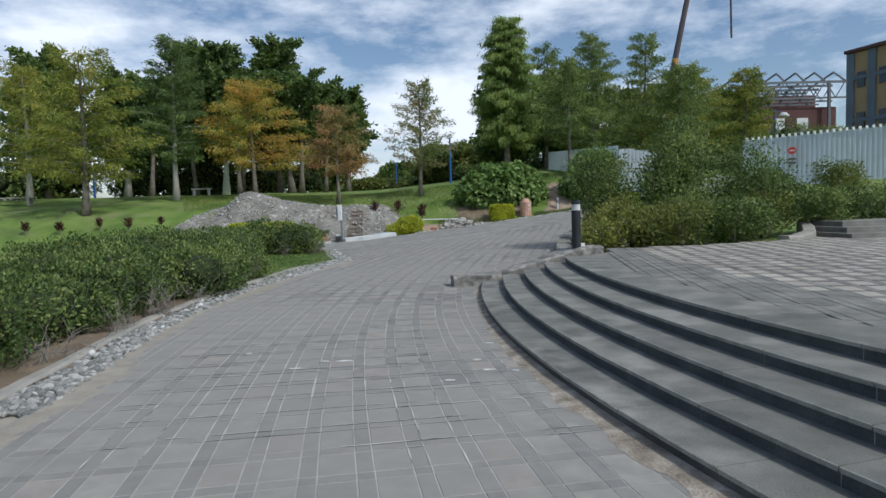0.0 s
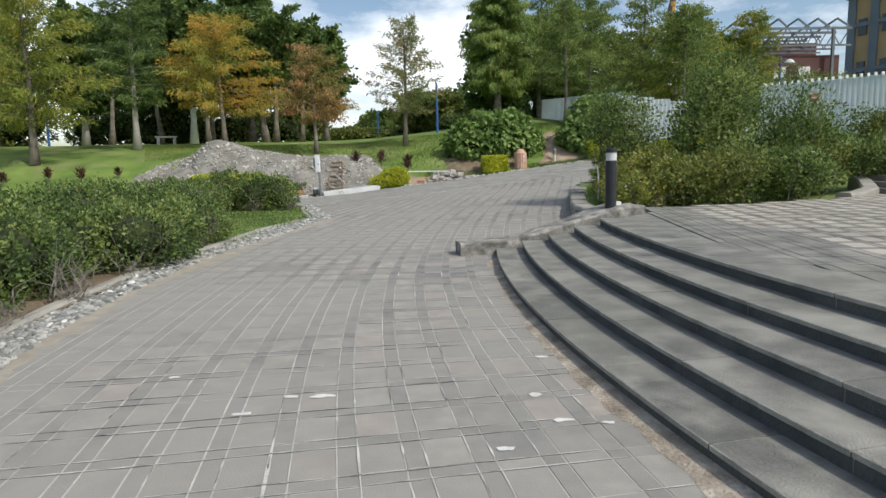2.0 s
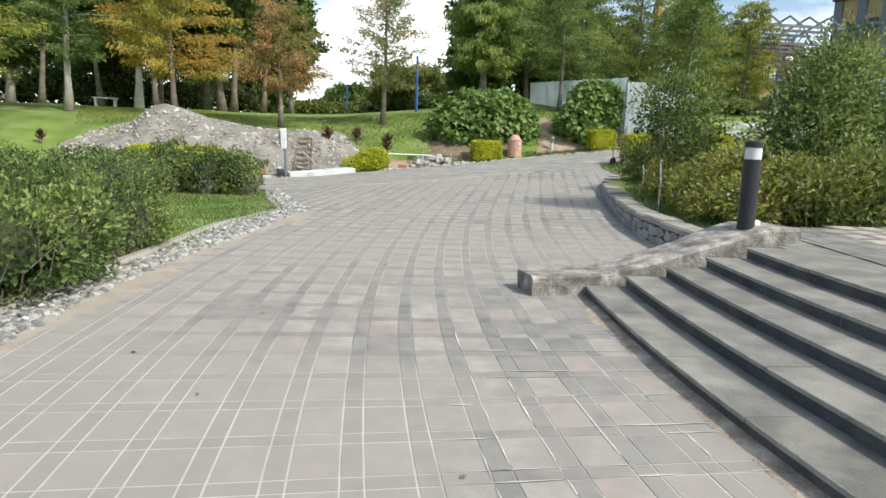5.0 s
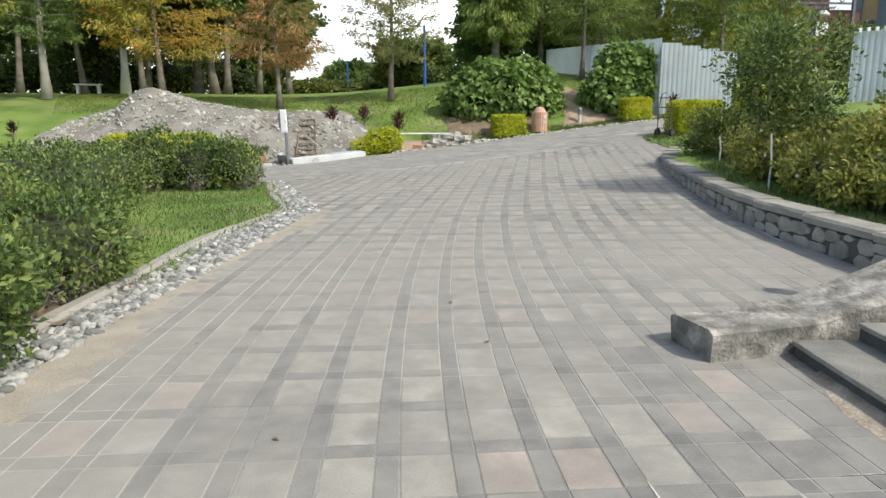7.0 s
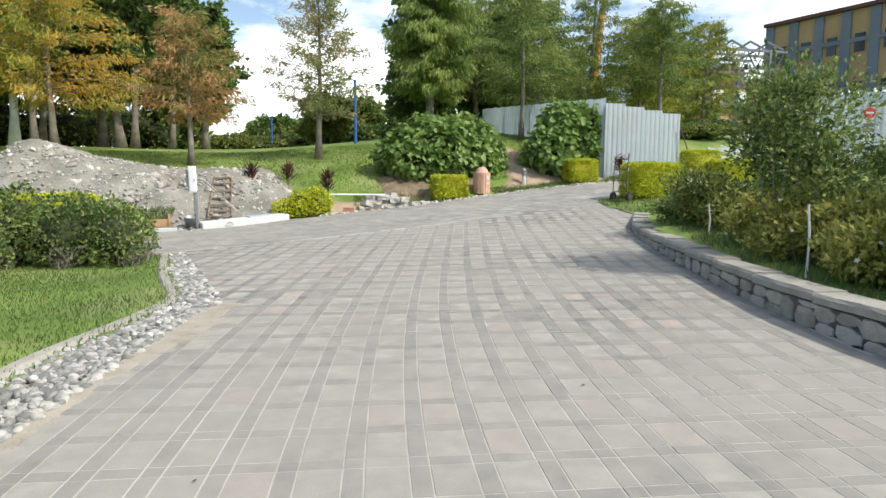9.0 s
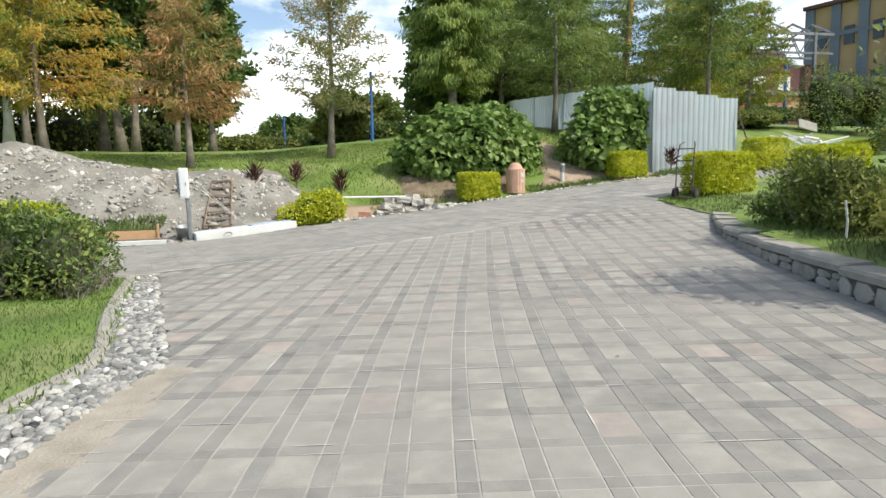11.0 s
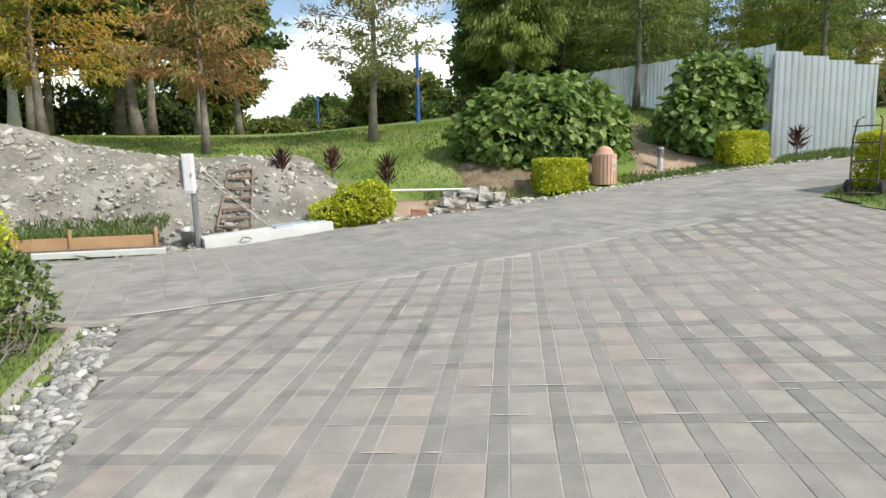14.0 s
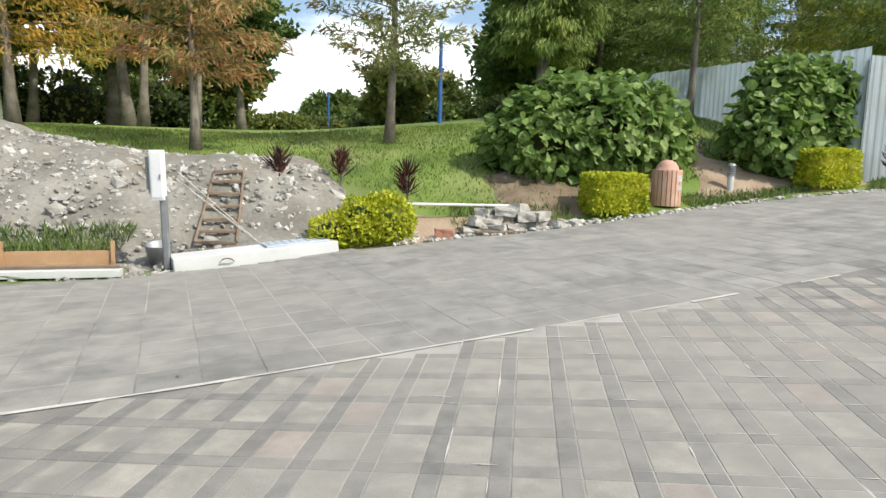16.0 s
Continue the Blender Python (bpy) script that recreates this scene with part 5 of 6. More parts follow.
limb_tree("park_tree", -4.8, 44.5, 6.8, 5.4, 0.16, M["dark_leaf"], M["bark"], 109, "round dark green tree behind the lawn", start=0.25, limbs=48, per=330, leaf=(0.26, 0.16), droop=0.2, top=0.5, rise_=0.6)
limb_tree("weeping_cypress", 6.2, 40.0, 10.2, 5.5, 0.22, M["cypress_leaf"], M["bark"], 110, "tall weeping green cypress above the bank", start=0.2, limbs=90, per=620, leaf=(0.24, 0.05), droop=1.5, top=0.35, shape=0.8, spread=0.3)
limb_tree("park_tree", 6.4, 42.5, 7.5, 5.6, 0.2, M["dark_leaf"], M["bark"], 120, "dark evergreen tree in the shade behind", start=0.1, limbs=50, per=300, leaf=(0.3, 0.16), droop=0.3, top=0.5)
limb_tree("cypress_tree", 9.15, 35.3, 6.9, 6.0, 0.10, M["green_cypress_leaf"], M["bark"], 111, "slim cypress in front of the metal hoarding", start=0.36, limbs=40, per=180, **CYP)
limb_tree("cypress_tree", 13.1, 44.5, 9.4, 8.6, 0.18, M["green_cypress_leaf"], M["bark"], 112, "tall green cypress behind the hoarding", start=0.15, limbs=60, per=315, **CYP)
limb_tree("cypress_tree", 19.5, 42.5, 6.6, 8.0, 0.15, M["yellowgreen_leaf"], M["bark"], 113, "yellowing cypress behind the hoarding", start=0.15, limbs=50, per=285, **CYP)
limb_tree("cypress_tree", 23.5, 42.5, 6.6, 6.4, 0.14, M["yellowgreen_leaf"], M["bark"], 124, "yellow-green cypress beyond the end of the hoarding", start=0.15, limbs=46, per=280, **CYP)
limb_tree("cypress_tree", 16.6, 43.5, 9.2, 7.0, 0.15, M["green_cypress_leaf"], M["bark"], 125, "tall green cypress behind the hoarding", start=0.15, limbs=54, per=260, **CYP)
limb_tree("cypress_tree", 12.0, 40.0, 6.2, 7.4, 0.13, M["green_cypress_leaf"], M["bark"], 114, "green cypress behind the hoarding", start=0.15, limbs=44, per=285, **CYP)
limb_tree("cypress_tree", 16.6, 38.0, 5.6, 7.4, 0.13, M["yellowgreen_leaf"], M["bark"], 115, "yellowing cypress behind the hoarding", start=0.18, limbs=44, per=270, **CYP)
limb_tree("park_tree", 11.5, 48.0, 6.8, 8.0, 0.2, M["dark_leaf"], M["bark"], 116, "dark evergreen tree behind the hoarding", start=0.12, limbs=50, per=285, leaf=(0.32, 0.17), droop=0.3, top=0.5)
limb_tree("cypress_tree", -22.5, 36.0, 8.0, 8.5, 0.17, M["yellowgreen_leaf"], M["pale_bark"], 117, "yellow-green cypress with a pale trunk", start=0.22, limbs=50, per=255, **CYP)
limb_tree("park_tree", -19.5, 42.0, 8.0, 6.5, 0.2, M["dark_leaf"], M["pale_bark"], 118, "dark green tree with a pale trunk", start=0.25, limbs=50, per=255, leaf=(0.3, 0.15), droop=0.4, top=0.4)
limb_tree("park_tree", -26.0, 44.0, 10.0, 9.0, 0.22, M["dark_leaf"], M["bark"], 119, "tall dense dark green tree", start=0.2, limbs=56, per=255, leaf=(0.32, 0.17), droop=0.3, top=0.4)
limb_tree("cypress_tree", 15.6, 34.6, 6.4, 6.0, 0.12, M["green_cypress_leaf"], M["bark"], 121, "green cypress at the corner of the hoarding", start=0.4, limbs=44, per=200, **CYP)
limb_tree("cypress_tree", 9.4, 42.5, 8.6, 6.5, 0.14, M["green_cypress_leaf"], M["bark"], 123, "tall green cypress behind the hoarding", start=0.2, limbs=50, per=220, **CYP)
for i, (x, y, h, w) in enumerate([(-7, 52, 6, 6), (-1, 56, 1.5, 5), (3.5, 54, 2.4, 5), (9, 56, 4, 7), (-14, 58, 9, 9), (-22, 56, 9, 9), (-30, 52, 9, 9), (-38, 46, 9, 9), (20, 56, 6, 8), (-34, 38, 8, 8), (1.5, 47.5, 2.4, 3.0), (26, 50, 5, 7), (-2.0, 64, 1.6, 6), (6, 66, 3.2, 8)]):
    limb_tree("park_tree", x, y, h, w, 0.15, M["dark_leaf"] if i % 2 else M["olive_leaf"], M["bark"], 130 + i, "distant park tree in green leaf", start=0.1, limbs=34, per=240, leaf=(0.36, 0.2), droop=0.3, top=0.6, rise_=0.5, group="", spread=0.4)

# bare shaded trunks of the grove behind the autumn trees
for i, (x, y, h, r_) in enumerate([(-7.6, 41.5, 5.2, 0.16), (-8.6, 43.0, 5.5, 0.22), (-6.4, 43.5, 5.0, 0.14), (-11.6, 41.0, 5.2, 0.15), (-12.4, 44.0, 5.5, 0.17), (-15.2, 43.0, 5.2, 0.15), (-17.6, 41.5, 5.0, 0.16)]):
    limb_tree("park_tree", x, y, h + 2.6, 4.6, r_, M["dark_leaf"], M["bark"], 160 + i, "dark-trunked grove tree with its crown in shade", start=0.5, limbs=22, per=170, leaf=(0.3, 0.16), droop=0.3, top=0.6, lean=0.05 * (-1) ** i)

# shrubbery that closes the view beyond the lawn
for i, x in enumerate(np.arange(-48, 40, 3.8)):
    r_ = random.Random(300 + i)
    y = 52 + r_.uniform(-2, 2) + 0.01 * x * x * (-1 if x < 0 else 0.3)
    z = gz(x, y)
    low = 0.32 if -7 < x < 9 else 1.0
    bl = [(x + r_.uniform(-2.4, 2.4), y + r_.uniform(-1, 1), z + low * r_.uniform(0.6, 1.6), r_.uniform(1.2, 2), 1.3, low * r_.uniform(1.1, 1.8)) for _ in range(5)]
    shrub("far_shrubbery", bl, 2600, M["hedge_leaf"] if i % 3 else M["olive_leaf"], 300 + i, "dense green shrubbery beyond the lawn", "shrub", (0.26, 0.15), twigs=0, group="far shrubbery", at=(x, y, z - 0.06))

# planting beyond the end of the hoarding
for i, (x, y, h) in enumerate([(19.6, 29.0, 2.2), (17.0, 26.6, 1.6), (22.0, 31.0, 2.6), (24.5, 33.5, 2.8), (24.3, 37.6, 3.4), (26.5, 37.5, 2.9), (20.9, 38.4, 0.8), (19.3, 37.6, 0.7)]):
    r_ = random.Random(400 + i)
    z = gz(x, y)
    bl = [(x + r_.uniform(-1, 1), y + r_.uniform(-0.7, 0.7), z + h * r_.uniform(0.3, 0.65), r_.uniform(0.8, 1.2), 0.9, h * 0.36) for _ in range(5)]
    shrub("shrub", bl, 3200, (M["hedge_leaf"], M["olive_leaf"])[i % 2], 400 + i, "dense green shrub beyond the hoarding", "shrub", (0.13, 0.075), twigs=0, group="far shrubs", at=(x, y, z - 0.05))
box_hedge(21.6, 33.0, 1.7, 0.9, 0.8, 6, 3500, 39, "clipped golden hedge behind the scrap heap")


# ---- grass and weeds ----
def blades(name, poly, n, zf, lo, hi, seed, label, mat="blade", width=0.009):
    r = np.random.default_rng(seed)
    p = np.array(poly)
    x, y = r.uniform(p[:, 0].min(), p[:, 0].max(), n * 4), r.uniform(p[:, 1].min(), p[:, 1].max(), n * 4)
    ok_ = inside(poly, x, y)
    x, y = x[ok_][:n], y[ok_][:n]
    m = len(x)
    dens = np.sin(x * 2.1 + 1) * np.sin(y * 1.7) + r.normal(0, 0.6, m) > -0.9
    x, y = x[dens], y[dens]
    m = len(x)
    c = np.stack([x, y, zf(x, y)], -1)
    a_ = unit(r, m) * 0.55 + [0, 0, 1]
    L = r.uniform(lo, hi, m)
    v_, f_ = leaf_mesh(name, c, a_, unit(r, m), L, np.full(m, width) * r.uniform(0.7, 1.6, m))
    return tagged(link_mesh(name, mesh_np(name, v_, f_), M[mat]), label, "grass", kind="stuff")


verge_poly = [(-2.92, 12.0), (-2.86, 13.0), (-2.8, 13.9), (-2.3, 15.6), (-2.16, 16.4), (-2.4, 17.7), (-2.66, 18.9), (-2.94, 20.7), (-3.0, 21.0), (-5.6, 20.6), (-5.6, 14.6), (-5.0, 12.6), (-3.6, 11.9)]
patch("grass_verge", verge_poly, M["grass"], 0.02, 0.12, label="mown grass patch between hedge and pebbles", category="grass", lump=0.02)
blades("grass", verge_poly, 16000, lambda x, y: ground_z(x, y) + 0.01, 0.03, 0.085, 201, "short green grass blades beside the hedge")
foot_poly = [(-2.95, -2), (-3.03, 1), (-3.18, 3.7), (-3.4, 6), (-3.44, 7.5), (-3.34, 9.7), (-3.06, 12.0), (-4.6, 12.2), (-4.6, -2)]
patch("hedge_soil", foot_poly, M["soil"], 0.025, 0.12, label="bare brown earth under the hedge", category="earth", lump=0.03)
patch("right_verge", [(6.98, 21.8), (7.1, 23.2), (7.4, 24.6), (9.6, 26.25), (12, 26.3), (12, 24.4), (8.6, 22.6), (7.2, 21.6)], M["grass"], 0.02, 0.12, zf=road_z, label="small grass verge at the clipped hedge", category="grass", lump=0.02)
blades("grass", [(6.98, 21.8), (7.1, 23.2), (7.4, 24.6), (9.0, 25.6), (9, 23.4), (7.2, 21.6)], 3500, lambda x, y: road_z(x, y) + 0.01, 0.04, 0.1, 202, "grass blades at the clipped hedge")
bank = lambda x, y: ground_z(x, y) - 0.05
blades("bank_grass", [(-12, 31.5), (-6, 33), (-2, 31.6), (1, 29.2), (9, 31), (13, 33), (13, 37), (-14, 37)], 42000, bank, 0.04, 0.11, 203, "grass on the park bank", "bank_blade", 0.02)
blades("bed_grass", [(4.1, 11.4), (4.1, 13), (4.5, 15), (5.1, 17), (6.1, 19.7), (8, 21), (10, 17), (8, 12.3)], 9000, lambda x, y: bed_z(x, y) - 0.01, 0.06, 0.16, 204, "rough grass under the bed shrubs", width=0.012)
blades("edge_weeds", [(1.2, 28.35), (3.6, 28.5), (3.6, 29.5), (1.2, 29.5)], 1600, bank, 0.08, 0.22, 205, "weeds along the far paving edge", width=0.015)
blades("edge_weeds", [(6.0, 29.0), (9, 29.7), (9, 30.2), (6.0, 29.9)], 1800, bank, 0.08, 0.2, 206, "weeds along the far paving edge", width=0.015)
blades("edge_weeds", [(-6.6, 26.9), (-4.2, 27.3), (-4.0, 28.4), (-6.6, 28.0)], 1500, lambda x, y: bank(x, y) + 0.25, 0.1, 0.28, 207, "tufts of weeds in the dug ground", width=0.02)

blades("edge_weeds", [(9.6, 29.0), (11, 28.7), (14.5, 28.4), (14.5, 30.2), (10.8, 30.2)], 5200, bank, 0.05, 0.16, 208, "grass between the paving and the hoarding", width=0.014)

# worn earth on the bank and gravel along the far edge of the paving
patch("worn_earth", [(5.6, 29.6), (6.6, 30.4), (6.9, 32.2), (7.2, 33.6), (8.2, 34.6), (8.6, 33.2), (8.0, 31.8), (9.0, 30.9), (11, 30.4), (12, 30.0), (9.8, 29.6), (7.6, 29.35)], M["tan_soil"], 0.005, 0.09, label="worn brown footpath up the bank", category="earth", lump=0.05, fade=0.14)
patch("bush_earth", [(2.0, 29.2), (1.9, 30.8), (3, 32), (6, 32.2), (6.4, 30.4), (5.4, 29.2), (3.4, 28.9)], M["soil"], 0.005, 0.09, label="shaded earth under the broad-leaved bush", category="earth", lump=0.05, fade=0.14)
patch("edge_earth", [(-1.3, 27.7), (1, 27.85), (3.8, 28.15), (3.8, 29.3), (1.2, 29.5), (-0.8, 29.8), (-1.4, 28.6)], M["tan_soil"], 0.0, 0.09, label="pale bare earth along the far paving edge", category="earth", lump=0.04, fade=0.14)
edge_gravel = [(-0.2, 28.0), (0.8, 27.95), (2.7, 28.0), (4.9, 28.45), (7.5, 28.9), (9.4, 28.8), (11, 28.55), (11, 28.8), (9.5, 29.05), (7.4, 29.2), (4.9, 28.75), (2.6, 28.5), (0.2, 28.5)]
pebble_heap("edge_gravel", edge_gravel, 520, 0.02, 0.07, M["gravel"], lambda x, y: gz(x, y) - 0.03, 13, "loose pale gravel along the far paving edge", "gravel", 0.7, 0.02)

# ---- rubble mound ----
def mound_z(x, y):
    h = 0.0
    for mx, my, sx, sy, hh in ((-8.5, 31.2, 1.8, 1.5, 0.85), (-6.9, 30.8, 1.8, 1.5, 0.5), (-5.2, 30.0, 1.6, 1.6, 0.40), (-2.8, 30.0, 1.6, 1.3, 0.42)):
        h = np.maximum(h, hh * np.exp(-(((x - mx) / sx) ** 2 + ((y - my) / sy) ** 2)))
    return h


def mound_top(x, y):
    """The heap falls to the ground at its front and sides."""
    x, y = np.asarray(x, float), np.asarray(y, float)
    front = np.interp(x, [-4.4, -3.0], [26.7, 27.7])
    fade = np.clip((y - front) / 2.0, 0, 1) * np.clip((x + 10.5) / 1.7, 0, 1) * np.clip((-0.3 - x) / 1.2, 0, 1)
    fade = fade * fade * (3 - 2 * fade)
    return ground_z(x, y) - 0.03 + (0.25 * np.exp(-((y - 30) / 2.2) ** 2) + mound_z(x, y)) * fade


mp = [(-11.6, 29.4), (-10.8, 31.8), (-9.5, 33.2), (-8, 33.2), (-6, 32.3), (-3.6, 32.0), (-1.6, 31.4), (-0.5, 29.6), (-0.7, 28.5), (-2.2, 27.6), (-3.4, 26.75), (-3.9, 26.6), (-6, 26.5), (-9, 26.3), (-11.6, 27.4)]
mxs, mys = np.arange(-14, 0, 0.11), np.arange(26, 34.2, 0.11)
bx, by = np.meshgrid(mxs, mys)
inn = inside(mp, bx, by)
zz = mound_top(bx, by)
zz = zz + np.array([[0.10 * noise.noise((a * 0.9, b * 0.9, 1)) + 0.07 * noise.noise((a * 2.6, b * 2.6, 5)) + 0.035 * noise.noise((a * 7, b * 7, 9)) for a, b in zip(ra, rb)] for ra, rb in zip(bx, by)])
zz = zz - 0.02
ii = np.arange(bx.size).reshape(bx.shape)
ff = np.stack([ii[:-1, :-1], ii[:-1, 1:], ii[1:, 1:], ii[1:, :-1]], -1)[inn[:-1, :-1]]
tagged(link_mesh("rubble_mound", mesh_np("rubble_mound", np.stack([bx, by, zz], -1).reshape(-1, 3), ff, smooth=True), M["rubble"]), "heap of dug grey earth and rubble on the bank", "rubble", kind="stuff")
pebble_heap("rubble_stones", mp, 4200, 0.02, 0.09, M["rubble_stone"], lambda x, y: float(mound_top(x, y)) - 0.05, 14, "broken stones strewn over the rubble heap", "rubble", 0.8, 0.02, True)
pebble_heap("rubble_boulders", mp, 330, 0.06, 0.22, M["rubble_stone"], lambda x, y: float(mound_top(x, y)) - 0.08, 15, "larger pale stones in the rubble heap", "rubble", 0.7, 0.02, True)


# ---- street furniture ----
def bollard(x, y, z, h, label):
    root = tagged(empty("bollard", (x, y, z)), label, "bollard")
    bm = bmesh.new()
    bm_lathe(bm, [(0.088, -0.03), (0.088, h - 0.19)], 20)
    part("post", bm, M["black_paint"], root, smooth=False)
    bm = bmesh.new()
    bm_lathe(bm, [(0.083, h - 0.19), (0.083, h - 0.07)], 20)
    part("light_band", bm, M["band_white"], root, "frosted white light band")
    bm = bmesh.new()
    bm_lathe(bm, [(0.09, h - 0.07), (0.09, h - 0.01), (0.08, h)], 20)
    part("cap", bm, M["black_paint"], root)
    return root


bollard(3.39, 9.9, 0.655, 0.90, "black bollard light with a white band on the plaza kerb")
bm = bmesh.new()
bm_box(bm, (0.09, 0.06, 0.07), (3.52, 9.94, 0.685), 0.01)
tagged(part("junction_box", bm, M["white_paint"]), "small white cable box beside the bollard", "box")


def path_light(x, y):
    root = tagged(empty("path_light", (x, y, gz(x, y) - 0.05)), "small louvred grey path light on the bank", "lamp")
    bm = bmesh.new()
    bm_lathe(bm, [(0.07, 0), (0.065, 0.34)], 14)
    part("post", bm, M["band_white"], root)
    for i in range(4):
        bm = bmesh.new()
        bm_lathe(bm, [(0.055, 0.34 + i * 0.05), (0.09, 0.345 + i * 0.05), (0.09, 0.36 + i * 0.05), (0.055, 0.385 + i * 0.05)], 14)
        part("louvre", bm, M["grey_metal"], root)
    bm = bmesh.new()
    bm_lathe(bm, [(0.095, 0.54), (0.08, 0.58), (0.03, 0.6)], 14)
    part("cap", bm, M["grey_metal"], root)


path_light(7.35, 30.1)

# litter bin
bx_, by_ = 5.62, 29.55
zb = gz(bx_, by_) - 0.03
bin_ = tagged(empty("litter_bin", (bx_, by_, zb)), "round litter bin of reddish wooden slats with a domed lid", "bin")
bm = bmesh.new()
bm_lathe(bm, [(0.25, 0.02), (0.245, 0.66)], 20)
part("liner", bm, M["bin_dark"], bin_)
for i in range(20):
    a = 2 * math.pi * i / 20
    bm = bmesh.new()
    bm_box(bm, (0.03, 0.074, 0.70), (0.272, 0, 0.36), 0.006)
    bmesh.ops.rotate(bm, verts=bm.verts, cent=(0, 0, 0), matrix=Matrix.Rotation(a, 3, "Z"))
    part("slat", bm, M["bin_slat"], bin_)
bm = bmesh.new()
bm_lathe(bm, [(0.285, 0.70), (0.285, 0.725), (0.22, 0.735), (0.2, 0.80), (0.15, 0.87), (0.08, 0.91), (0.02, 0.92)], 22)
part("lid", bm, M["bin_slat"], bin_, "pinkish domed lid", smooth=True)
for z_, h_ in ((0.56, 0.12), (0.38, 0.09)):
    bm = bmesh.new()
    bm_box(bm, (0.10, 0.008, h_), (0.12, -0.268, z_), 0.0)
    part("notice", bm, M["band_white"], bin_, "small pale notice plate")

# meter box on its post
pb = (-3.30, 27.3)
zb = gz(*pb) - 0.05
post = tagged(empty("meter_post", (*pb, zb)), "white meter box on a leaning grey metal post", "meter box")
bm = bmesh.new()
bm_box(bm, (0.075, 0.08, 1.1), (0.03, 0, 0.55), 0.008)
bm_box(bm, (0.035, 0.05, 1.25), (-0.03, 0.05, 0.62), 0.004)
part("post", bm, M["grey_metal"], post)
bm = bmesh.new()
bm_box(bm, (0.19, 0.13, 0.72), (-0.03, -0.02, 1.40), 0.012)
part("cabinet", bm, M["white_paint"], post)
bm = bmesh.new()
bm_box(bm, (0.15, 0.012, 0.64), (-0.025, -0.091, 1.40), 0.004)
door = part("door", bm, M["white_paint"], post)
bm = bmesh.new()
bm_box(bm, (0.02, 0.02, 0.07), (0.03, -0.103, 1.38), 0.004)
part("latch", bm, M["grey_metal"], door)
bm = bmesh.new()
for k in range(3):
    bm_tube(bm, (-0.145 - 0.025 * k, 0.0, 1.08 + 0.06 * k), (-0.145 - 0.025 * k, 0.0, 1.66), 0.012, n=6)
part("conduit", bm, M["grey_metal"], post)
post.matrix_world = pose(*pb, zb, 0, -1.5, -6)
# stay wires beside it
bm = bmesh.new()
bm_tube(bm, (-3.15, 27.4, zb + 1.35), (-2.1, 28.3, zb + 0.3), 0.012, n=5)
bm_tube(bm, (-3.15, 27.5, zb + 1.45), (-2.15, 28.4, zb + 0.33), 0.008, n=5)
tagged(part("stay_wire", bm, M["gravel"]), "pale stay ropes running down from the meter post", "rope")
# grey tarpaulin bucket behind the post
bm = bmesh.new()
bm_lathe(bm, [(0.14, 0), (0.2, 0.34), (0.21, 0.36), (0.19, 0.35), (0.13, 0.04)], 16)
bk = tagged(part("bucket", bm, M["grey_metal"], smooth=True), "grey-blue plastic bucket behind the post", "bucket")
bk.matrix_world = pose(-3.5, 27.75, gz(-3.5, 27.75) - 0.04, 10, 0, 0)

# new concrete slab with a steel cover
zs = 0.1
slab = tagged(empty("concrete_slab", (-2.1, 27.6, zs)), "long white concrete slab edging with a blue-grey steel cover", "slab")
bm = bmesh.new()
bm_box(bm, (2.45, 0.62, 0.24), (0, 0.05, 0.0), 0.012)
part("slab", bm, M["fresh_concrete"], slab)
bm = bmesh.new()
bm_box(bm, (1.0, 0.46, 0.03), (0.62, 0.08, 0.136), 0.006)
plate = part("cover_plate", bm, M["slab_blue"], slab, "ribbed blue-grey steel cover")
for i in range(8):
    bm = bmesh.new()
    bm_box(bm, (0.02, 0.44, 0.012), (0.2 + i * 0.12, 0.08, 0.155), 0.003)
    part("rib", bm, M["slab_blue"], plate)
bm = bmesh.new()
bm_path(bm, [(-0.6, -0.28, 0.0), (-0.57, -0.33, 0.05), (-0.5, -0.34, 0.065), (-0.43, -0.33, 0.04), (-0.40, -0.28, 0.0)], [0.01] * 5, 6)
part("lifting_loop", bm, M["rust"], slab)
slab.matrix_world = pose(-2.05, 27.66, 0.15, 0, -4.2, 19)

# timber formwork in the trench
fw = tagged(empty("formwork", (-5.2, 26.7, 0.0)), "plywood formwork with a white spattered edge in the trench", "formwork")
bm = bmesh.new()
bm_box(bm, (2.6, 0.03, 0.26), (0, 0.35, 0.12), 0.004)
part("board", bm, M["plywood"], fw)
bm = bmesh.new()
bm_box(bm, (2.75, 0.09, 0.05), (0.05, 0.12, 0.05), 0.006)
part("batten", bm, M["timber"], fw)
bm = bmesh.new()
bm_box(bm, (2.9, 0.16, 0.10), (0.05, -0.12, 0.0), 0.01)
part("kerb_board", bm, M["fresh_concrete"], fw)
for x_ in (-1.0, -0.1, 1.3):
    bm = bmesh.new()
    bm_box(bm, (0.05, 0.05, 0.42), (x_, 0.32, 0.18), 0.004)
    part("stake", bm, M["plywood"], fw)
fw.matrix_world = pose(-5.25, 26.75, 0.03, 0, 0, 6)

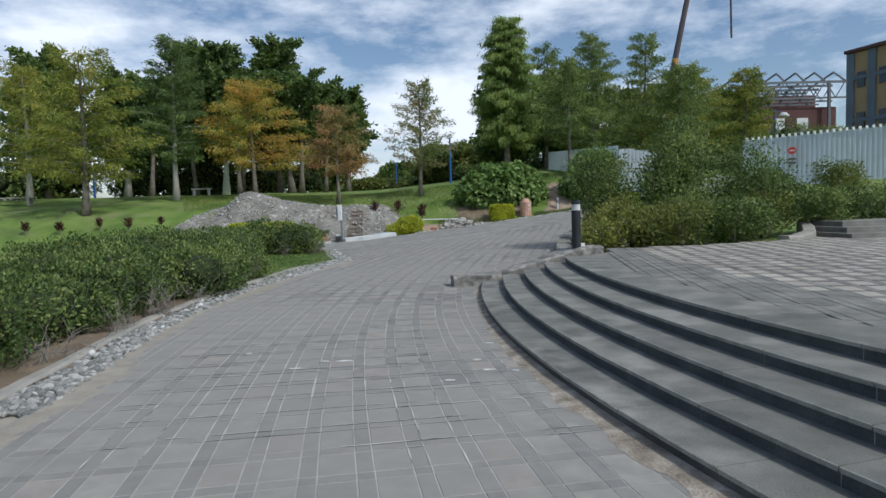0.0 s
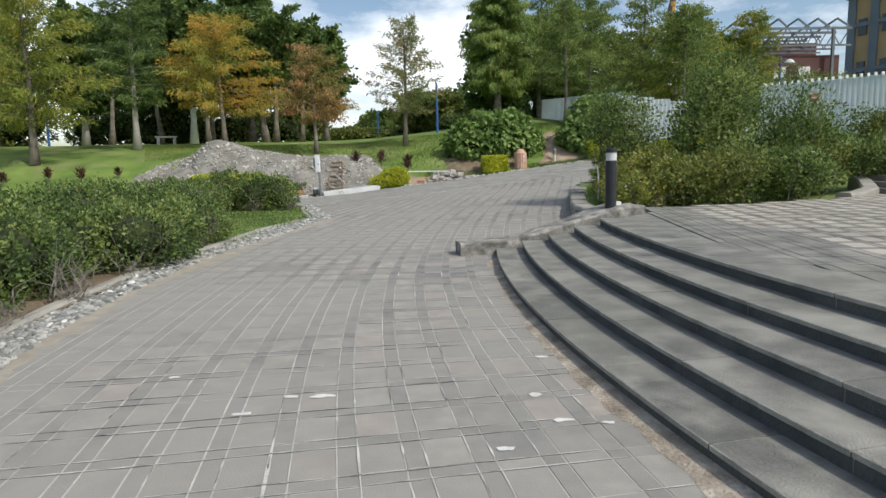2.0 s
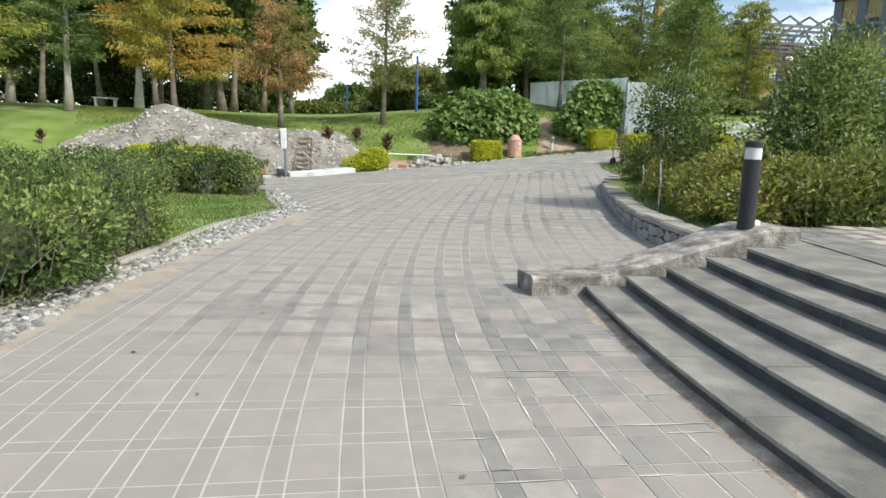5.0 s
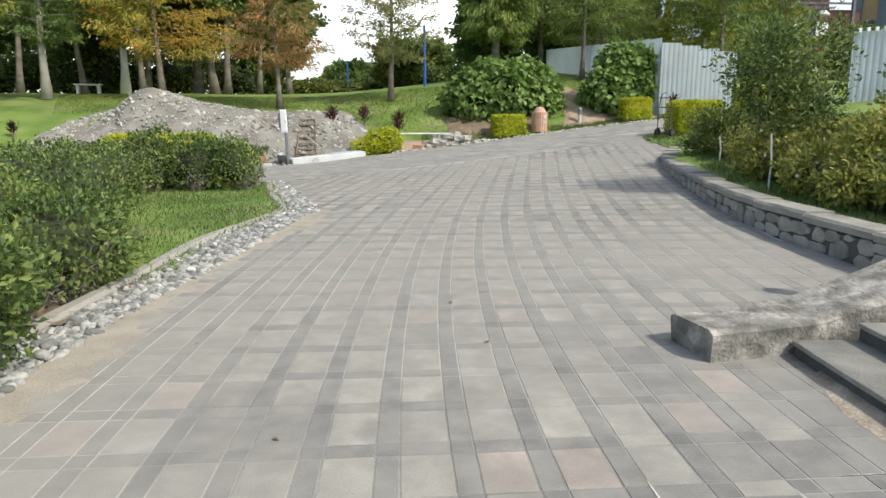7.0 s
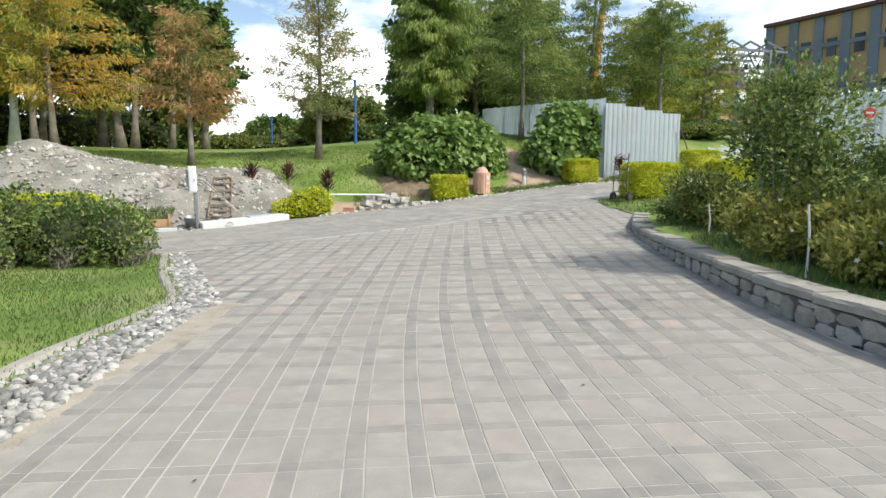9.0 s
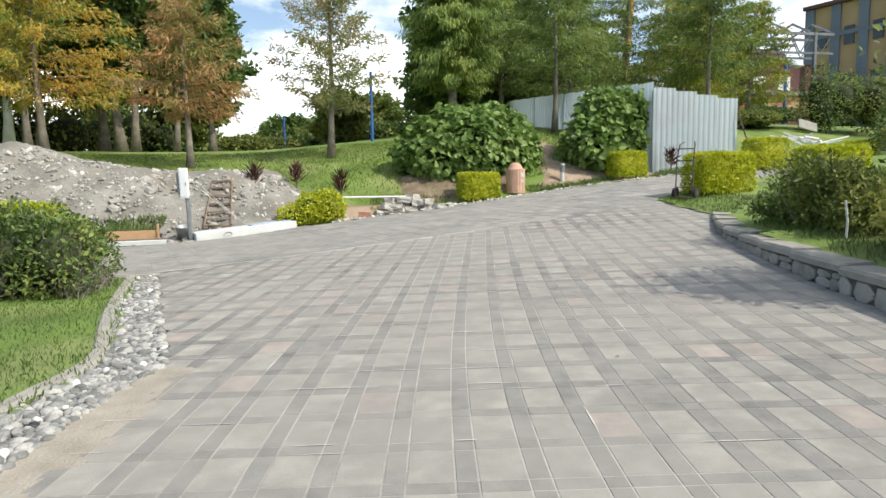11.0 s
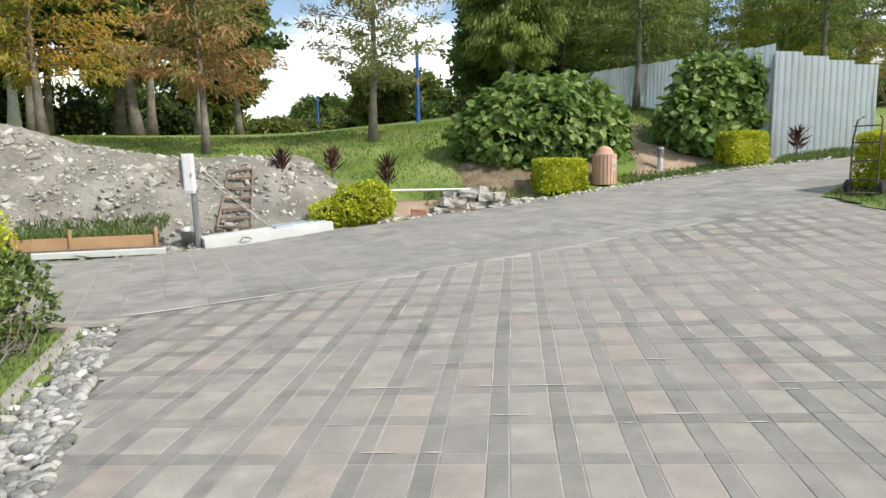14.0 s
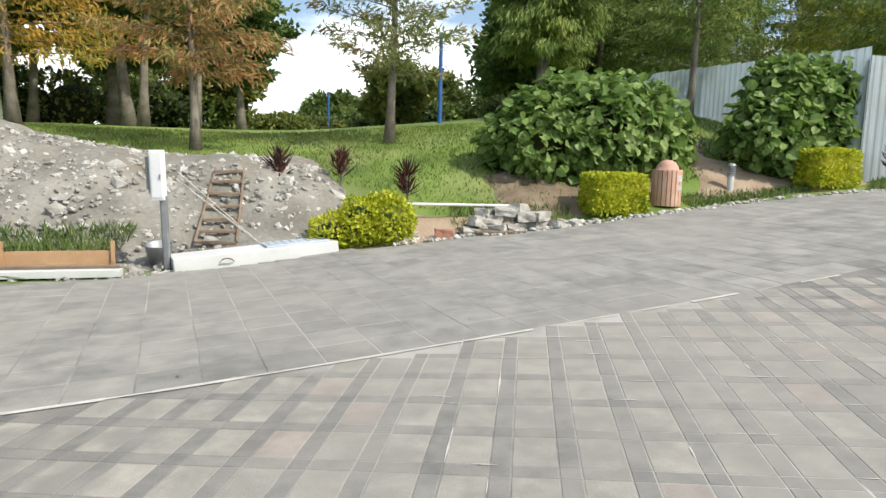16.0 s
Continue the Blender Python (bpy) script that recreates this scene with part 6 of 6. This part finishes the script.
# timber ladder steps up the rubble
lad = tagged(empty("timber_steps", (-2.35, 28.9, 0.5)), "rough timber ladder steps laid up the rubble bank", "steps")
for i in range(7):
    t_ = i / 6
    y_ = 28.35 + 1.25 * t_
    z_ = float(mound_top(-2.8, y_)) + 0.05
    ww = 0.66 - 0.16 * t_
    bm = bmesh.new()
    bm_box(bm, (ww, 0.06, 0.05), (0, 0, 0), 0.01)
    ob = part("tread", bm, M["timber"])
    ob.matrix_world = pose(-2.8 + 0.02 * t_, y_, z_, srng.uniform(-8, 8), srng.uniform(-3, 3), srng.uniform(-4, 4))
    adopt(ob, lad)
for sx_ in (-1, 1):
    bm = bmesh.new()
    bm_path(bm, [(-2.8 + sx_ * 0.33, 28.35, float(mound_top(-2.8, 28.35)) + 0.06), (-2.79 + sx_ * 0.29, 29.0, float(mound_top(-2.8, 29.0)) + 0.05), (-2.78 + sx_ * 0.25, 29.7, float(mound_top(-2.8, 29.7)) + 0.05)], [0.025, 0.022, 0.02], 6)
    adopt(part("side_rail", bm, M["timber"]), lad)

# heap of broken stones, loose brick, pipe rail
hr = random.Random(9)


def rock(name, at, size, material, label, category, group="", seed=0, rz=0):
    bm = bmesh.new()
    bmesh.ops.create_cube(bm, size=1)
    bmesh.ops.subdivide_edges(bm, edges=bm.edges, cuts=2, use_grid_fill=True)
    for v_ in bm.verts:
        v_.co *= 1 + 0.28 * noise.noise(v_.co * 1.9 + Vector((seed * 3.1, seed, 0)))
        v_.co = Vector((v_.co.x * size[0], v_.co.y * size[1], v_.co.z * size[2]))
    ob = tagged(part(name, bm, material), label, category, group)
    ob.matrix_world = pose(*at, hr.uniform(-8, 8), hr.uniform(-8, 8), rz)
    return ob


k = 0
for row, zc in ((0, 0.09), (1, 0.25), (2, 0.38)):
    for i in range(7 - 2 * row):
        x_ = 1.45 + 0.16 * row + i * 0.26 + hr.uniform(-0.05, 0.05)
        y_ = 28.42 + hr.uniform(-0.12, 0.14) + 0.05 * row
        rock("broken_stone", (x_, y_, gz(x_, y_) - 0.05 + zc), (hr.uniform(0.24, 0.4), hr.uniform(0.2, 0.32), hr.uniform(0.13, 0.2)), M["gravel"], "pale broken stone slab in a heap by the paving", "stone", "broken stones", k, hr.uniform(0, 180))
        k += 1
for x_, y_ in ((3.15, 28.5), (3.3, 28.3), (2.95, 28.25), (0.25, 28.3), (0.45, 28.55)):
    rock("broken_stone", (x_, y_, gz(x_, y_) + 0.02), (0.2, 0.17, 0.12), M["gravel"], "pale broken stone slab in a heap by the paving", "stone", "broken stones", k, hr.uniform(0, 180))
    k += 1
rock("loose_brick", (0.95, 28.25, gz(0.95, 28.25) + 0.06), (0.3, 0.18, 0.17), M["red_brick"], "loose pinkish brick at the paving edge", "brick", seed=77)
rail = tagged(empty("pipe_rail", (0.3, 28.9, gz(0.3, 28.9))), "white pipe resting on a short upright by the hedge", "pipe")
bm = bmesh.new()
bm_tube(bm, (0.0, 0, -0.05), (0.02, 0, 0.42), 0.03, n=8)
part("upright", bm, M["white_paint"], rail)
bm = bmesh.new()
bm_tube(bm, (0.0, 0, 0.36), (2.3, 0.35, 0.33), 0.025, n=8)
part("pipe", bm, M["white_paint"], rail)
bm = bmesh.new()
bm_box(bm, (0.95, 0.10, 0.04), (1.95, 28.12, gz(1.95, 28.12) + 0.02), 0.006)
tagged(part("plank", bm, M["timber"]), "short grey plank lying along the paving edge", "plank")

# hand truck
ht = tagged(empty("hand_truck", (7.88, 24.3, gz(7.88, 24.3))), "rusty old hand truck standing by the clipped hedge", "hand truck")
bm = bmesh.new()
for sx_ in (-0.2, 0.2):
    bm_path(bm, [(sx_, 0, 0.05), (sx_, 0.03, 0.9), (sx_ * 0.9, 0.12, 1.22), (sx_ * 0.6, 0.22, 1.28)], [0.016] * 4, 6)
part("frame", bm, M["rust"], ht)
for z_ in (0.25, 0.55, 0.85, 1.12):
    bm = bmesh.new()
    bm_tube(bm, (-0.2, 0.02, z_), (0.2, 0.02, z_), 0.012, n=6)
    part("crossbar", bm, M["rust"], ht)
bm = bmesh.new()
bm_box(bm, (0.42, 0.24, 0.012), (0, -0.12, 0.03), 0.003)
part("toe_plate", bm, M["rust"], ht)
for sx_ in (-0.25, 0.25):
    bm = bmesh.new()
    bm_tube(bm, (sx_ - 0.03, 0.09, 0.12), (sx_ + 0.03, 0.09, 0.12), 0.12, n=16)
    wheel = part("wheel", bm, M["rubber"], ht)
    bm = bmesh.new()
    bm_tube(bm, (sx_ - 0.034, 0.09, 0.12), (sx_ + 0.034, 0.09, 0.12), 0.05, n=12)
    part("hub", bm, M["rust"], wheel)
ht.matrix_world = pose(7.88, 24.3, gz(7.88, 24.3) + 0.02, 0, 0, -60)

# stakes in the bed
for x_, y_, h_ in ((4.55, 14.3, 0.8), (5.75, 17.6, 0.5)):
    bm = bmesh.new()
    bm_path(bm, [(0, 0, -0.05), (0.015, 0, h_ / 2), (-0.01, 0.02, h_)], [0.015, 0.014, 0.012], 7)
    st = tagged(part("garden_stake", bm, M["band_white"]), "pale stake standing in the planted bed", "stake", "garden stakes")
    st.location = (x_, y_, bz(x_, y_))

# ---- corrugated hoardings ----
def hoarding(name, p0, p1, base0, base1, top0, top1, label, pitch=0.19, sheet=0.76, step=True):
    p0, p1 = Vector(p0), Vector(p1)
    d = p1 - p0
    L = d.length
    d.normalize()
    nn = Vector((d.y, -d.x))
    root = tagged(empty(name, (p0.x, p0.y, base0)), label, "fence", kind="structure")
    n = max(1, round(L / sheet))
    for i in range(n):
        a, b = L * i / n, L * (i + 1) / n
        m_ = (i + 0.5) / n
        zb_ = min(base0 + (base1 - base0) * i / n, base0 + (base1 - base0) * (i + 1) / n) - 0.12
        zt = top0 + (top1 - top0) * (m_ if step else 0.5)
        bm = bmesh.new()
        cols = []
        ribs = max(2, round((b - a) / pitch))
        for k in range(ribs):
            u0 = a + (b - a) * k / ribs
            wdt = (b - a) / ribs
            for fr, dep in ((0.0, 0.0), (0.16, -0.018), (0.42, -0.018), (0.58, 0.0)):
                u = u0 + wdt * fr
                q = p0 + d * u + nn * (dep + 0.002 * (i % 2))
                z_hi = zt if step else top0 + (top1 - top0) * u / L
                cols.append((bm.verts.new((q.x, q.y, zb_)), bm.verts.new((q.x, q.y, z_hi))))
        u = b
        q = p0 + d * u + nn * (0.002 * (i % 2))
        cols.append((bm.verts.new((q.x, q.y, zb_)), bm.verts.new((q.x, q.y, zt if step else top0 + (top1 - top0) * u / L))))
        for s0, s1 in zip(cols, cols[1:]):
            bm.faces.new((s0[0], s1[0], s1[1], s0[1]))
        bmesh.ops.solidify(bm, geom=bm.faces[:], thickness=0.004)
        ob = part("sheet", bm, M["fence"])
        adopt(ob, root)
    for i in range(0, n + 1, 3):
        u = min(L * i / n, L)
        q = p0 + d * u - nn * 0.05
        bm = bmesh.new()
        zb_ = base0 + (base1 - base0) * u / L
        bm_tube(bm, (q.x, q.y, zb_ - 0.2), (q.x, q.y, top0 + (top1 - top0) * u / L - 0.15), 0.03, n=8)
        adopt(part("fence_post", bm, M["grey_metal"]), root)
    return root


gb = lambda x, y: gz(x, y) - 0.05
FENCE = "pale grey-blue corrugated steel hoarding on the bank"
hoarding("hoarding", (8.95, 40.2), (10.6, 30.35), gb(8.95, 40.2), gb(10.6, 30.35), 4.9, 4.36, FENCE)
hoarding("hoarding", (10.62, 30.35), (13.9, 30.6), gb(10.6, 30.35), gb(13.9, 30.6), 4.24, 3.86, FENCE + " stepping down")
hoarding("hoarding", (14.6, 25.4), (20.5, 22.6), bz(14.6, 25.4) - 0.3, bz(20.5, 22.6) - 0.3, 4.0, 4.3, "long pale corrugated steel hoarding above the shrubs")
# white capping of the long hoarding, with fixing tabs
cap = tagged(empty("fence_capping", (14.6, 25.4, 4.5)), "white capping rail along the long hoarding", "capping", kind="structure")
dx, dy = 5.9, -2.8
for i in range(28):
    t_ = (i + 0.5) / 28
    bm = bmesh.new()
    bm_box(bm, (0.10, 0.05, 0.12), (14.6 + dx * t_, 25.35 + dy * t_, 4.0 + 0.3 * t_ + 0.04), 0.004)
    adopt(part("tab", bm, M["fence_edge"]), cap)
# no-entry sign on the long hoarding
sg = tagged(empty("warning_sign", (16.3, 24.53, 3.55)), "round red and white prohibition sign with a notice below", "sign")
bm = bmesh.new()
bmesh.ops.create_cone(bm, cap_ends=True, segments=24, radius1=0.16, radius2=0.16, depth=0.012)
part("disc", bm, M["sign_red"], sg)
bm = bmesh.new()
bm_box(bm, (0.2, 0.06, 0.006), (0, 0, 0.011))
part("bar", bm, M["band_white"], sg)
for k_ in range(2):
    bm = bmesh.new()
    bm_box(bm, (0.3, 0.1, 0.006), (0, -0.36 - 0.16 * k_, 0.0))
    part("notice_line", bm, M["bar_grey"], sg)
sg.matrix_world = Matrix.Translation((16.25, 24.50, 3.45)) @ Matrix.Rotation(math.atan2(dy, dx), 4, "Z") @ pose(0, 0, 0, 90, 0, 0)

# ---- lamps, posts and benches of the park ----
def blue_lamp(x, y, h, z):
    root = tagged(empty("park_lamp", (x, y, z)), "tall blue park lamp post with a white globe shade", "lamp post")
    bm = bmesh.new()
    bm_tube(bm, (0, 0, 0), (0, 0, h), 0.10, 0.08, 10)
    part("post", bm, M["blue_paint"], root)
    bm = bmesh.new()
    bm_path(bm, [(0, 0, h - 0.4), (0.25, -0.05, h - 0.1), (0.55, -0.1, h - 0.25)], [0.03, 0.03, 0.025], 6)
    part("arm", bm, M["blue_paint"], root)
    bm = bmesh.new()
    bm_lathe(bm, [(0.07, 0.22), (0.17, 0.19), (0.34, 0.0), (0.37, -0.05), (0.15, -0.12), (0.03, -0.15)][::-1], 14)
    bmesh.ops.translate(bm, verts=bm.verts, vec=(0.58, -0.1, h - 0.42))
    part("shade", bm, M["band_white"], root, smooth=True)


blue_lamp(25.3, 42.0, 3.6, gz(25.3, 42.0) - 0.05)
for x_, y_, h_ in ((2.35, 38.8, 2.9), (-21.5, 41.5, 2.2), (-1.6, 51.5, 2.2)):
    bm = bmesh.new()
    bm_tube(bm, (0, 0, 0), (0, 0, h_), 0.075, 0.06, 10)
    bm_tube(bm, (0, 0, h_), (0, 0, h_ + 0.05), 0.09, 0.04, 10)
    bp_ = tagged(part("blue_post", bm, M["blue_paint"]), "blue painted steel post standing on the lawn", "post", "blue posts")
    bp_.location = (x_, y_, gz(x_, y_) - 0.1)


def bench(x, y, rz, mat, label, L=1.7):
    root = tagged(empty("bench", (x, y, gz(x, y) - 0.06), 0), label, "bench")
    bm = bmesh.new()
    bm_box(bm, (L, 0.45, 0.07), (0, 0, 0.45), 0.01)
    part("seat", bm, mat, root)
    for sx_ in (-0.38, 0.38):
        bm = bmesh.new()
        bm_box(bm, (0.12, 0.4, 0.42), (sx_ * L, 0, 0.21), 0.01)
        part("leg", bm, mat, root)
    root.matrix_world = pose(x, y, gz(x, y) - 0.06, 0, 0, rz)


bench(-13.9, 40.0, 10, M["band_white"], "pale stone bench among the trees", 1.2)
bench(-22.0, 33.6, 0, M["pale_bark"], "weathered pale bench under the trees", 2.4)
# ---- white scrap heap by the far building ----
scrap = random.Random(3)
for i in range(48):
    bm = bmesh.new()
    bm_box(bm, (scrap.uniform(0.8, 2.0), 0.06, 0.05), (0, 0, 0), 0.006)
    ob = tagged(part("scrap_bar", bm, M["white_paint"]), "white painted steel bar in a scrap heap", "scrap", "scrap heap")
    ob.matrix_world = pose(16.3 + scrap.uniform(-1.2, 1.2), 30.5 + scrap.uniform(-0.5, 0.5), gz(16.3, 30.5) + 0.1 + 0.018 * i, scrap.uniform(-12, 12), scrap.uniform(-22, 22), scrap.uniform(-75, 75))

# ---- far building, steel frame and crane ----
bld = tagged(empty("apartment_building", (42, 52, 2)), "unfinished building with ochre and blue-grey wall panels and a flat roof", "building")
bm = bmesh.new()
bm_box(bm, (26, 2.4, 13.4), (48.6, 50.2, 6.7), 0.0)
adopt(part("wall", bm, M["wall_yellow"]), bld)
for i in range(13):
    bm = bmesh.new()
    bm_box(bm, (0.7, 0.2, 11.5), (35.9 + i * 2.0, 48.95, 7.6), 0.02)
    adopt(part("panel", bm, M["wall_blue"]), bld)
for fl in range(3):
    for i in range(12):
        bm = bmesh.new()
        bm_box(bm, (0.7, 0.14, 1.3), (36.9 + i * 2.0, 48.97, 4.2 + fl * 3.4), 0.0)
        adopt(part("window", bm, M["glass_dark"]), bld)
for z_ in (7.6, 11.2):
    bm = bmesh.new()
    bm_box(bm, (26.0, 0.16, 0.3), (48.6, 48.93, z_), 0.0)
    adopt(part("storey_band", bm, M["wall_blue"]), bld)
bm = bmesh.new()
bm_box(bm, (26.3, 2.9, 0.28), (48.6, 50.1, 13.5), 0.04)
adopt(part("roof", bm, M["wall_brown"]), bld)
bld.matrix_world = Matrix.Translation((44.0, 62.0, 0)) @ Matrix.Rotation(radians(-75), 4, "Z") @ Matrix.Scale(1.17, 4) @ Matrix.Translation((-35.6, -48.95, 0)) @ Matrix.Translation((42, 52, 2))
hall = tagged(empty("steel_hall", (30, 52, 2)), "bare steel roof frame above a dark brown brick wall", "building")
bm = bmesh.new()
bm_box(bm, (9.5, 0.4, 7.8), (32.2, 56.2, 6.8), 0.0)
adopt(part("wall", bm, M["wall_brown"]), hall)
bm = bmesh.new()
bm_box(bm, (9.0, 0.3, 5.4), (31.0, 51.0, 6.2), 0.0)
adopt(part("front_wall", bm, M["wall_brown"]), hall)
for k_, mat_ in ((0, M["red_brick"]), (1, M["wall_yellow"])):
    bm = bmesh.new()
    for i in range(32):
        for j in range(5):
            if (i + j + (i * 7 + j * 3) % 5 // 3) % 2 == k_:
                bm_box(bm, (0.255, 0.06, 0.255), (26.9 + i * 0.27, 50.83, 5.45 + j * 0.27), 0.0)
    adopt(tagged(part("facing_tiles", bm, mat_), kind="stuff"), hall)
bm = bmesh.new()
bm_box(bm, (9.0, 0.5, 0.28), (31.0, 50.75, 6.86), 0.02)
adopt(part("ledge", bm, M["steel"]), hall)
# the doorway's inner shade, put into a near-black plate on the solid wall
bm = bmesh.new()
bm_box(bm, (3.6, 0.05, 1.0), (29.9, 50.82, 4.75), 0.0)
adopt(part("opening", bm, M["glass_dark"]), hall)
for x_ in (30.6, 32.6):
    bm = bmesh.new()
    bm_box(bm, (0.95, 0.06, 0.95), (x_, 50.82, 7.55), 0.01)
    adopt(part("white_panel", bm, M["white_paint"]), hall)
slab = tagged(empty("concrete_slab", (22.9, 38.0, gz(22.9, 38.0))), "pale broken concrete slab leaning by the lamp post", "slab")
bm = bmesh.new()
bm_box(bm, (0.9, 0.5, 0.1), (0, 0, 0), 0.03)
slab.matrix_world = pose(22.3, 36.9, gz(22.3, 36.9) + 0.3, 60, 16, -12)
part("slab", bm, M["kerb"], slab)
prop = tagged(empty("fence_prop", (14.1, 30.4, gz(14.1, 30.4))), "dark steel prop leaning on the end of the hoarding", "prop")
bm = bmesh.new()
bm_tube(bm, (-0.25, 0.1, 1.75), (0.3, -0.2, -0.1), 0.025, n=6)
part("strut", bm, M["rust"], prop)
for x_ in (27.4, 34.6):
    bm = bmesh.new()
    bm_box(bm, (0.2, 0.2, 9.0), (x_, 50.4, 6.5), 0.0)
    adopt(part("column", bm, M["steel"]), hall)
for j in range(4):
    y_ = 50.4 + j * 1.9
    bm = bmesh.new()
    bm_box(bm, (8.8, 0.14, 0.18), (31.7, y_, 10.9), 0.0)
    bm_box(bm, (8.8, 0.1, 0.14), (31.7, y_, 9.6), 0.0)
    for i in range(10):
        xa = 27.4 + i * 0.86
        bm_tube(bm, (xa, y_, 9.6 if i % 2 else 11.0), (xa + 0.86, y_, 11.0 if i % 2 else 9.6), 0.045, n=5)
    adopt(part("truss", bm, M["steel"]), hall)
for i in range(6):
    x_ = 27.4 + i * 1.7
    bm = bmesh.new()
    bm_tube(bm, (x_, 50.4, 11.0), (x_ + 0.9, 53.2, 12.2), 0.09, n=6)
    bm_tube(bm, (x_ + 0.9, 53.2, 12.2), (x_, 56.2, 11.0), 0.09, n=6)
    adopt(part("rafter", bm, M["steel"]), hall)
crane = tagged(empty("mobile_crane", (31, 78, 2)), "mobile crane boom rising behind the trees", "crane")
bm = bmesh.new()
bm_box(bm, (3, 6, 3), (30.4, 78, 3.6), 0.2)
adopt(part("cab", bm, M["crane_orange"]), crane)
b0, b1, b2 = Vector((31.6, 78, 5)), Vector((32.2, 78, 16.5)), Vector((36.8, 78, 38))
bm = bmesh.new()
bm_tube(bm, b0, b1 + (b2 - b1) * 0.12, 0.42, 0.4, 8)
adopt(part("lower_boom", bm, M["crane_orange"]), crane)
bm = bmesh.new()
bm_tube(bm, b1, b2, 0.38, 0.3, 8)
adopt(part("upper_boom", bm, M["crane_dark"]), crane)
bm = bmesh.new()
bm_tube(bm, (38.6, 78, 38), (39.9, 78, 24), 0.03, n=5)
bm_tube(bm, (39.8, 78, 27), (39.9, 78, 21.5), 0.13, n=8)
adopt(part("hoist_rope", bm, M["crane_dark"]), crane)
crane.matrix_world = Matrix.Translation((0.4, -2.44, 1.5)) @ Matrix.Scale(0.76, 4) @ Matrix.Translation((-0.4, 2.44, -1.5)) @ Matrix.Translation((31, 78, 2))

# ---- fallen leaves and litter on the paving ----
def fallen_leaf(x, y, s_, mat, label, rz):
    bm = bmesh.new()
    v0 = [bm.verts.new(p) for p in ((0, -0.6, 0.0), (0.45, -0.1, 0.12), (0.3, 0.45, 0.2), (0, 0.8, 0.1), (-0.35, 0.4, 0.25), (-0.42, -0.1, 0.1))]
    bm.faces.new(v0)
    bmesh.ops.solidify(bm, geom=bm.faces[:], thickness=0.03)
    bmesh.ops.scale(bm, vec=(s_, s_, s_), verts=bm.verts)
    ob = tagged(part("fallen_leaf", bm, mat), label, "leaf", "fallen leaves")
    ob.matrix_world = pose(x, y, gz(x, y) + 0.006, 0, 0, rz)


lr = random.Random(12)
for i in range(26):
    x_, y_ = lr.uniform(-2.2, 3.2), lr.uniform(2, 24)
    if inside(road_poly, x_, y_) and not (x_ > 0.9 and y_ < 10.3):
        fallen_leaf(x_, y_, lr.uniform(0.015, 0.035), M["timber"] if i % 2 else M["tan_soil"], "small dry brown leaf on the paving", lr.uniform(0, 360))
for x_, y_, s_ in ((-0.86, 3.67, 0.07), (-0.42, 3.91, 0.09), (-0.62, 3.92, 0.06), (0.9, 3.76, 0.08), (0.97, 3.36, 0.07), (1.2, 3.3, 0.05), (0.6, 3.05, 0.06), (1.3, 5.1, 0.07), (1.1, 4.5, 0.05), (-1.5, 4.4, 0.05), (1.45, 3.0, 0.06)):
    bm = bmesh.new()
    bmesh.ops.create_cone(bm, cap_ends=True, segments=22, radius1=1, radius2=0.97, depth=0.004)
    for v_ in bm.verts:
        k_ = s_ * 0.8 * (1 + 0.7 * noise.noise((v_.co.x * 1.1 + x_ * 5, v_.co.y * 1.1, y_)))
        v_.co = Vector((v_.co.x * k_, v_.co.y * k_ * 0.42, v_.co.z))
    ob = tagged(part("mortar_chip", bm, M["white_stone"]), "flake of white mortar on the paving", "mortar chip", "mortar chips")
    ob.location = (x_, y_, gz(x_, y_) + 0.006)

# ---- paving stones and plaza tiles that can be picked out singly ----
tile_shapes = {}
for x_, y_, w_, h_, k_ in plaza_single:
    if (w_, h_, k_) not in tile_shapes:
        v, f, _m = paver_blocks(np.zeros(1), np.zeros(1), np.zeros(1), np.array([w_ / 2]), np.array([h_ / 2]), np.zeros(1))
        v[:, 2] = [-0.012] * 4 + [0.0] * 4
        me = mesh_np("plaza_tile", v, f)
        me.materials.append(PLAZA_MATS[k_])
        tile_shapes[(w_, h_, k_)] = me
    ob = new("plaza_tile", tile_shapes[(w_, h_, k_)])
    ob.parent = plaza
    ob.matrix_world = Matrix.Translation((x_, y_, PLAZA_Z + srng.uniform(-0.001, 0.001))) @ Matrix.Rotation(radians(-10), 4, "Z")
shapes = {}
for x_, y_, a_, w_, h_, k_ in single[:300]:
    key = (round(w_, 3), round(h_, 3), int(k_))
    if key not in shapes:
        v, f, _m = paver_blocks(np.zeros(1), np.zeros(1), np.zeros(1), np.array([w_ / 2]), np.array([h_ / 2]), np.zeros(1))
        v[:, 2] = [-0.012] * 4 + [0.0] * 4
        me = mesh_np("paving_stone", v, f)
        me.materials.append(PAVER_MATS[int(k_)])
        shapes[key] = me
    ob = new("paving_stone", shapes[key])
    ob.parent = road_bed
    ob.matrix_world = Matrix.Translation((x_, y_, gz(x_, y_) + srng.uniform(-0.0015, 0.0015))) @ Matrix.Rotation(-a_, 4, "Z")
